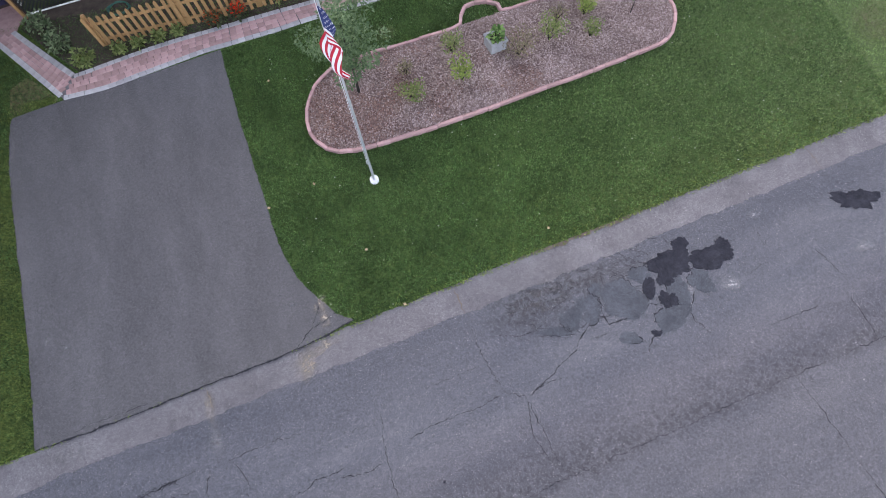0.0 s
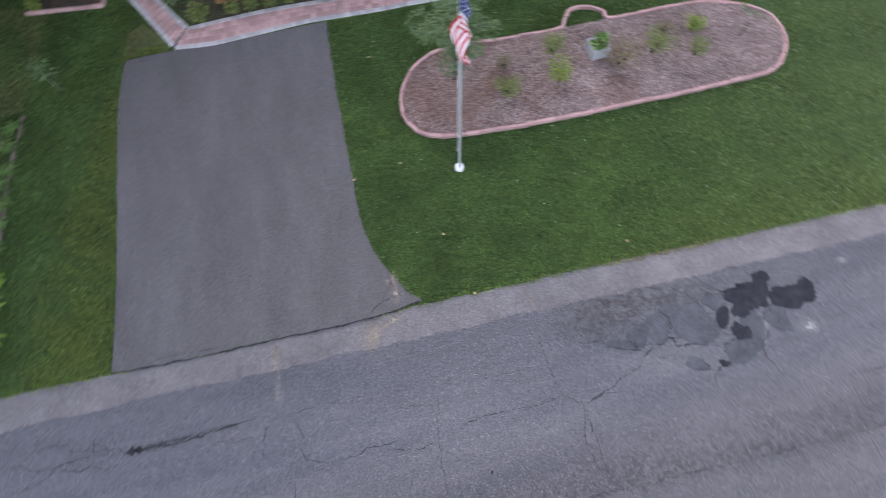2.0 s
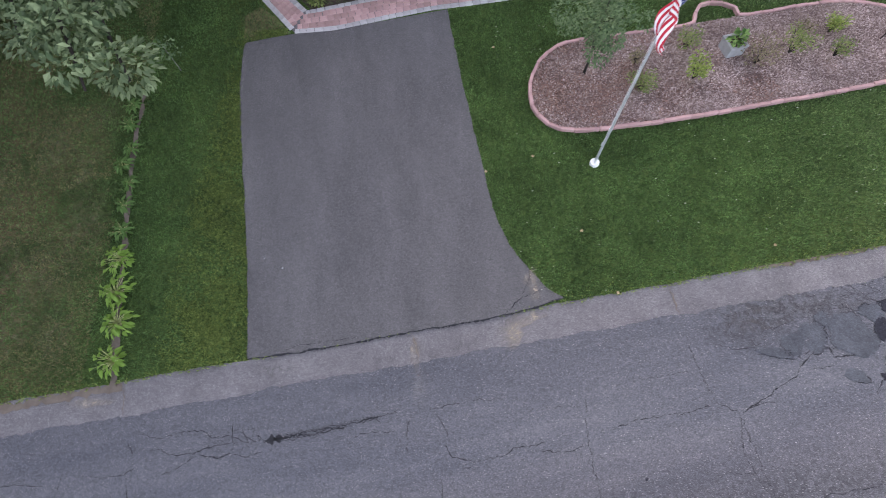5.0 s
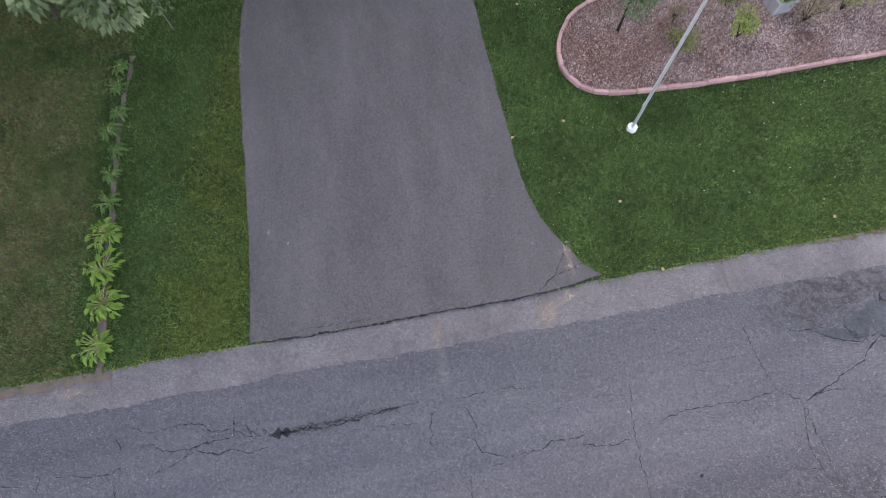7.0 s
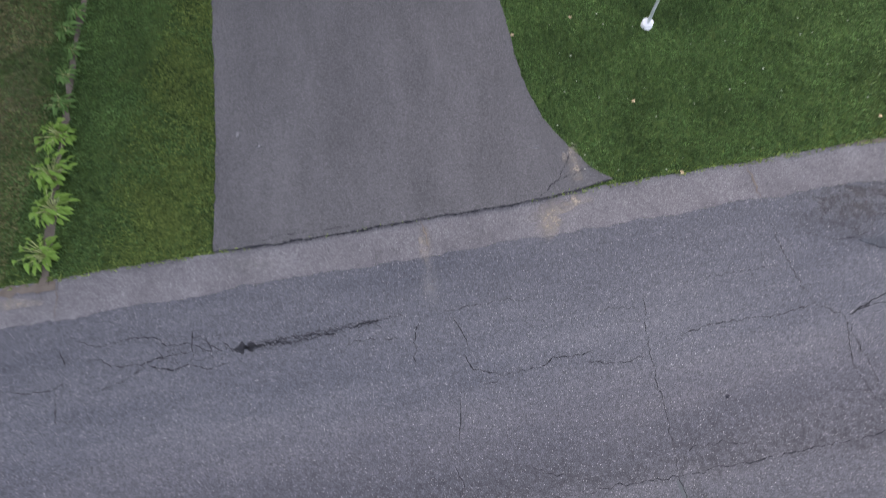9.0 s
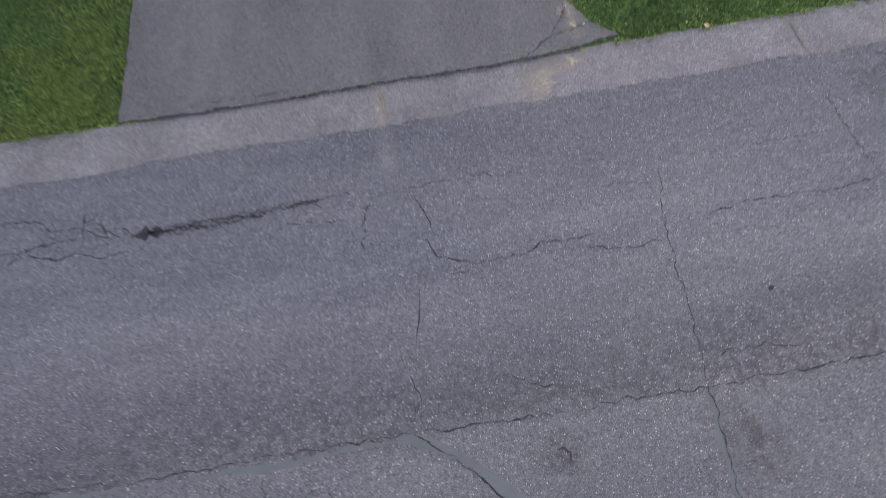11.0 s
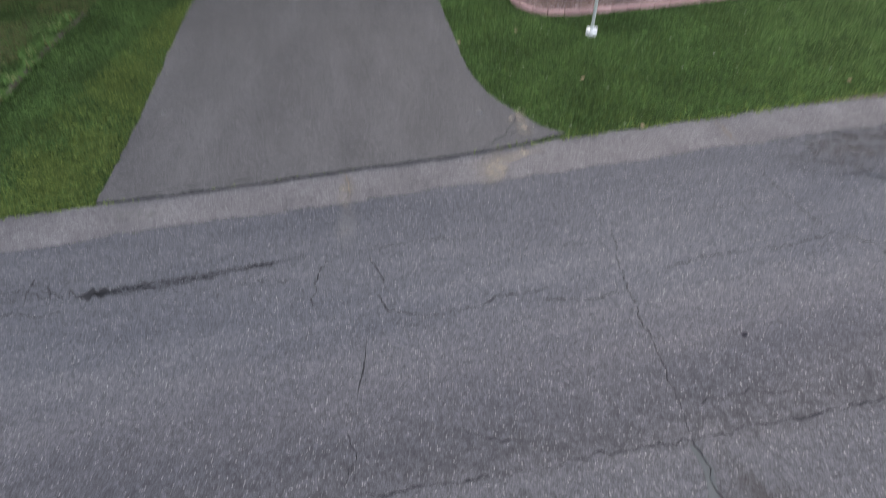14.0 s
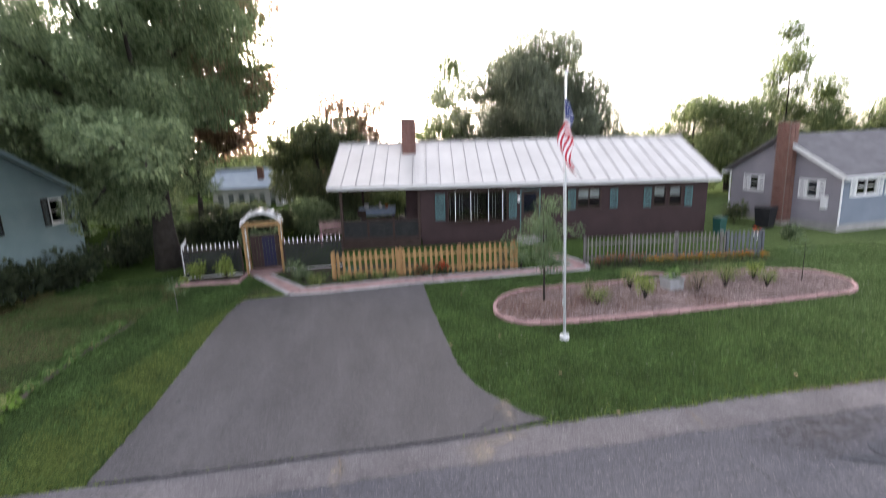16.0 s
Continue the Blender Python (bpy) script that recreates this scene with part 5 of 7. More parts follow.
# garden soil along the fences
solid("flower_border", prism(bmesh.new(), [(-7.55, 5.72), (-4.98, 6.2), (-1.6, 6.52), (0.2, 6.68), (0.2, 7.4), (-4.5, 8.6), (-9.0, 8.6), (-9.3, 7.85)], -0.05, 0.010), M["garden_soil"], "dark soil border along the picket fence", "flower bed", kind="structure")
solid("flower_border", prism(bmesh.new(), [(2.8, 6.25), (9.4, 6.15), (9.4, 6.75), (2.8, 6.95)], -0.05, 0.010), M["garden_soil"], "dark soil border along the grey fence", "flower bed", kind="structure")
corner_bed = tagged(new("corner_bed"), "small soil bed with pink edging beside the arch", "planting bed", kind="structure")
cb = [(-12.75, 6.72), (-11.6, 6.75), (-10.41, 6.79), (-10.5, 7.9), (-10.7, 8.02), (-12.8, 7.68)]
part("soil", prism(bmesh.new(), cb, -0.05, 0.03), M["garden_soil"], corner_bed, "dark brown soil")
rnd = random.Random(9)
for a, b in zip(cb[:3], cb[1:4]):
    a, b = Vector(a), Vector(b)
    n = round((b - a).length / 0.31)
    for i in range(n):
        p = a.lerp(b, (i + 0.5) / n)
        ob = new("edging_brick", edge_me)
        ob.parent = corner_bed
        ob.matrix_basis = pose(p.x, p.y, -0.02 + rnd.uniform(-0.01, 0.01), rnd.uniform(-3, 3), 0, math.degrees(math.atan2((b - a).y, (b - a).x)) + rnd.uniform(-2, 2)) @ Matrix.Diagonal(((b - a).length / n / 0.31, 1, 1, 1))


# ---------------------------------------------------------------- fences
def picket_mesh(name, w, h, t, material, pointed=True):
    bm = bmesh.new()
    out = [(-w / 2, 0), (w / 2, 0), (w / 2, h - w * 0.55), (w * 0.12, h), (-w * 0.12, h), (-w / 2, h - w * 0.55)] if pointed else [(-w / 2, 0), (w / 2, 0), (w / 2, h), (-w / 2, h)]
    front = [bm.verts.new((x, -t / 2, z)) for x, z in out]
    back = [bm.verts.new((x, t / 2, z)) for x, z in out]
    bm.faces.new(front)
    bm.faces.new(back[::-1])
    for i in range(len(out)):
        j = (i + 1) % len(out)
        bm.faces.new((front[j], front[i], back[i], back[j]))
    return finish(bm, name, material)


def picket_fence(name, a, b, spacing, w, h, material, label, posts, seed, lift=0.05):
    a, b = Vector(a), Vector(b)
    d = b - a
    ob = thing(name, pose(a.x, a.y, 0, 0, 0, math.degrees(math.atan2(d.y, d.x))), label, "fence")
    L = d.length
    rnd = random.Random(seed)
    for z in (0.25, h * 0.74):
        part("rail", boxes((0, 0.012, z - 0.04, L, 0.05, z + 0.04), bevel=0.004), M[material], ob)
    for x in posts:
        part("post", boxes((x - 0.05, 0.05, -0.1, x + 0.05, 0.15, h + 0.02), bevel=0.008), M[material], ob)
    me = picket_mesh("picket", w, h - lift, 0.022, M[material])
    n = round(L / spacing)
    for i in range(n + 1):
        p = new("picket", me)
        p.parent = ob
        p.matrix_basis = pose(L * i / n, 0, lift + rnd.uniform(-0.012, 0.012), rnd.uniform(-0.8, 0.8), rnd.uniform(-0.9, 0.9), 0)
    return ob


picket_fence("picket_fence", (-6.8, 6.46), (0.02, 6.82), 0.2, 0.095, 1.05, "pine", "new golden pine picket fence along the walk", (0.05, 2.35, 2.5, 4.7, 6.75), 5)
picket_fence("picket_fence", (2.62, 6.95), (7.9, 6.78), 0.145, 0.048, 1.05, "grey_wood", "weathered grey picket fence behind the marigolds", (0.05, 1.8, 3.5, 5.2), 6)
picket_fence("picket_fence", (8.0, 6.77), (9.32, 6.72), 0.15, 0.08, 1.04, "dark_picket", "dark blue-grey picket fence end beside the yard", (0.04, 1.28), 7)


def lattice_fence(a, b, h, label, seed, pickets=True):
    """Dark diagonal lattice in a frame, topped by a row of short white pickets."""
    a, b = Vector(a), Vector(b)
    d = b - a
    L = d.length
    ob = thing("lattice_fence", pose(a.x, a.y, 0, 0, 0, math.degrees(math.atan2(d.y, d.x))), label, "fence", "lattice fences of the garden")
    bm = bmesh.new()
    n = int((L + h) / 0.11)
    for k in range(n):
        for sgn in (1, -1):
            x0 = k * 0.11 - h if sgn > 0 else k * 0.11
            z0, z1 = 0.08, h - 0.06
            p, q = (x0, z0), (x0 + sgn * (z1 - z0), z1)
            if sgn > 0:
                t0, t1 = max(0, (0 - p[0]) / (q[0] - p[0])), min(1, (L - p[0]) / (q[0] - p[0]))
            else:
                t0, t1 = max(0, (L - p[0]) / (q[0] - p[0])), min(1, (0 - p[0]) / (q[0] - p[0]))
            if t1 - t0 < 0.05:
                continue
            u = (p[0] + (q[0] - p[0]) * t0, p[1] + (q[1] - p[1]) * t0)
            v = (p[0] + (q[0] - p[0]) * t1, p[1] + (q[1] - p[1]) * t1)
            y = 0.006 * sgn
            ang = math.atan2(v[1] - u[1], v[0] - u[0])
            ln = math.hypot(v[0] - u[0], v[1] - u[1])
            box(bm, 0, -0.005, -0.019, ln, 0.005, 0.019, m=Matrix.Translation((u[0], y, u[1])) @ Matrix.Rotation(-ang, 4, 'Y'))
    part("lattice", bm, M["black"], ob, "black plastic diagonal lattice")
    for r in ((0, -0.02, 0.03, L, 0.02, 0.065), (0, -0.02, h - 0.07, L, 0.02, h - 0.01)):
        part("rail", boxes(r, bevel=0.004), M["white" if r[2] < 0.05 else "dark_wood"], ob, "white base rail" if r[2] < 0.05 else "")
    for x in (0, L):
        part("post", boxes((x - 0.03, -0.03, -0.1, x + 0.03, 0.03, h + 0.02), bevel=0.005), M["white" if (x == 0 and pickets == 2) else "dark_wood"], ob)
    me = picket_mesh("picket", 0.038, 0.2, 0.018, M["white"])
    if pickets:
        part("picket_rail", boxes((0, 0.012, h + 0.02, L, 0.03, h + 0.045)), M["grey_wood"], ob, "weathered rail")
        m = round(L / 0.17)
        for i in range(m):
            p = new("picket", me)
            p.parent = ob
            p.matrix_basis = pose((i + 0.5) * L / m, 0, h - 0.02)
    return ob


lattice_fence((-12.85, 7.75), (-10.7, 8.1), 1.15, "black lattice fence panel with short white pickets on top", 1, 2)
lattice_fence((-9.12, 8.38), (-6.8, 8.65), 1.15, "black lattice fence panel with short white pickets on top", 2)
lattice_fence((-13.45, 9.4), (-12.85, 7.75), 1.15, "black lattice fence side panel with short white pickets", 3)

# ---------------------------------------------------------------- garden arch with gate
arch = thing("garden_arch", pose(-9.9, 8.52, 0, 0, 0, 11), "golden wooden garden arch with white curved top slats", "garden arch")
W2, D2, H2 = 0.68, 0.36, 1.98
for x in (-W2, W2):
    for y in (-D2, D2):
        part("post", boxes((x - 0.045, y - 0.045, -0.1, x + 0.045, y + 0.045, H2), bevel=0.006), M["pine"], arch)
    for z in (0.5, 1.15, 1.78):
        part("side_rail", boxes((x - 0.02, -D2, z - 0.035, x + 0.02, D2, z + 0.035)), M["pine"], arch)
    part("side_panel", boxes(*[(x - 0.008, y - 0.015, 0.1, x + 0.008, y + 0.015, 1.75) for y in (-0.2, -0.07, 0.07, 0.2)]), M["white"], arch, "white slatted side panel")
for y in (-D2, D2):
    bm = bmesh.new()
    pts = [(-W2 - 0.1, y, H2), (-W2 * 0.9, y, H2 + 0.22), (-W2 * 0.45, y, H2 + 0.42), (0, y, H2 + 0.48), (W2 * 0.45, y, H2 + 0.42), (W2 * 0.9, y, H2 + 0.22), (W2 + 0.1, y, H2)]
    pr = None
    for p in spline([Vector(q) for q in pts], step=0.1):
        ring = [bm.verts.new(p + Vector(o)) for o in ((0, -0.02, -0.07), (0, 0.02, -0.07), (0, 0.02, 0.05), (0, -0.02, 0.05))]
        if pr:
            for i in range(4):
                bm.faces.new((pr[i], pr[(i + 1) % 4], ring[(i + 1) % 4], ring[i]))
        pr = ring
    part("curved_beam", bm, M["white"], arch, "white arched beam")
    part("cross_beam", boxes((-W2 - 0.08, y - 0.03, H2 - 0.08, W2 + 0.08, y + 0.03, H2), bevel=0.005), M["pine"], arch)
for k in range(9):
    a = math.pi * (0.08 + 0.84 * k / 8)
    c = Vector((-math.cos(a) * (W2 + 0.04), 0, H2 + 0.06 + 0.48 * math.sin(a)))
    bm = bmesh.new()
    box(bm, -0.055, -D2 - 0.14, -0.012, 0.055, D2 + 0.14, 0.012, m=Matrix.Translation(c) @ Matrix.Rotation(a - math.pi / 2, 4, 'Y'))
    part("top_slat", bm, M["grey_wood" if k % 2 else "white"], arch, "weathered grey top slat" if k % 2 else "white top slat")
gate = thing("garden_gate", pose(-9.97, 8.86, 0, 0, 0, 11), "dark closed garden gate with an indigo panel", "gate")
part("frame", boxes((-0.58, -0.02, 0.05, -0.5, 0.02, 1.45), (0.5, -0.02, 0.05, 0.58, 0.02, 1.45), (-0.5, -0.02, 1.37, 0.5, 0.02, 1.45), (-0.5, -0.02, 0.05, 0.5, 0.02, 0.13), bevel=0.004), M["dark_wood"], gate)
for k in range(8):
    x = -0.5 + (k + 0.5) / 8
    part("board", boxes((x - 0.058, -0.012, 0.13, x + 0.058, 0.012, 1.37)), M["indigo" if 3 <= k <= 6 else "dark_wood"], gate, "indigo painted board" if 3 <= k <= 6 else "")

# plants round arch and fences
for i, (x, y, r, h, n, mat, lab, fl) in enumerate([
        (-12.1, 7.25, 0.36, 0.75, 420, "leaf_lime", "bright lime-green shrub in the corner bed", None), (-11.1, 7.4, 0.38, 0.85, 460, "leaf_lime", "bright lime-green shrub in the corner bed", None),
        (-12.5, 6.95, 0.2, 0.35, 120, "leaf_lime", "small lime-green shrub in the corner bed", None),
        (-7.35, 6.05, 0.3, 0.3, 240, "leaf_shrub", "low leafy green plant beside the walk", None), (-7.98, 6.7, 0.4, 0.5, 260, "leaf_big", "dark green leafy plant beside the arch", None), (-8.5, 7.6, 0.4, 0.5, 240, "leaf_big", "dark green leafy plant beside the arch", None),
        (-6.3, 6.12, 0.2, 0.26, 160, "leaf_shrub", "low green plant at the fence's foot", None), (-5.75, 6.2, 0.2, 0.24, 150, "leaf_shrub", "low green plant at the fence's foot", None), (-5.2, 6.3, 0.2, 0.24, 150, "leaf_shrub", "low green plant at the fence's foot", None),
        (-4.6, 6.36, 0.2, 0.25, 120, "leaf_shrub", "low green plant at the fence's foot", None),
        (-3.5, 6.45, 0.3, 0.36, 200, "leaf_dark", "low mound of red flowers at the picket fence", ("flower_rust", 150, 0.06)), (-2.8, 6.5, 0.33, 0.42, 220, "leaf_dark", "low mound of red flowers at the picket fence", ("flower_red", 170, 0.07)),
        (-1.6, 6.95, 0.3, 0.3, 160, "leaf_shrub", "low green plant behind the picket fence", None), (-0.4, 7.0, 0.35, 0.6, 200, "leaf_bronze", "pale flowering plant behind the picket fence", None), (0.2, 6.9, 0.3, 0.8, 200, "leaf_apple", "tall green plant at the fence's end", None),
        (1.2, 7.9, 0.4, 0.6, 240, "leaf_bronze", "pale grassy plant beside the house walk", None)]):
    make_bush("garden_plant", x, y, r, h, n, 0.085, mat, 500 + i, lab, "plant", "plants along the fences", flowers=fl)
rnd = random.Random(31)
for i in range(17):
    x = 3.0 + i * 0.385
    rusty = i < 5
    make_bush("marigold", x, 6.5 + rnd.uniform(-0.08, 0.08), 0.2 + (0.08 if rusty else 0), 0.26 + (0.1 if rusty else 0), 90, 0.055, "leaf_dark" if rusty else "leaf_shrub", 540 + i,
              "rust-coloured bedding flower in the border" if rusty else "orange marigold in the border", "flower", "flowers along the grey fence", 5, flowers=("flower_rust" if rusty else "flower_orange", 70, 0.055))

# coiled hose
hose = bmesh.new()
pts = [Vector((-6.36 + 0.32 * math.cos(a * 0.55) * (1 + 0.1 * math.sin(a)), 7.85 + 0.26 * math.sin(a * 0.55), 0.03 + 0.012 * (a % 5))) for a in [k * 0.7 for k in range(70)]]
tube(hose, pts, 0.013, 6)
solid("garden_hose", hose, M["hose"], "coiled green garden hose on the soil", "hose", smooth=True)


# ---------------------------------------------------------------- houses
def wall_runs(x0, x1, a, b, openings):
    """The stretches of a wall between heights a and b that no opening cuts."""
    cuts = [x0, x1]
    for o in openings:
        if o[1] < b - 0.01 and o[3] > a + 0.01:
            cuts += [o[0], o[2]]
    cuts.sort()
    return [(p, q) for p, q in zip(cuts[::2], cuts[1::2]) if q - p > 0.005]


def sided_wall(x0, x1, z0, z1, thick, openings):
    """A plain wall along x with its outside at y = 0; openings (x0, z0, x1, z1) go through it."""
    bm = bmesh.new()
    levels = sorted({z0, z1} | {z for o in openings for z in (o[1], o[3]) if z0 < z < z1})
    for a, b in zip(levels, levels[1:]):
        for p, q in wall_runs(x0, x1, a, b, openings):
            box(bm, p, 0.0, a, q, thick, b)
    return bm


def clapboards(wall, m, x0, x1, z0, z1, openings, material, board=0.15):
    """Lapped boards on the wall's outside, each one a part of the wall."""
    n = round((z1 - z0) / board)
    for i in range(n):
        a, b = z0 + i * (z1 - z0) / n, z0 + (i + 1) * (z1 - z0) / n
        for p, q in wall_runs(x0, x1, a, b, openings):
            bm = bmesh.new()
            vs = [bm.verts.new(c) for c in ((p, -0.028, a), (q, -0.028, a), (q, -0.01, b), (p, -0.01, b), (p, -0.002, a), (q, -0.002, a), (q, -0.002, b), (p, -0.002, b))]
            for fc in ((0, 1, 2, 3), (5, 4, 7, 6), (4, 0, 3, 7), (1, 5, 6, 2), (3, 2, 6, 7), (4, 5, 1, 0)):
                bm.faces.new([vs[k] for k in fc])
            part("clapboard", turn_bm(bm, m), M[material], wall)


def turn_bm(bm, m):
    bmesh.ops.transform(bm, matrix=m, verts=bm.verts)
    return bm


def add_window(parent, m, x0, z0, x1, z1, lights=1, bars=True, frame_mat="white", pane_mat="glass", fw=0.05, depth=0.09, curtain=False):
    """A window set into an opening: frame, sill, mullions and panes."""
    win = part("window", turn_bm(boxes((x0, -0.045, z0, x0 + fw, depth, z1), (x1 - fw, -0.045, z0, x1, depth, z1), (x0 + fw, -0.045, z1 - fw, x1 - fw, depth, z1), (x0 + fw, -0.045, z0, x1 - fw, depth, z0 + fw)), m), M[frame_mat], parent)
    part("sill", turn_bm(boxes((x0 - 0.04, -0.09, z0 - 0.04, x1 + 0.04, 0.02, z0 - 0.002), bevel=0.005), m), M[frame_mat], win)
    w = (x1 - x0 - 2 * fw) / lights
    for k in range(lights):
        a = x0 + fw + k * w
        if k:
            part("mullion", turn_bm(boxes((a - 0.022, -0.03, z0 + fw, a + 0.022, depth, z1 - fw)), m), M[frame_mat], win)
        part("pane", turn_bm(boxes((a + 0.001, 0.03, z0 + fw, a + w - 0.001, 0.038, z1 - fw)), m), M[pane_mat], win)
        if bars:
            zc = (z0 + z1) / 2
            part("meeting_rail", turn_bm(boxes((a + 0.022, 0.0, zc - 0.02, a + w - 0.022, 0.028, zc + 0.02)), m), M[frame_mat], win)
        if curtain:
            part("curtain", turn_bm(boxes((a + 0.02, 0.05, z0 + (z1 - z0) * 0.48, a + w - 0.02, 0.065, z1 - fw)), m), M["curtain"], win, "pale half-drawn blind")
    return win


def add_shutter(parent, m, x0, z0, x1, z1, mat):
    rows_ = [(x0, -0.06, z0, x0 + 0.045, -0.03, z1), (x1 - 0.045, -0.06, z0, x1, -0.03, z1), (x0 + 0.045, -0.06, z0, x1 - 0.045, -0.03, z0 + 0.06), (x0 + 0.045, -0.06, z1 - 0.06, x1 - 0.045, -0.03, z1)]
    n = max(4, round((z1 - z0 - 0.12) / 0.07))
    shutter = part("shutter", turn_bm(boxes(*rows_), m), M[mat], parent)
    for i in range(n):
        z = z0 + 0.06 + (i + 0.5) * (z1 - z0 - 0.12) / n
        part("slat", turn_bm(boxes((x0 + 0.046, -0.05, z - 0.022, x1 - 0.046, -0.032, z + 0.022)), m), M[mat], shutter)


I4 = Matrix.Identity(4)
# -------- the brown house with the white metal roof; its front wall stands at local y = 0
bm = bmesh.new()
lo = [bm.verts.new(c) for c in ((-9.2, 8.7, -0.02), (11.2, 8.7, -0.02), (11.4, 19.5, -0.02), (-9.2, 19.5, -0.02))]
hi = [bm.verts.new(c) for c in ((-8.0, 10.1, 0.3), (10.0, 10.1, 0.3), (10.0, 18.3, 0.3), (-8.0, 18.3, 0.3))]
bm.faces.new(hi)
for i in range(4):
    bm.faces.new((lo[i], lo[(i + 1) % 4], hi[(i + 1) % 4], hi[i]))
solid("ground_rise", bm, M["lawn"], "low grassy rise on which the brown house stands", "lawn", kind="structure")
house = thing("house", pose(0, 10.5, 0.4, 0, 1.2, 0), "dark brown single-storey house with white metal roof and porch", "house")
HX0, HX1, HD, EZ, RZ_ = -3.6, 9.15, 7.0, 2.5, 4.3
front_open = [(-2.4, 0.95, 0.2, 2.2), (0.8, 0.3, 1.7, 2.25), (3.33, 1.35, 4.4, 2.2), (6.72, 1.35, 7.32, 2.2), (7.42, 1.35, 8.02, 2.2)]
hw = part("wall_front", sided_wall(HX0, HX1, 0.06, EZ, 0.16, front_open), M["brown"], house)
clapboards(hw, I4, HX0, HX1, 0.06, EZ, front_open, "brown")
part("wall_left", turn_bm(sided_wall(0, HD, 0.06, EZ, 0.16, []), Matrix.Translation((HX0, HD, 0)) @ Matrix.Rotation(-math.pi / 2, 4, 'Z')), M["brown"], house)
part("wall_right", turn_bm(sided_wall(0, HD, 0.06, EZ, 0.16, []), Matrix.Translation((HX1, 0, 0)) @ Matrix.Rotation(math.pi / 2, 4, 'Z')), M["brown"], house)
part("wall_back", turn_bm(sided_wall(HX0, HX1, 0.06, EZ, 0.16, []), Matrix.Translation((HX0 + HX1, HD, 0)) @ Matrix.Rotation(math.pi, 4, 'Z')), M["brown"], house)
part("foundation", boxes((HX0 + 0.03, 0.03, -0.4, HX1 - 0.03, HD - 0.03, 0.06)), M["brown"], house)
part("inner_floor", boxes((HX0 + 0.17, 0.17, 0.061, HX1 - 0.17, HD - 0.17, 0.25)), M["dark_wood"], house)
part("ceiling", boxes((-7.1, -0.3, EZ, HX1 + 0.3, HD + 0.3, EZ + 0.04)), M["dark_wood"], house)
# roof
LX0, LX1, OV = -7.6, 9.5, 0.45
run, rise = HD / 2 + OV, RZ_ - EZ
slope = math.atan2(rise, run)
length = math.hypot(run, rise)
for side in (1, -1):
    m = (Matrix.Translation((0, -OV, EZ + 0.05)) @ Matrix.Rotation(slope, 4, 'X')) if side == 1 else (Matrix.Translation((0, HD + OV, EZ + 0.05)) @ Matrix.Rotation(math.pi, 4, 'Z') @ Matrix.Rotation(slope, 4, 'X'))
    s0, s1 = (LX0, LX1) if side == 1 else (-LX1, -LX0)
    roof = part("roof", turn_bm(boxes((s0, 0, 0, s1, length + 0.01, 0.05)), m), M["metal_roof"], house, "white standing-seam metal roof")
    n = 28
    for k in range(n + 1):
        x = s0 + 0.03 + (s1 - s0 - 0.06) * k / n
        part("seam", turn_bm(boxes((x - 0.010, 0.0, 0.05, x + 0.010, length, 0.085)), m), M["seam"], roof)
    part("eave_trim", turn_bm(boxes((s0, -0.03, -0.12, s1, -0.002, 0.052)), m), M["white"], roof, "white eave trim")
part("ridge_cap", turn_bm(boxes((LX0, -0.12, -0.02, LX1, 0.12, 0.02)), Matrix.Translation((0, HD / 2, RZ_ + 0.13))), M["metal_roof"], house)
for x in (LX0 + 0.1, HX1 - 0.1):
    bm = bmesh.new()
    a = [bm.verts.new((x, y, z)) for y, z in ((-0.05, EZ + 0.04), (HD + 0.05, EZ + 0.04), (HD / 2, RZ_ - 0.04))]
    b = [bm.verts.new((x + 0.1, y, z)) for y, z in ((-0.05, EZ + 0.04), (HD + 0.05, EZ + 0.04), (HD / 2, RZ_ - 0.04))]
    bm.faces.new(a)
    bm.faces.new(b[::-1])
    for i in range(3):
        bm.faces.new((a[i], b[i], b[(i + 1) % 3], a[(i + 1) % 3]))
    bmesh.ops.recalc_face_normals(bm, faces=bm.faces)
    part("gable", bm, M["brown"], house)
# bow window with white bars, shutters, door, small windows
bow = part("bow_window", boxes((-2.4, -0.24, 0.86, 0.2, 0.14, 0.95), bevel=0.006), M["dark_wood"], house, "projecting front window with white mullions")
part("head", boxes((-2.4, -0.24, 2.2, 0.2, 0.14, 2.28), bevel=0.006), M["dark_wood"], bow)
bars = (-2.39, -2.08, -1.4, -0.62, 0.0, 0.19)
for i, x in enumerate(bars):
    rim = i in (0, 5)
    part("mullion", boxes((x - 0.016, -0.23, 0.95, x + 0.016, -0.19, 2.2)), M["dark_wood" if rim else "white"], bow, "dark frame post" if rim else "white mullion")
for a, b in zip(bars, bars[1:]):
    part("pane", boxes((a + 0.017, -0.214, 0.95, b - 0.017, -0.206, 2.2)), M["glass"], bow)
for x in (-2.4, 0.18):
    part("cheek", boxes((x, -0.18, 0.95, x + 0.02, 0.14, 2.2)), M["dark_wood"], bow)
for x in (-2.3, -1.88, -1.77, -1.22, -1.1, -0.42, -0.3):
    part("inner_bar", boxes((x - 0.011, -0.02, 1.0, x + 0.011, 0.0, 2.05)), M["planter"], bow, "thin grey bar behind the glass")
for x0, z0, x1, z1 in ((-2.96, 0.98, -2.52, 2.12), (0.3, 0.98, 0.64, 2.12), (2.92, 1.3, 3.26, 2.15), (4.8, 1.32, 5.14, 2.15), (6.3, 1.32, 6.64, 2.15), (8.14, 1.32, 8.48, 2.15)):
    add_shutter(house, I4, x0, z0, x1, z1, "teal")
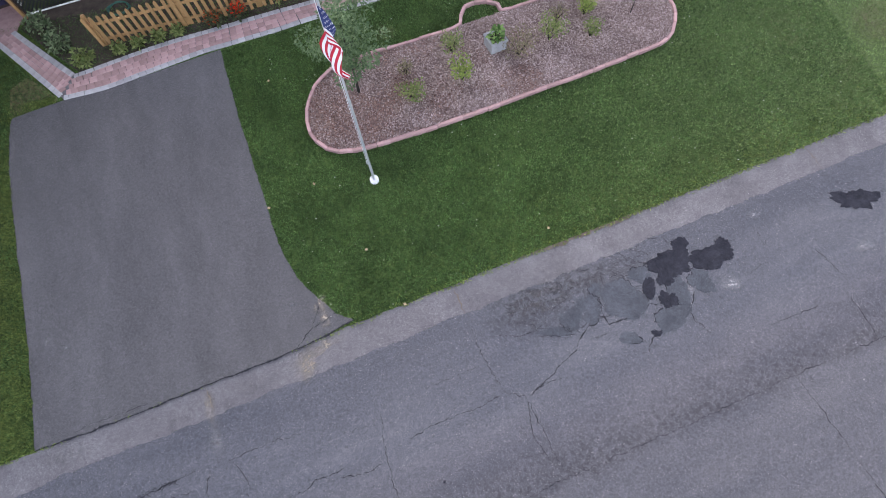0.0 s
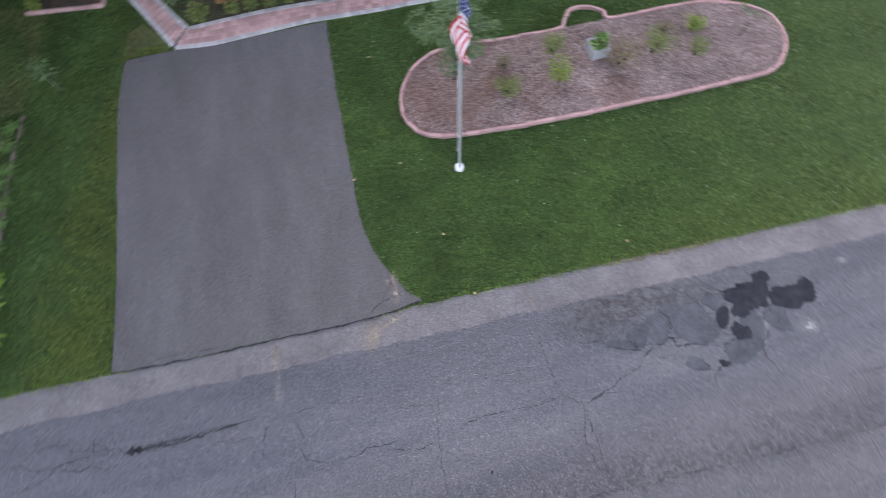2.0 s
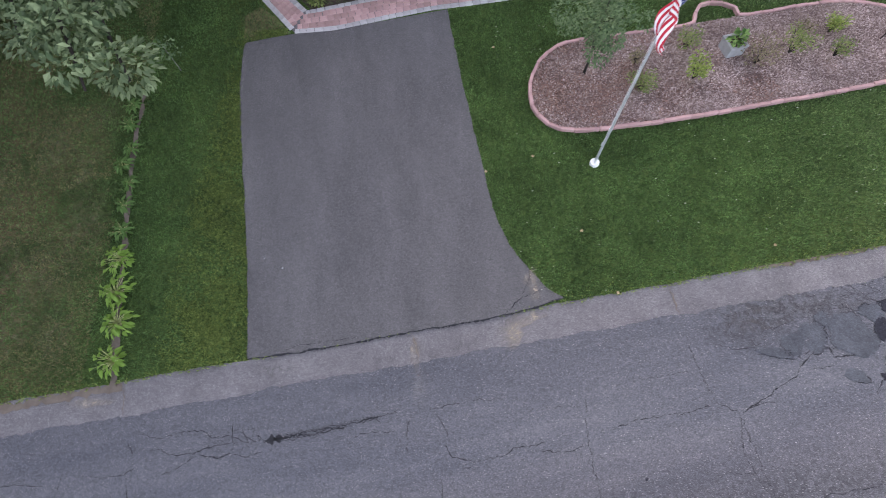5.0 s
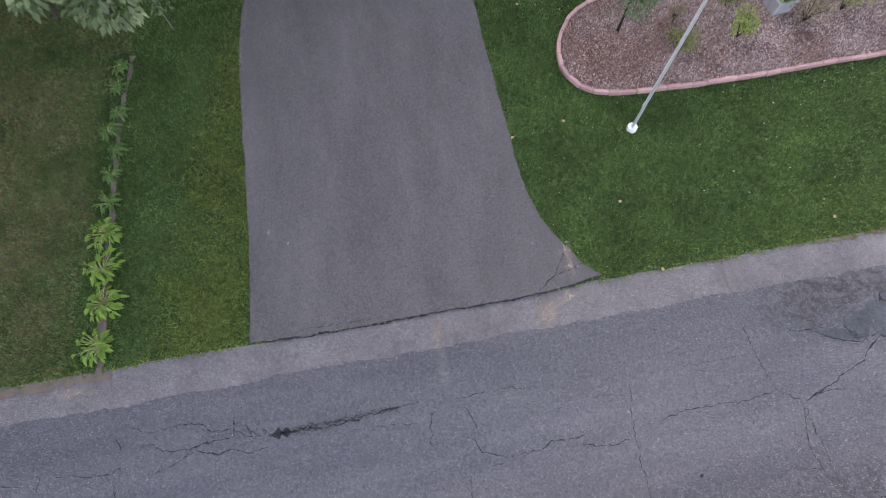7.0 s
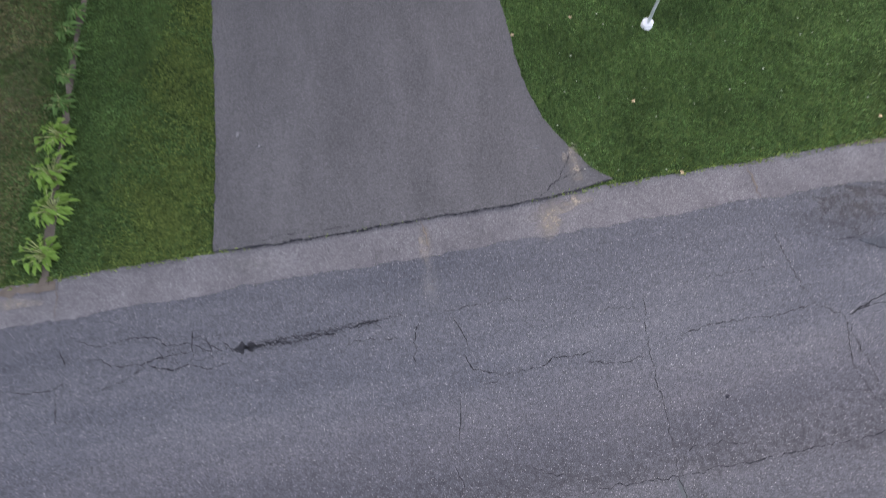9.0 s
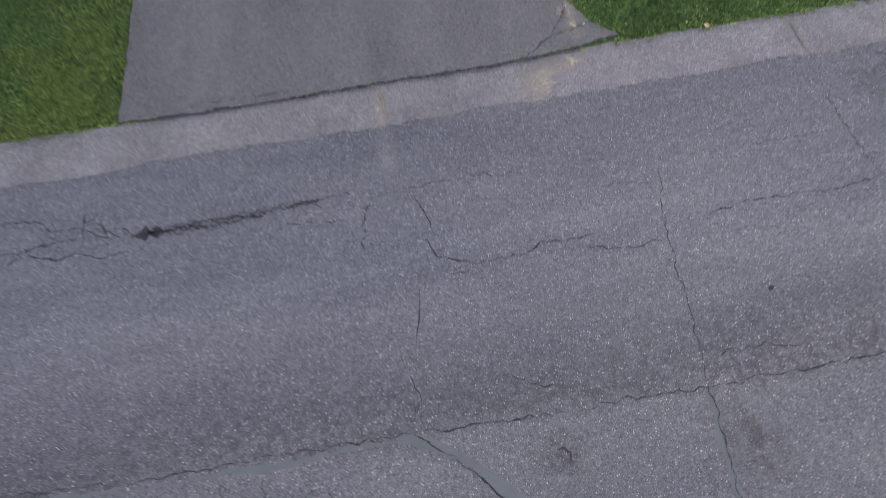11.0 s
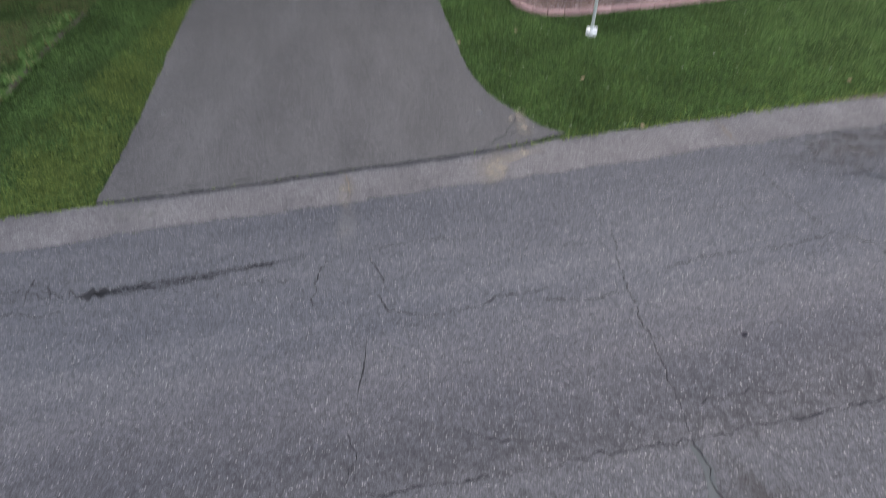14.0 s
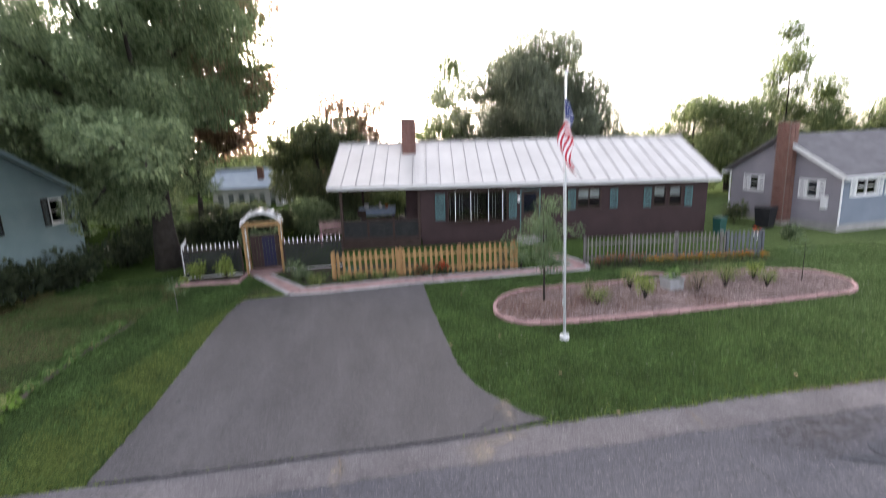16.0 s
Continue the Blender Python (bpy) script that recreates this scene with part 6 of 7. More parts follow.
door = part("front_door", boxes((0.85, 0.04, 0.31, 1.65, 0.09, 2.2), (0.95, 0.03, 0.4, 1.55, 0.039, 1.1)), M["dark_wood"], house, "dark front door behind a storm frame")
part("door_frame", boxes((0.8, -0.04, 0.3, 0.85, 0.14, 2.25), (1.65, -0.04, 0.3, 1.7, 0.14, 2.25), (0.85, -0.04, 2.2, 1.65, 0.14, 2.25)), M["teal"], house)
part("door_light", boxes((0.97, 0.026, 1.2, 1.53, 0.034, 2.05)), M["blue_glass"], door)
part("door_step", boxes((0.65, -0.6, -0.35, 1.85, -0.05, 0.16), bevel=0.01), M["concrete"], house)
part("wall_lamp", boxes((0.68, -0.14, 1.7, 0.78, -0.03, 1.95), bevel=0.015), M["white"], house, "small white wall lamp")
add_window(house, I4, 3.33, 1.35, 4.4, 2.2, 2, True, "dark_wood", "glass", curtain=True)
add_window(house, I4, 6.72, 1.35, 7.32, 2.2, 1, True, "dark_wood", "glass", curtain=True)
add_window(house, I4, 7.42, 1.35, 8.02, 2.2, 1, True, "dark_wood", "glass", curtain=True)
# chimney with bricks laid in courses
chim = part("chimney", boxes((-4.44, 2.3, 3.2, -3.84, 2.92, 5.45)), M["mortar"], house, "square red brick chimney")
part("chimney_cap", boxes((-4.5, 2.24, 5.45, -3.78, 2.98, 5.53), bevel=0.01), M["concrete"], chim)
bk = brick_mesh("brick", 0.2, 0.05, 0.07, M["brick"], 0.005)
for i in range(26):
    z = 3.45 + i * 0.077
    for j in range(3):
        for axis in (0, 1):
            ob = new("brick", bk)
            ob.parent = chim
            off = -0.205 + j * 0.205 + (0.03 if i % 2 else -0.03)
            ob.matrix_basis = pose(-4.14 + off, 2.285, z) if axis == 0 else pose(-3.825, 2.61 + off, z, 0, 0, 90)
# porch under the roof's west end
part("deck", boxes((-7.15, -0.05, 0.1, HX0 - 0.03, HD, 0.2)), M["dark_wood"], house, "dark porch deck")
part("deck_skirt", boxes((-7.15, -0.04, -0.35, HX0 - 0.03, 0.0, 0.1)), M["dark_wood"], house)
part("wall_recess", boxes((-4.28, 0.9, 0.2, HX0 - 0.002, 1.06, EZ - 0.002)), M["brown"], house)
for x in (-7.08, -3.67):
    for y in (0.0, HD - 0.1):
        part("porch_post", boxes((x - 0.06, y - 0.06, 0.2, x + 0.06, y + 0.06, EZ), bevel=0.008), M["dark_wood"], house)
for x in (-5.95, -4.82):
    part("rail_post", boxes((x - 0.045, -0.045, 0.2, x + 0.045, 0.045, 1.12), bevel=0.008), M["dark_wood"], house)
for a, b in ((-7.02, -5.995), (-5.905, -4.865), (-4.775, -3.73)):
    rail = part("railing", boxes((a, -0.03, 1.0, b, 0.03, 1.07)), M["dark_wood"], house)
    part("bottom_rail", boxes((a, -0.025, 0.22, b, 0.025, 0.28)), M["dark_wood"], rail)
    bm = bmesh.new()
    n = int((b - a) / 0.055)
    for k in range(n):
        for tilt in (0.5, -0.5):
            x = a + 0.03 + (b - a - 0.06) * (k + 0.5) / n
            box(bm, -0.011, -0.004, -0.37, 0.011, 0.004, 0.37, m=Matrix.Translation((min(max(x, a + 0.2), b - 0.2), 0.006 if tilt > 0 else -0.006, 0.64)) @ Matrix.Rotation(tilt, 4, 'Y'))
    part("railing_lattice", bm, M["black"], rail, "black lattice panel")
    # solid sheet added behind the lattice, only to keep its gaps dark
    part("railing_panel", boxes((a + 0.001, 0.012, 0.281, b - 0.001, 0.02, 0.999)), M["black"], rail, "solid black backing added behind the lattice")
part("porch_beam", boxes((-7.18, -0.08, EZ - 0.16, HX0, 0.08, EZ - 0.002)), M["dark_wood"], house)

# things on the porch
table = thing("patio_table", pose(-6.15, 16.4, 0.500), "patio table with a pale blue cloth on the porch", "table")
part("tabletop", boxes((-0.96, -0.45, 0.86, 0.96, 0.45, 0.9), bevel=0.01), M["dark_wood"], table)
for x in (-0.88, 0.88):
    for y in (-0.38, 0.38):
        part("leg", boxes((x - 0.03, y - 0.03, 0, x + 0.03, y + 0.03, 0.86)), M["dark_wood"], table)
bm = boxes((-1.0, -0.49, 0.902, 1.0, 0.49, 0.912), (-1.0, -0.5, 0.55, 1.0, -0.49, 0.912), (-1.01, -0.49, 0.55, -1.0, 0.49, 0.912), (1.0, -0.49, 0.55, 1.01, 0.49, 0.912))
solid("tablecloth", bm, M["blue_cloth"], "pale blue tablecloth hanging over the table", "tablecloth", m=pose(-6.15, 16.4, 0.500))


def patio_chair(x, y, turn, mat):
    ch = thing("patio_chair", pose(x, y, 0.5, 0, 0, turn), "dark patio chair on the porch", "chair", "chairs on the porch")
    part("seat", boxes((-0.25, -0.25, 0.42, 0.25, 0.25, 0.47), bevel=0.01), M[mat], ch)
    part("backrest", boxes((-0.25, 0.22, 0.5, 0.25, 0.26, 0.98), bevel=0.01), M[mat], ch)
    for a in (-0.22, 0.22):
        for b in (-0.22, 0.22):
            part("leg", boxes((a - 0.02, b - 0.02, 0, a + 0.02, b + 0.02, 0.42)), M["black"], ch)


patio_chair(-6.75, 15.2, 160, "dark_wood")
patio_chair(-4.7, 15.6, -110, "bin_black")
box_ob = thing("storage_crate", pose(-6.73, 11.3, 0.500, 0, 0, 8), "stacked pale storage crate on the porch", "crate")
part("crate_body", boxes((-0.22, -0.2, 0, 0.22, 0.2, 0.75), bevel=0.02), M["brown"], box_ob)
part("lid", boxes((-0.25, -0.23, 0.751, 0.25, 0.23, 0.82), bevel=0.01), M["white"], box_ob, "white lid")

# clutter on the table and the deck
pot_a = thing("flower_pot", pose(-5.60, 16.15, 1.413), "orange clay pot on the blue tablecloth", "flower pot", "pots on the porch")
bm = bmesh.new()
tube(bm, [(0, 0, 0), (0, 0, 0.14), (0, 0, 0.141), (0, 0, 0.18)], [0.07, 0.095, 0.11, 0.11], 14)
part("pot", bm, M["flower_rust"], pot_a, "orange clay pot")
v, f = leaf_cloud(random.Random(61), [((0, 0, 0.26), 0.12)], 90, 0.07)
ob = new("plant", raw("plant", v, f, M["leaf_shrub"]))
ob.parent = pot_a
jug = thing("water_jug", pose(-5.95, 16.15, 1.413), "white plastic jug on the blue tablecloth", "jug")
bm = bmesh.new()
tube(bm, [(0, 0, 0), (0, 0, 0.2), (0, 0, 0.27), (0, 0, 0.31)], [0.085, 0.085, 0.04, 0.03], 14)
part("body", bm, M["white"], jug, smooth=True)
bm = bmesh.new()
tube(bm, [(0.08, 0, 0.06), (0.14, 0, 0.1), (0.14, 0, 0.18), (0.06, 0, 0.23)], 0.012, 6)
part("handle", bm, M["white"], jug, smooth=True)
bucket = thing("bucket", pose(-6.70, 16.10, 1.413), "pale grey bucket on the blue tablecloth", "bucket")
bm = bmesh.new()
tube(bm, [(0, 0, 0), (0, 0, 0.24), (0, 0, 0.25)], [0.11, 0.14, 0.15], 16)
part("body", bm, M["steel"], bucket, smooth=True)
bm = bmesh.new()
tube(bm, [(-0.15, 0, 0.23), (-0.1, 0, 0.36), (0.1, 0, 0.36), (0.15, 0, 0.23)], 0.006, 5)
part("handle", bm, M["black"], bucket, smooth=True)
for x in (-6.25, -5.5, -4.95):
    stool = thing("garden_stake", pose(x, 10.62, 0.5, 0, 0, 10 * x), "pale wooden stake leaning on the porch lattice", "stake", "stakes on the porch")
    part("shaft", boxes((-0.015, -0.01, 0.0, 0.015, 0.01, 1.15 - 0.1 * (x + 6)), bevel=0.003), M["white"], stool)
bench = thing("garden_bench", pose(-8.0, 12.6, 0.3, 0, 0, 8), "weathered pinkish wooden bench behind the lattice fence", "bench")
part("seat", boxes((-0.6, -0.2, 0.42, 0.6, 0.2, 0.47), bevel=0.008), M["paver_red"], bench)
for z in (0.62, 0.78, 0.94):
    part("back_slat", boxes((-0.6, 0.17, z - 0.06, 0.6, 0.2, z + 0.06), bevel=0.006), M["paver_red"], bench)
for x in (-0.52, 0.52):
    part("back_post", boxes((x - 0.035, 0.201, -0.3, x + 0.035, 0.26, 1.02)), M["paver_red"], bench)
    part("leg", boxes((x - 0.035, -0.19, -0.3, x + 0.035, -0.12, 0.419)), M["paver_red"], bench)

# -------- the grey neighbour to the east
AX = math.degrees(math.atan2(0.2, 0.98))
nb = thing("house", pose(15.15, 10.35, 0.25, 0, 0, AX), "grey single-storey house with white trim and brick chimney", "house")
NW, NL, NE, NR = 6.2, 13.0, 2.4, 4.05
# front wall along local +x, gable wall along local +y at x = 0
nf_open = [(0.75, 1.35, 2.0, 2.15), (2.75, 1.35, 3.9, 2.15), (6.0, 1.2, 7.2, 2.15)]
nw = part("wall_front", sided_wall(0, NL, 0.1, NE, 0.16, nf_open), M["slate"], nb, "blue-grey clapboard wall")
clapboards(nw, I4, 0, NL, 0.1, NE, nf_open, "slate")
part("wall_back", turn_bm(sided_wall(0, NL, 0.1, NE, 0.16, []), Matrix.Translation((NL, NW, 0)) @ Matrix.Rotation(math.pi, 4, 'Z')), M["slate"], nb)
mg = Matrix.Translation((0, NW, 0)) @ Matrix.Rotation(-math.pi / 2, 4, 'Z')
g_open = [(1.2, 1.3, 1.85, 2.1), (4.5, 1.2, 5.15, 2.05)]
nw = part("wall_gable", turn_bm(sided_wall(0.17, NW - 0.17, 0.1, NE, 0.16, g_open), mg), M["mauve"], nb, "grey-mauve clapboard gable wall")
clapboards(nw, mg, 0.0, NW, 0.1, NE, g_open, "mauve")
part("wall_far", turn_bm(sided_wall(0, NW, 0.1, NE, 0.16, []), Matrix.Translation((NL, 0, 0)) @ Matrix.Rotation(math.pi / 2, 4, 'Z')), M["mauve"], nb)
part("foundation", boxes((0.03, 0.03, -0.4, NL - 0.03, NW - 0.03, 0.1)), M["concrete"], nb, "concrete foundation")
for x in (0.0, NL - 0.12):
    bm = bmesh.new()
    a = [bm.verts.new((x, y, z)) for y, z in ((0, NE), (NW, NE), (NW / 2, NR))]
    b = [bm.verts.new((x + 0.12, y, z)) for y, z in ((0, NE), (NW, NE), (NW / 2, NR))]
    bm.faces.new(a)
    bm.faces.new(b[::-1])
    for i in range(3):
        bm.faces.new((a[i], b[i], b[(i + 1) % 3], a[(i + 1) % 3]))
    bmesh.ops.recalc_face_normals(bm, faces=bm.faces)
    part("gable", bm, M["mauve"], nb)
nrun, nrise = NW / 2 + 0.35, (NR - NE) * (NW / 2 + 0.35) / (NW / 2)
nsl, nln = math.atan2(nrise, nrun), math.hypot(nrun, nrise)
for side in (1, -1):
    m = (Matrix.Translation((0, -0.35, NE - 0.17)) @ Matrix.Rotation(nsl, 4, 'X')) if side == 1 else (Matrix.Translation((NL, NW + 0.35, NE - 0.17)) @ Matrix.Rotation(math.pi, 4, 'Z') @ Matrix.Rotation(nsl, 4, 'X'))
    roof = part("roof", turn_bm(boxes((-0.3, 0, 0.04, NL + 0.3, nln + 0.02, 0.12)), m), M["shingle"], nb, "grey shingle roof")
    part("rake_trim", turn_bm(boxes((-0.33, 0, -0.1, -0.302, nln, 0.1)), m), M["white"], roof, "white rake board")
    part("gutter", turn_bm(boxes((-0.3, -0.1, -0.08, NL + 0.3, -0.004, 0.08)), m), M["white"], roof, "white gutter")
for o in nf_open:
    add_window(nb, I4, *o, 2, True, "white", "glass", 0.07)
    add_shutter(nb, I4, o[0] - 0.3, o[1] - 0.02, o[0] - 0.02, o[3] + 0.02, "white")
    add_shutter(nb, I4, o[2] + 0.02, o[1] - 0.02, o[2] + 0.3, o[3] + 0.02, "white")
for o in g_open:
    add_window(nb, mg, *o, 1, True, "white", "glass", 0.07)
    add_shutter(nb, mg, o[0] - 0.34, o[1] - 0.02, o[0] - 0.02, o[3] + 0.02, "white")
    add_shutter(nb, mg, o[2] + 0.02, o[1] - 0.02, o[2] + 0.34, o[3] + 0.02, "white")
nch = part("chimney", boxes((-0.5, 2.35, -0.4, -0.03, 3.05, 4.75)), M["mortar"], nb, "tall red brick chimney on the gable")
nbk = brick_mesh("brick", 0.22, 0.05, 0.07, M["brick"], 0.005)
for i in range(60):
    z = 0.0 + i * 0.079
    for j in range(3):
        ob = new("brick", nbk)
        ob.parent = nch
        ob.matrix_basis = pose(-0.515, 2.47 + j * 0.23 + (0.03 if i % 2 else -0.03), z, 0, 0, 90)
    for j in range(2):
        ob = new("brick", nbk)
        ob.parent = nch
        ob.matrix_basis = pose(-0.385 + j * 0.235, 2.335, z)
for x, y in ((-0.06, -0.08), (-0.06, 3.2), (-0.06, NW + 0.05)):
    bm = bmesh.new()
    tube(bm, [(x, y, 0.1), (x, y, NE - 0.1)], 0.04, 8)
    part("downpipe", bm, M["white"], nb, "white downpipe")
part("meter_box", boxes((-0.14, 0.5, 0.75, -0.03, 0.8, 1.35), bevel=0.01), M["white"], nb, "pale electricity meter box")
part("gable_vent", boxes((-0.06, 2.0 + 1.3, 3.45, -0.01, 2.0 + 1.6, 3.8)), M["shingle"], nb)


def wheelie_bin(x, y, turn, mat, label, w=0.3, h=0.95):
    b = thing("wheelie_bin", pose(x, y, 0, 0, 0, turn), label, "bin", "bins")
    bm = bmesh.new()
    lo = [bm.verts.new((sx * w * 0.8, sy * w * 0.8, 0.06)) for sx, sy in ((-1, -1), (1, -1), (1, 1), (-1, 1))]
    hi = [bm.verts.new((sx * w, sy * w, h)) for sx, sy in ((-1, -1), (1, -1), (1, 1), (-1, 1))]
    bm.faces.new(lo[::-1])
    bm.faces.new(hi)
    for i in range(4):
        bm.faces.new((lo[i], lo[(i + 1) % 4], hi[(i + 1) % 4], hi[i]))
    part("body", bm, M[mat], b)
    part("lid", boxes((-w - 0.02, -w - 0.04, h + 0.001, w + 0.02, w + 0.02, h + 0.07), bevel=0.02), M[mat], b)
    for sx in (-1, 1):
        bm = bmesh.new()
        tube(bm, [(sx * (w * 0.8) - 0.02, w * 0.8 + 0.03, 0.1), (sx * (w * 0.8) + 0.02, w * 0.8 + 0.03, 0.1)], 0.1, 12)
        part("wheel", bm, M["black"], b)


wheelie_bin(9.62, 10.1, 20, "bin_green", "dark green wheelie bin beside the brown house", 0.2, 0.95)
wheelie_bin(13.1, 12.2, 30, "bin_black", "large black bin in the yard between the houses", 0.36, 0.98)
pot = thing("flower_pot", pose(11.2, 9.9, 0) @ Matrix.Scale(0.8, 4), "small white pot with red flowers in the yard", "flower pot")
bm = bmesh.new()
tube(bm, [(0, 0, 0), (0, 0, 0.35)], [0.13, 0.18], 14)
part("pot", bm, M["white"], pot)
v, f = leaf_cloud(random.Random(5), [((0, 0, 0.5), 0.2)], 90, 0.08)
ob = new("blossoms", raw("blossoms", v, f, M["flower_red"]))
ob.parent = pot

# red shed behind, between the houses
shed = thing("shed", pose(13.6, 24.0, 0, 0, 0, 10), "barn-red shed with a white roof, far behind", "shed")
part("wall", sided_wall(-2.2, 2.2, 0.0, 1.9, 2.6, []), M["red_paint"], shed)
bm = bmesh.new()
box(bm, -2.5, -0.35, 1.9, 2.5, 1.45, 1.98, m=Matrix.Translation((0, -0.1, 0.0)) @ Matrix.Rotation(0.38, 4, 'X') @ Matrix.Translation((0, 0.5, -0.0)))
box(bm, -2.5, -0.1, 2.55, 2.5, 2.9, 2.62)
part("roof", bm, M["white"], shed)

# -------- the pale green house to the west: its gable wall faces the lawn
wn_h = thing("house", pose(-18.4, 2.8, 0, 0, 0, 90), "pale green house with black shutters behind shrubs", "house")
WL, WE, WR, WD = 7.7, 3.45, 5.3, 9.0
w_open = [(2.6, 2.3, 3.4, 3.3), (6.05, 2.3, 6.8, 3.3)]
ww = part("wall_gable", sided_wall(0, WL, 0.0, WE, 0.16, w_open), M["mint"], wn_h)
clapboards(ww, I4, 0, WL, 0.0, WE, w_open, "mint")
part("wall_front", turn_bm(sided_wall(0, WD, 0.0, WE, 0.16, []), Matrix.Translation((0, WD, 0)) @ Matrix.Rotation(-math.pi / 2, 4, 'Z')), M["mint"], wn_h)
part("wall_back", turn_bm(sided_wall(0, WD, 0.0, WE, 0.16, []), Matrix.Translation((WL, 0, 0)) @ Matrix.Rotation(math.pi / 2, 4, 'Z')), M["mint"], wn_h)
bm = bmesh.new()
a = [bm.verts.new(c) for c in ((0, 0, WE), (WL, 0, WE), (WL / 2, 0, WR))]
b = [bm.verts.new(c) for c in ((0, 0.12, WE), (WL, 0.12, WE), (WL / 2, 0.12, WR))]
bm.faces.new(a)
bm.faces.new(b[::-1])
for i in range(3):
    bm.faces.new((a[i], b[i], b[(i + 1) % 3], a[(i + 1) % 3]))
bmesh.ops.recalc_face_normals(bm, faces=bm.faces)
part("gable", bm, M["mint"], wn_h)
part("wall_rear", turn_bm(sided_wall(0.17, WL - 0.17, 0.0, WE, 0.16, []), Matrix.Translation((WL, WD, 0)) @ Matrix.Rotation(math.pi, 4, 'Z')), M["mint"], wn_h)
bm = bmesh.new()
a = [bm.verts.new(c) for c in ((0, WD - 0.12, WE), (WL, WD - 0.12, WE), (WL / 2, WD - 0.12, WR))]
b = [bm.verts.new(c) for c in ((0, WD, WE), (WL, WD, WE), (WL / 2, WD, WR))]
bm.faces.new(a)
bm.faces.new(b[::-1])
for i in range(3):
    bm.faces.new((a[i], b[i], b[(i + 1) % 3], a[(i + 1) % 3]))
bmesh.ops.recalc_face_normals(bm, faces=bm.faces)
part("gable", bm, M["mint"], wn_h)
wsl, wln = math.atan2(WR - WE, WL / 2), math.hypot(WR - WE, WL / 2) + 0.3
for side in (1, -1):
    m = Matrix.Translation((WL / 2, 0, WR + 0.05)) @ Matrix.Rotation(wsl * side, 4, 'Y')
    x0, x1 = (0, wln) if side == 1 else (-wln, 0)
    roof = part("roof", turn_bm(boxes((x0, -0.25, -0.04, x1, WD, 0.05)), m), M["shingle"], wn_h)
    part("rake_trim", turn_bm(boxes((x0, -0.28, -0.14, x1, -0.252, 0.06)), m), M["mint"], roof)
for o in w_open:
    add_window(wn_h, I4, *o, 1, True, "white", "glass", 0.07)
    add_shutter(wn_h, I4, o[0] - 0.36, o[1] - 0.04, o[0] - 0.02, o[3] + 0.04, "black")
    add_shutter(wn_h, I4, o[2] + 0.02, o[1] - 0.04, o[2] + 0.36, o[3] + 0.04, "black")

# -------- the white house far behind
fh = thing("house", pose(-22.5, 33.0, -1.3, 0, 0, 4), "white house with red chimney far behind the trees", "house")
f_open = [(0.35 + k * 0.9, 0.9, 1.0 + k * 0.9, 2.55) for k in range(6)]
part("wall_front", sided_wall(0, 6.0, 0, 2.9, 0.16, f_open), M["white"], fh)
part("wall_side", turn_bm(sided_wall(0, 6.0, 0, 2.9, 0.16, []), Matrix.Translation((6.0, 0, 0)) @ Matrix.Rotation(math.pi / 2, 4, 'Z')), M["white"], fh)
for o in f_open:
    add_window(fh, I4, *o, 1, True, "white", "glass", 0.09)
part("roof", turn_bm(boxes((-0.4, 0, 0, 6.4, 4.2, 0.1)), Matrix.Translation((0, -0.4, 2.9)) @ Matrix.Rotation(0.4, 4, 'X')), M["pale_roof"], fh, "pale blue-grey roof")
part("roof", turn_bm(boxes((-0.4, 0, 0, 6.4, 4.2, 0.1)), Matrix.Translation((6.0, 6.6, 2.9)) @ Matrix.Rotation(math.pi, 4, 'Z') @ Matrix.Rotation(0.4, 4, 'X')), M["pale_roof"], fh, "pale blue-grey roof")
part("wall_side", turn_bm(sided_wall(0.0, 6.0, 0, 2.9, 0.16, []), Matrix.Translation((0.0, 6.2, 0)) @ Matrix.Rotation(-math.pi / 2, 4, 'Z')), M["white"], fh)
part("wall_back", boxes((0.0, 6.0, 0, 6.0, 6.16, 2.9)), M["white"], fh)
part("chimney", boxes((3.8, 1.0, 2.9, 4.3, 1.5, 4.7)), M["brick"], fh, "red brick chimney")


# ---------------------------------------------------------------- trees and hedges
make_tree("shade_tree", -14.6, 10.0, 16.5, 0.46, 4.2, 4.6, 165000, 0.105, "leaf_big", "bark", 601, "huge leafy maple with a dark trunk beside the garden", limbs=18, clumps=110, reach_to=((-8.95, -0.6, 4.55), (-9.3, -1.1, 4.95), (-10.5, -0.2, 5.0), (-9.3, 0.6, 5.2), (-11.6, 1.2, 5.3), (-13.3, 2.2, 6.2), (-10.2, 2.6, 6.6), (-12.4, 2.8, 7.6), (-14.6, 3.0, 8.4), (-11.6, 4.0, 9.0), (-15.4, 4.4, 7.4), (-13.4, 3.8, 10.5), (-13.0, 6.2, 2.7), (-15.6, 6.4, 2.5), (-12.0, 8.6, 3.2), (-14.3, 7.2, 2.5)))
make_tree("shade_tree", -17.0, 18.5, 17.5, 0.15, 5.0, 4.6, 66000, 0.18, "leaf_russet", "bark", 602, "tall tree with russet evening-lit leaves", limbs=12, clumps=60, lean=(2.3, 0))
make_tree("shade_tree", -24.5, 15.5, 13.0, 0.38, 3.0, 5.0, 34000, 0.2, "leaf_big", "bark_grey", 604, "leafy tree with forked grey trunk behind the green house", limbs=12, clumps=80)
make_tree("shade_tree", -29.0, 6.0, 13.0, 0.35, 3.0, 5.5, 14000, 0.26, "leaf_dark", "bark", 605, "dark leafy tree behind the green house", limbs=10, clumps=36)
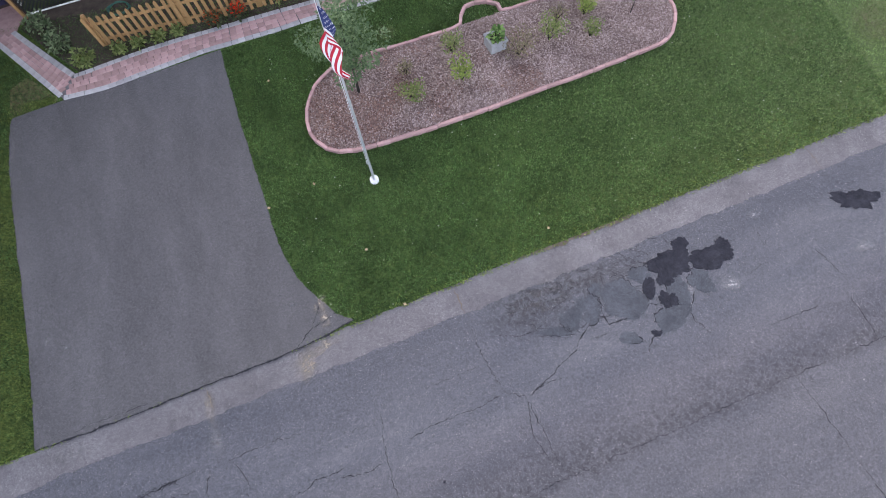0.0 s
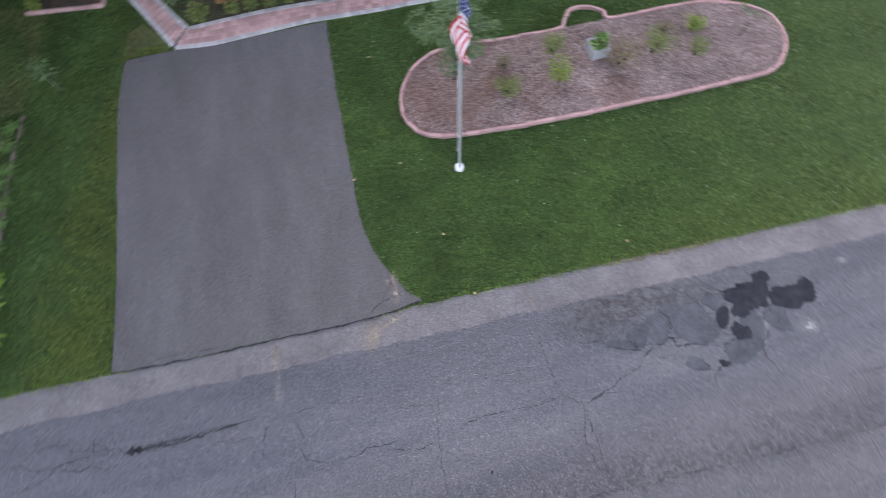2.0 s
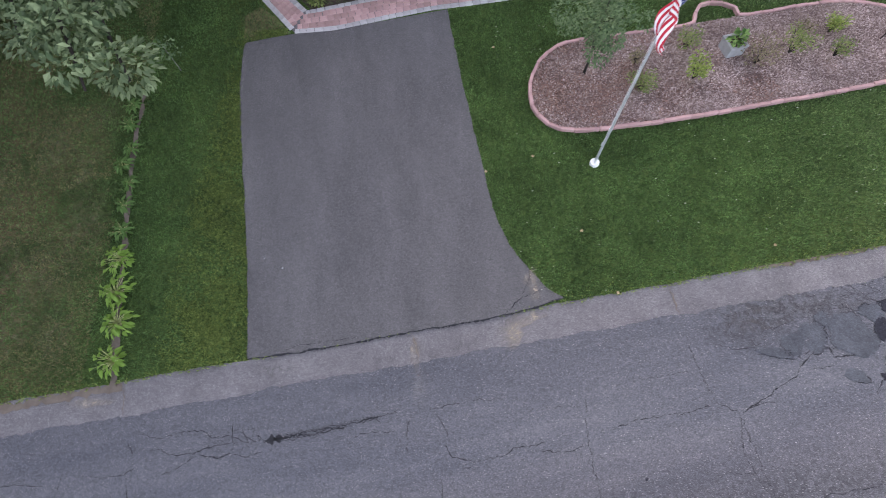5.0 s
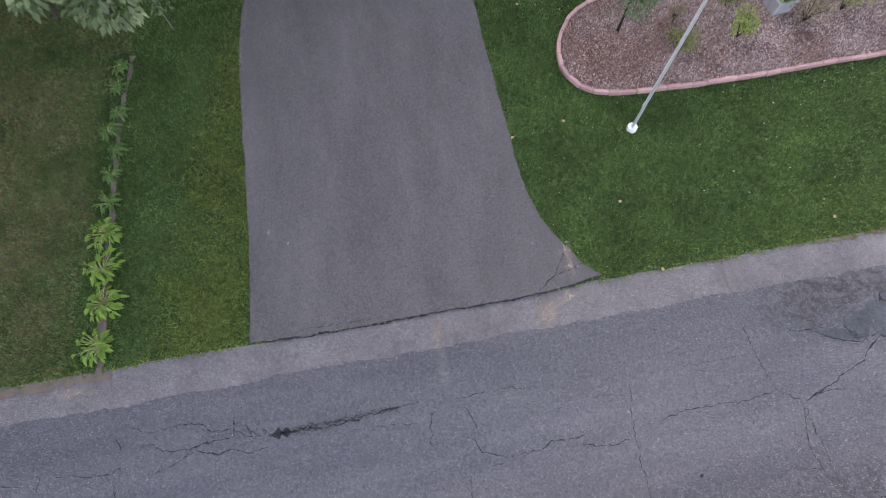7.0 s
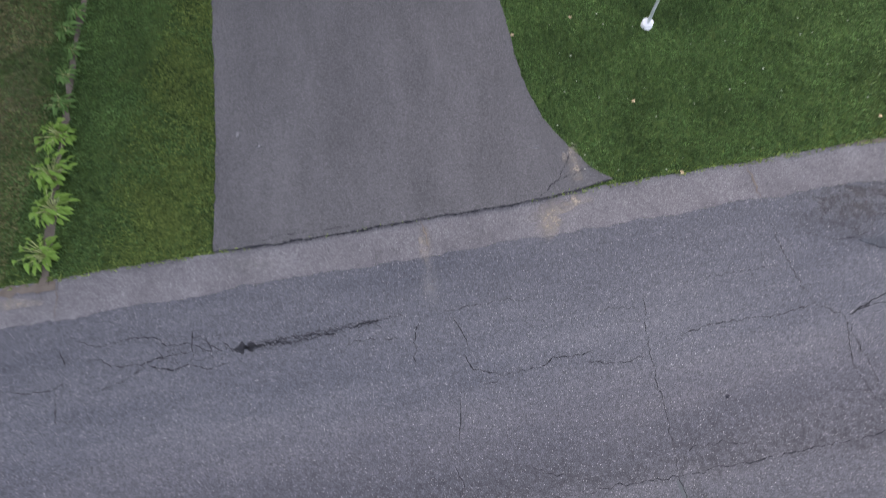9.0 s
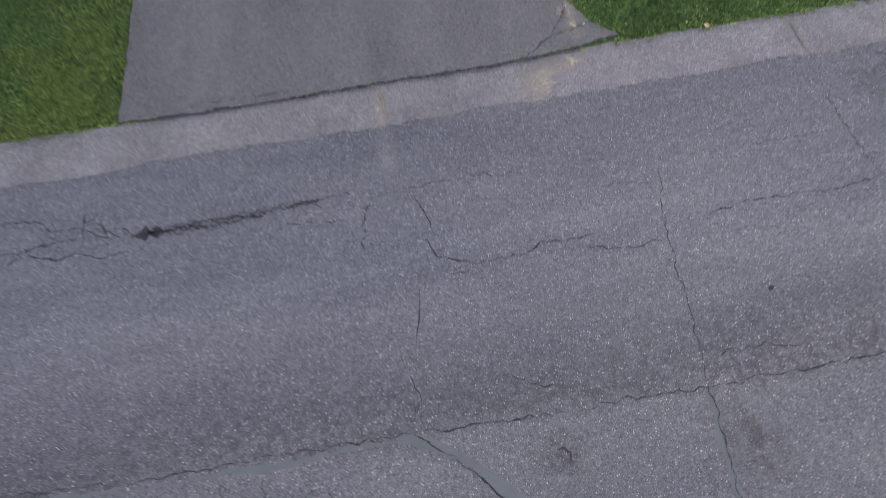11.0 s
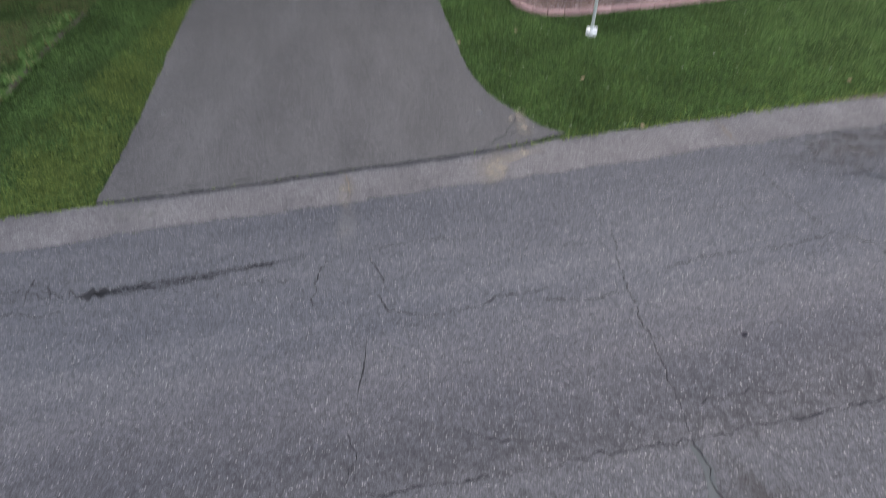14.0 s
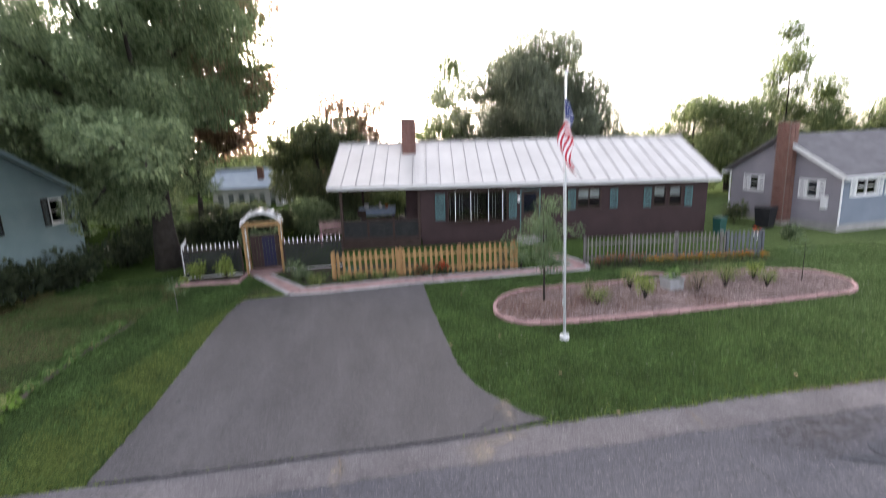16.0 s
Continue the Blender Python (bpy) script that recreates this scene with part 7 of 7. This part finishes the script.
back = [(-25.0, 43.0, 9.0, 4.5, 5000, "leaf_back", 0.5), (-19.5, 44.0, 7.2, 4.0, 5000, "leaf_back", 0.3), (-14.5, 43.0, 6.4, 3.6, 4500, "leaf_back", 0.3), (-10.2, 20.5, 6.4, 2.9, 8000, "leaf_dark", 0.6), (-8.6, 24.0, 8.7, 2.7, 6500, "leaf_russet", 0.8), (-2.5, 31.0, 6.6, 3.0, 4000, "leaf_back", 1.2),
        (-1.4, 28.0, 11.2, 2.0, 4200, "leaf_back", 2.6), (4.3, 26.0, 11.3, 4.9, 21000, "leaf_oak", 2.4), (7.3, 26.5, 9.2, 3.0, 8500, "leaf_oak", 1.4), (9.5, 25.5, 4.5, 2.2, 3500, "leaf_back", 0.5), (17.2, 27.0, 6.9, 3.5, 6500, "leaf_back", 1.0),
        (20.6, 28.0, 6.7, 3.3, 5000, "leaf_dark", 0.8), (24.2, 27.0, 12.2, 2.3, 4600, "leaf_back", 3.0), (26.8, 27.5, 8.5, 2.3, 3000, "leaf_back", 3.0), (31.5, 28.0, 6.4, 3.2, 3600, "leaf_back", 1.0), (36.5, 28.0, 7.2, 3.8, 4200, "leaf_dark", 1.0),
        (-26.5, 24.5, 9.0, 3.6, 5000, "leaf_back", 1.0), (-26.0, 26.0, 11.0, 4.6, 7000, "leaf_dark", 1.2), (-34.0, 20.0, 12.0, 5.0, 6000, "leaf_dark", 1.2), (12.5, 33.0, 4.6, 2.6, 3000, "leaf_back", 1.0), (40.0, 26.0, 8.0, 4.2, 4500, "leaf_back", 1.0),
        (-21.0, 19.0, 6.5, 3.0, 4500, "leaf_big", 0.4), (-23.5, 21.5, 11.5, 3.6, 9000, "leaf_back", 2.0), (-25.0, 20.0, 11.0, 4.4, 9000, "leaf_dark", 2.0), (-30.0, 15.0, 12.0, 5.0, 9000, "leaf_back", 2.0), (-6.0, 28.0, 5.4, 3.0, 3500, "leaf_back", 0.3), (0.5, 27.5, 5.0, 2.8, 3500, "leaf_back", 0.3), (11.8, 26.5, 4.3, 2.4, 3000, "leaf_back", 0.3), (30.5, 24.0, 5.4, 3.0, 3000, "leaf_back", 0.3)]
for i, (x, y, h, r, n, mat, cb_) in enumerate(back):
    make_tree("tree", x, y, h, 0.1 if cb_ > 2.5 else 0.2, cb_, r, int(n * (3.6 if mat == "leaf_oak" else 2.3)), 0.185, mat, "bark", 620 + i, "leafy tree standing behind the houses", "tree", limbs=9, clumps=80 if mat == "leaf_oak" else 26, group="trees behind the houses")
# hedges and shrubs near the garden
for i, (x, y, r, h, n, mat, lab) in enumerate([
        (-14.0, 13.0, 1.2, 1.5, 2600, "leaf_yew", "dark clipped hedge behind the garden arch"), (-12.3, 12.9, 1.55, 2.0, 8000, "leaf_yew", "dark clipped hedge behind the garden arch"),
        (-9.1, 14.2, 1.25, 2.1, 5200, "leaf_pale", "rounded pale green shrub behind the fence"), (-16.8, 10.6, 1.0, 1.0, 1300, "leaf_yew", "dark shrub at the green house"),
        (-20.2, 8.8, 0.9, 1.0, 1200, "leaf_yew", "dark shrub at the green house"), (-17.2, 7.0, 0.8, 0.8, 1000, "leaf_yew", "dark shrub at the green house"), (-15.9, 13.0, 1.3, 1.4, 1800, "leaf_yew", "dark shrub under the maple"),
        (-17.3, 12.6, 1.4, 1.4, 1800, "leaf_yew", "dark shrub under the maple"), (-21.0, 3.4, 1.3, 1.6, 1600, "leaf_yew", "dark shrub at the green house"), (-8.0, 18.5, 1.5, 2.2, 2400, "leaf_dark", "dark hedge bush in the back garden"), (-5.6, 19.0, 1.5, 2.0, 2400, "leaf_back", "green hedge bush in the back garden"), (-10.6, 18.0, 1.3, 1.2, 2000, "leaf_dark", "dark hedge bush in the back garden"),
        (-3.4, 19.6, 1.5, 2.0, 2000, "leaf_dark", "dark hedge bush in the back garden"), (-13.2, 18.2, 1.3, 1.1, 2000, "leaf_back", "green hedge bush in the back garden"), (-7.6, 15.4, 0.9, 1.2, 1200, "leaf_big", "green shrub behind the porch"),
        (9.6, 19.0, 1.3, 1.4, 1600, "leaf_dark", "dark hedge bush in the back garden"), (11.2, 20.5, 1.4, 1.5, 1600, "leaf_back", "green hedge bush in the back garden"),
        (-21.5, 29.0, 1.8, 0.4, 2000, "leaf_dark", "dark hedge before the white house"), (-17.6, 28.0, 1.8, 0.5, 2000, "leaf_dark", "dark green hedge before the white house"), (-25.6, 30.0, 2.0, 2.0, 2000, "leaf_dark", "dark green hedge before the white house"), (-12.4, 27.0, 2.0, 2.2, 2000, "leaf_dark", "dark green hedge behind the garden"), (-11.9, 15.8, 1.3, 1.4, 2200, "leaf_dark", "dark hedge bush in the back garden"), (-10.2, 16.4, 1.3, 1.6, 2200, "leaf_dark", "dark hedge bush in the back garden"), (-13.8, 15.6, 1.3, 1.3, 2200, "leaf_dark", "dark hedge bush in the back garden"), (-8.3, 16.6, 1.2, 1.5, 2000, "leaf_dark", "dark hedge bush in the back garden"),
        (-17.4, 5.6, 0.9, 1.3, 1300, "leaf_yew", "dark shrub at the green house"), (-17.4, 4.3, 0.9, 1.2, 1300, "leaf_yew", "dark shrub at the green house"), (-16.8, 8.0, 1.0, 1.3, 1400, "leaf_yew", "dark shrub at the green house"),
        (-11.0, 11.2, 0.9, 1.2, 900, "leaf_big", "green shrub inside the garden"),
        (12.3, 9.35, 0.35, 0.5, 260, "leaf_big", "low green plant at the grey house"), (12.7, 14.0, 0.6, 0.9, 400, "leaf_dark", "dark shrub beside the grey house")]):
    make_bush("garden_shrub", x, y, r, h, n, 0.16, mat, 700 + i, lab, "shrub", "shrubs round the houses", stems=9)

# ring of far woods that closes the view
rnd = random.Random(91)
v, f = [], []
cl = []
for k in range(190):
    a = math.tau * k / 190
    d = rnd.uniform(50, 62)
    c = Vector((d * math.sin(a), 5 + d * math.cos(a), 0))
    for j in range(4):
        cl.append((c + Vector((rnd.uniform(-2, 2), rnd.uniform(-2, 2), rnd.uniform(0.3, 3.4))), rnd.uniform(1.3, 2.2)))
v, f = leaf_cloud(rnd, cl, 70000, 0.5)
woods = new("far_woods", raw("far_woods", v, f, M["far_wood"]))
tagged(woods, "dense belt of distant dark green woods", "woods", kind="stuff")

# dried-out turf
for i, (x, y, rx, ry) in enumerate([(-13.6, -2.3, 0.8, 1.0), (-13.0, -3.7, 0.45, 0.6), (-15.5, 0.15, 0.9, 1.1), (-13.3, 0.6, 0.5, 0.7), (17.0, 1.9, 1.6, 1.3), (15.0, 1.2, 0.7, 0.5), (1.27, 4.75, 0.35, 0.22), (-14.8, -1.6, 0.7, 0.8), (-9.0, 5.3, 0.45, 0.4), (-12.9, -1.0, 0.5, 0.9), (-14.3, -3.6, 0.8, 0.7), (-14.2, 1.6, 0.7, 0.9), (-13.0, 2.2, 0.4, 0.6)]):
    blob(x, y, rx * 1.35, ry * 1.35, 0.3 * i, 0.006, "straw", 950 + i, "dry_turf", "patch of dried straw-coloured turf", 0.3, 0.003, "turf")

# ---------------------------------------------------------------- grass tufts on the lawns
drive_poly = [(p.x, p.y) for p in ring_pts]
walk_poly = [(-8.05, 4.8), (-6.87, 4.8), (-4.92, 5.18), (-3.1, 5.45), (0.3, 5.85), (2.6, 6.1), (2.8, 7.0), (1.9, 7.3), (0.1, 6.7), (-4.98, 6.22), (-7.6, 5.75), (-9.4, 7.9), (-10.3, 7.75)]


def dry_patch(X, Y):
    """Where the west lawn has dried out."""
    spot = np.zeros(len(X), bool)
    for cx, cy, r in ((-13.6, -2.3, 0.9), (-13.0, -3.7, 0.5), (-15.5, 0.15, 1.0), (15.7, 1.9, 1.5), (1.27, 4.65, 0.3)):
        spot |= (X - cx) ** 2 + (Y - cy) ** 2 < r * r * (0.6 + 0.4 * np.sin(9 * X + 7 * Y))
    return spot | (X < -12.1) & (np.sin(1.3 * X + 0.7 * Y) + np.sin(0.9 * Y - 1.7 * X + 2) + np.sin(2.3 * Y + 1.1 * X + 1) > -0.1)


def grass(name, count, x0, x1, y0, y1, mat, seed, keep, tall, label):
    rs = np.random.RandomState(seed)
    X, Y = rs.uniform(x0, x1, count), rs.uniform(y0, y1, count)
    ok = (Y > -3.41 + LEAN * X + (0.03 if name != "verge_grass" else -0.06)) & keep(X, Y, rs)
    for poly in (drive_poly, bed_poly, walk_poly, strip):
        ins = np.zeros(count, bool)
        for i in range(len(poly)):
            (ax, ay), (bx, by) = poly[i], poly[i - 1]
            if ay != by:
                ins ^= ((ay > Y) != (by > Y)) & (X < (bx - ax) * (Y - ay) / (by - ay) + ax)
        ok &= ~ins
    X, Y = X[ok], Y[ok]
    n = len(X)
    tris = []
    for b in range(2):
        a, h, w = rs.uniform(0, math.tau, n), tall * rs.uniform(0.5, 1.3, n), rs.uniform(0.008, 0.016, n)
        lx, ly = np.cos(a) * h * rs.uniform(0.7, 1.8, n), np.sin(a) * h * rs.uniform(0.7, 1.8, n)
        ox, oy = rs.uniform(-0.015, 0.015, n), rs.uniform(-0.015, 0.015, n)
        px, py = -np.sin(a) * w, np.cos(a) * w
        z = np.full(n, -0.005)
        tris.append(np.stack([np.stack([X + ox + px, Y + oy + py, z], 1), np.stack([X + ox - px, Y + oy - py, z], 1), np.stack([X + ox + lx, Y + oy + ly, h], 1)], 1))
    V = np.concatenate(tris).reshape(-1, 3)
    me = bpy.data.meshes.new(name)
    m = len(V) // 3
    me.vertices.add(len(V))
    me.vertices.foreach_set("co", V.ravel())
    me.loops.add(len(V))
    me.loops.foreach_set("vertex_index", np.arange(len(V), dtype=np.int32))
    me.polygons.add(m)
    me.polygons.foreach_set("loop_start", np.arange(0, len(V), 3, dtype=np.int32))
    me.update()
    me.materials.append(M[mat])
    return tagged(new(name, me), label, "grass", kind="stuff")


grass("lawn_grass", 420000, -17, 14, -6, 8, "grass_blade", 1, lambda X, Y, rs: rs.rand(len(X)) < np.where(dry_patch(X, Y), 0.72, 1.0) * (1 - 0.45 * np.clip((X - 4.0) / 7, 0, 1)), 0.034, "short mown grass blades")
grass("dry_grass", 70000, -18, -11.9, -7, 7, "grass_dry", 2, lambda X, Y, rs: rs.rand(len(X)) < np.where(dry_patch(X, Y), 1.0, 0.08), 0.026, "dry straw-coloured grass blades")
grass("verge_grass", 60000, -15, 15, -6, 0, "grass_lime", 3, lambda X, Y, rs: Y < -3.41 + LEAN * X - 0.02 + (0.3 + np.clip((X - 6.5) / 3, 0, 1)) * rs.rand(len(X)) ** 2, 0.04, "yellowed grass along the verge")
grass("drive_side_grass", 150000, -11.2, -8.2, -5, 5, "grass_lime", 4, lambda X, Y, rs: rs.rand(len(X)) < np.clip(1.25 - np.abs(X + 9.1 - 0.1 * Y) / 0.95, 0, 1) * np.clip(0.45 + 0.25 * (np.sin(2.1 * Y + X) + np.sin(0.9 * Y - 2 * X)) + 0.2 * np.sin(5.3 * Y + 3.7 * X), 0.1, 1), 0.034, "yellowed grass beside the driveway")
grass("east_grass", 120000, 2, 19, -4, 8, "grass_pale", 5, lambda X, Y, rs: rs.rand(len(X)) < 0.9 * np.clip((X - 2.5) / 6, 0, 1), 0.034, "paler grass blades towards the neighbour")
rnd = random.Random(808)
v, f = [], []
for k in range(800):
    x, y = rnd.uniform(-2.2, 13), rnd.uniform(-4, 6.2)
    if rnd.random() > (0.9 if x > 8 or y > 3.5 else 0.45) or y < verge(x, 0.1):
        continue
    a, r, z = rnd.uniform(0, math.tau), rnd.uniform(0.012, 0.028), rnd.uniform(0.036, 0.05)
    i = len(v)
    v += [Vector((x + r * math.cos(a + q), y + r * math.sin(a + q) * 0.7, z + 0.004 * (q > 2))) for q in (0, 1.4, 3.1, 4.5)]
    f.append((i, i + 1, i + 2, i + 3))
tagged(new("clover_blossoms", raw("clover_blossoms", v, f, M["clover"])), "tiny pale clover blossoms scattered in the mown lawn", "clover", kind="stuff")
for i, (x, y) in enumerate([(-1.53, 0.3), (0.03, -3.41), (-2.76, -0.08), (-0.58, -1.83), (3.88, -2.44), (-2.26, 3.9)]):
    rnd = random.Random(800 + i)
    bm = bmesh.new()
    ring = [bm.verts.new((0.035 * math.cos(a) * (1 + 0.4 * (k % 2)), 0.028 * math.sin(a) * (1 + 0.4 * (k % 2)), 0.004 + 0.012 * rnd.random())) for k, a in enumerate([j * math.tau / 9 for j in range(9)])]
    mid = bm.verts.new((0, 0, 0.0))
    for k in range(9):
        bm.faces.new((mid, ring[k], ring[(k + 1) % 9]))
    solid("fallen_leaf", bm, M["dry_leaf"], "pale dry leaf lying on the grass", "leaf", "fallen leaves", m=pose(x, y, 0.03, 0, 0, rnd.uniform(0, 360)))
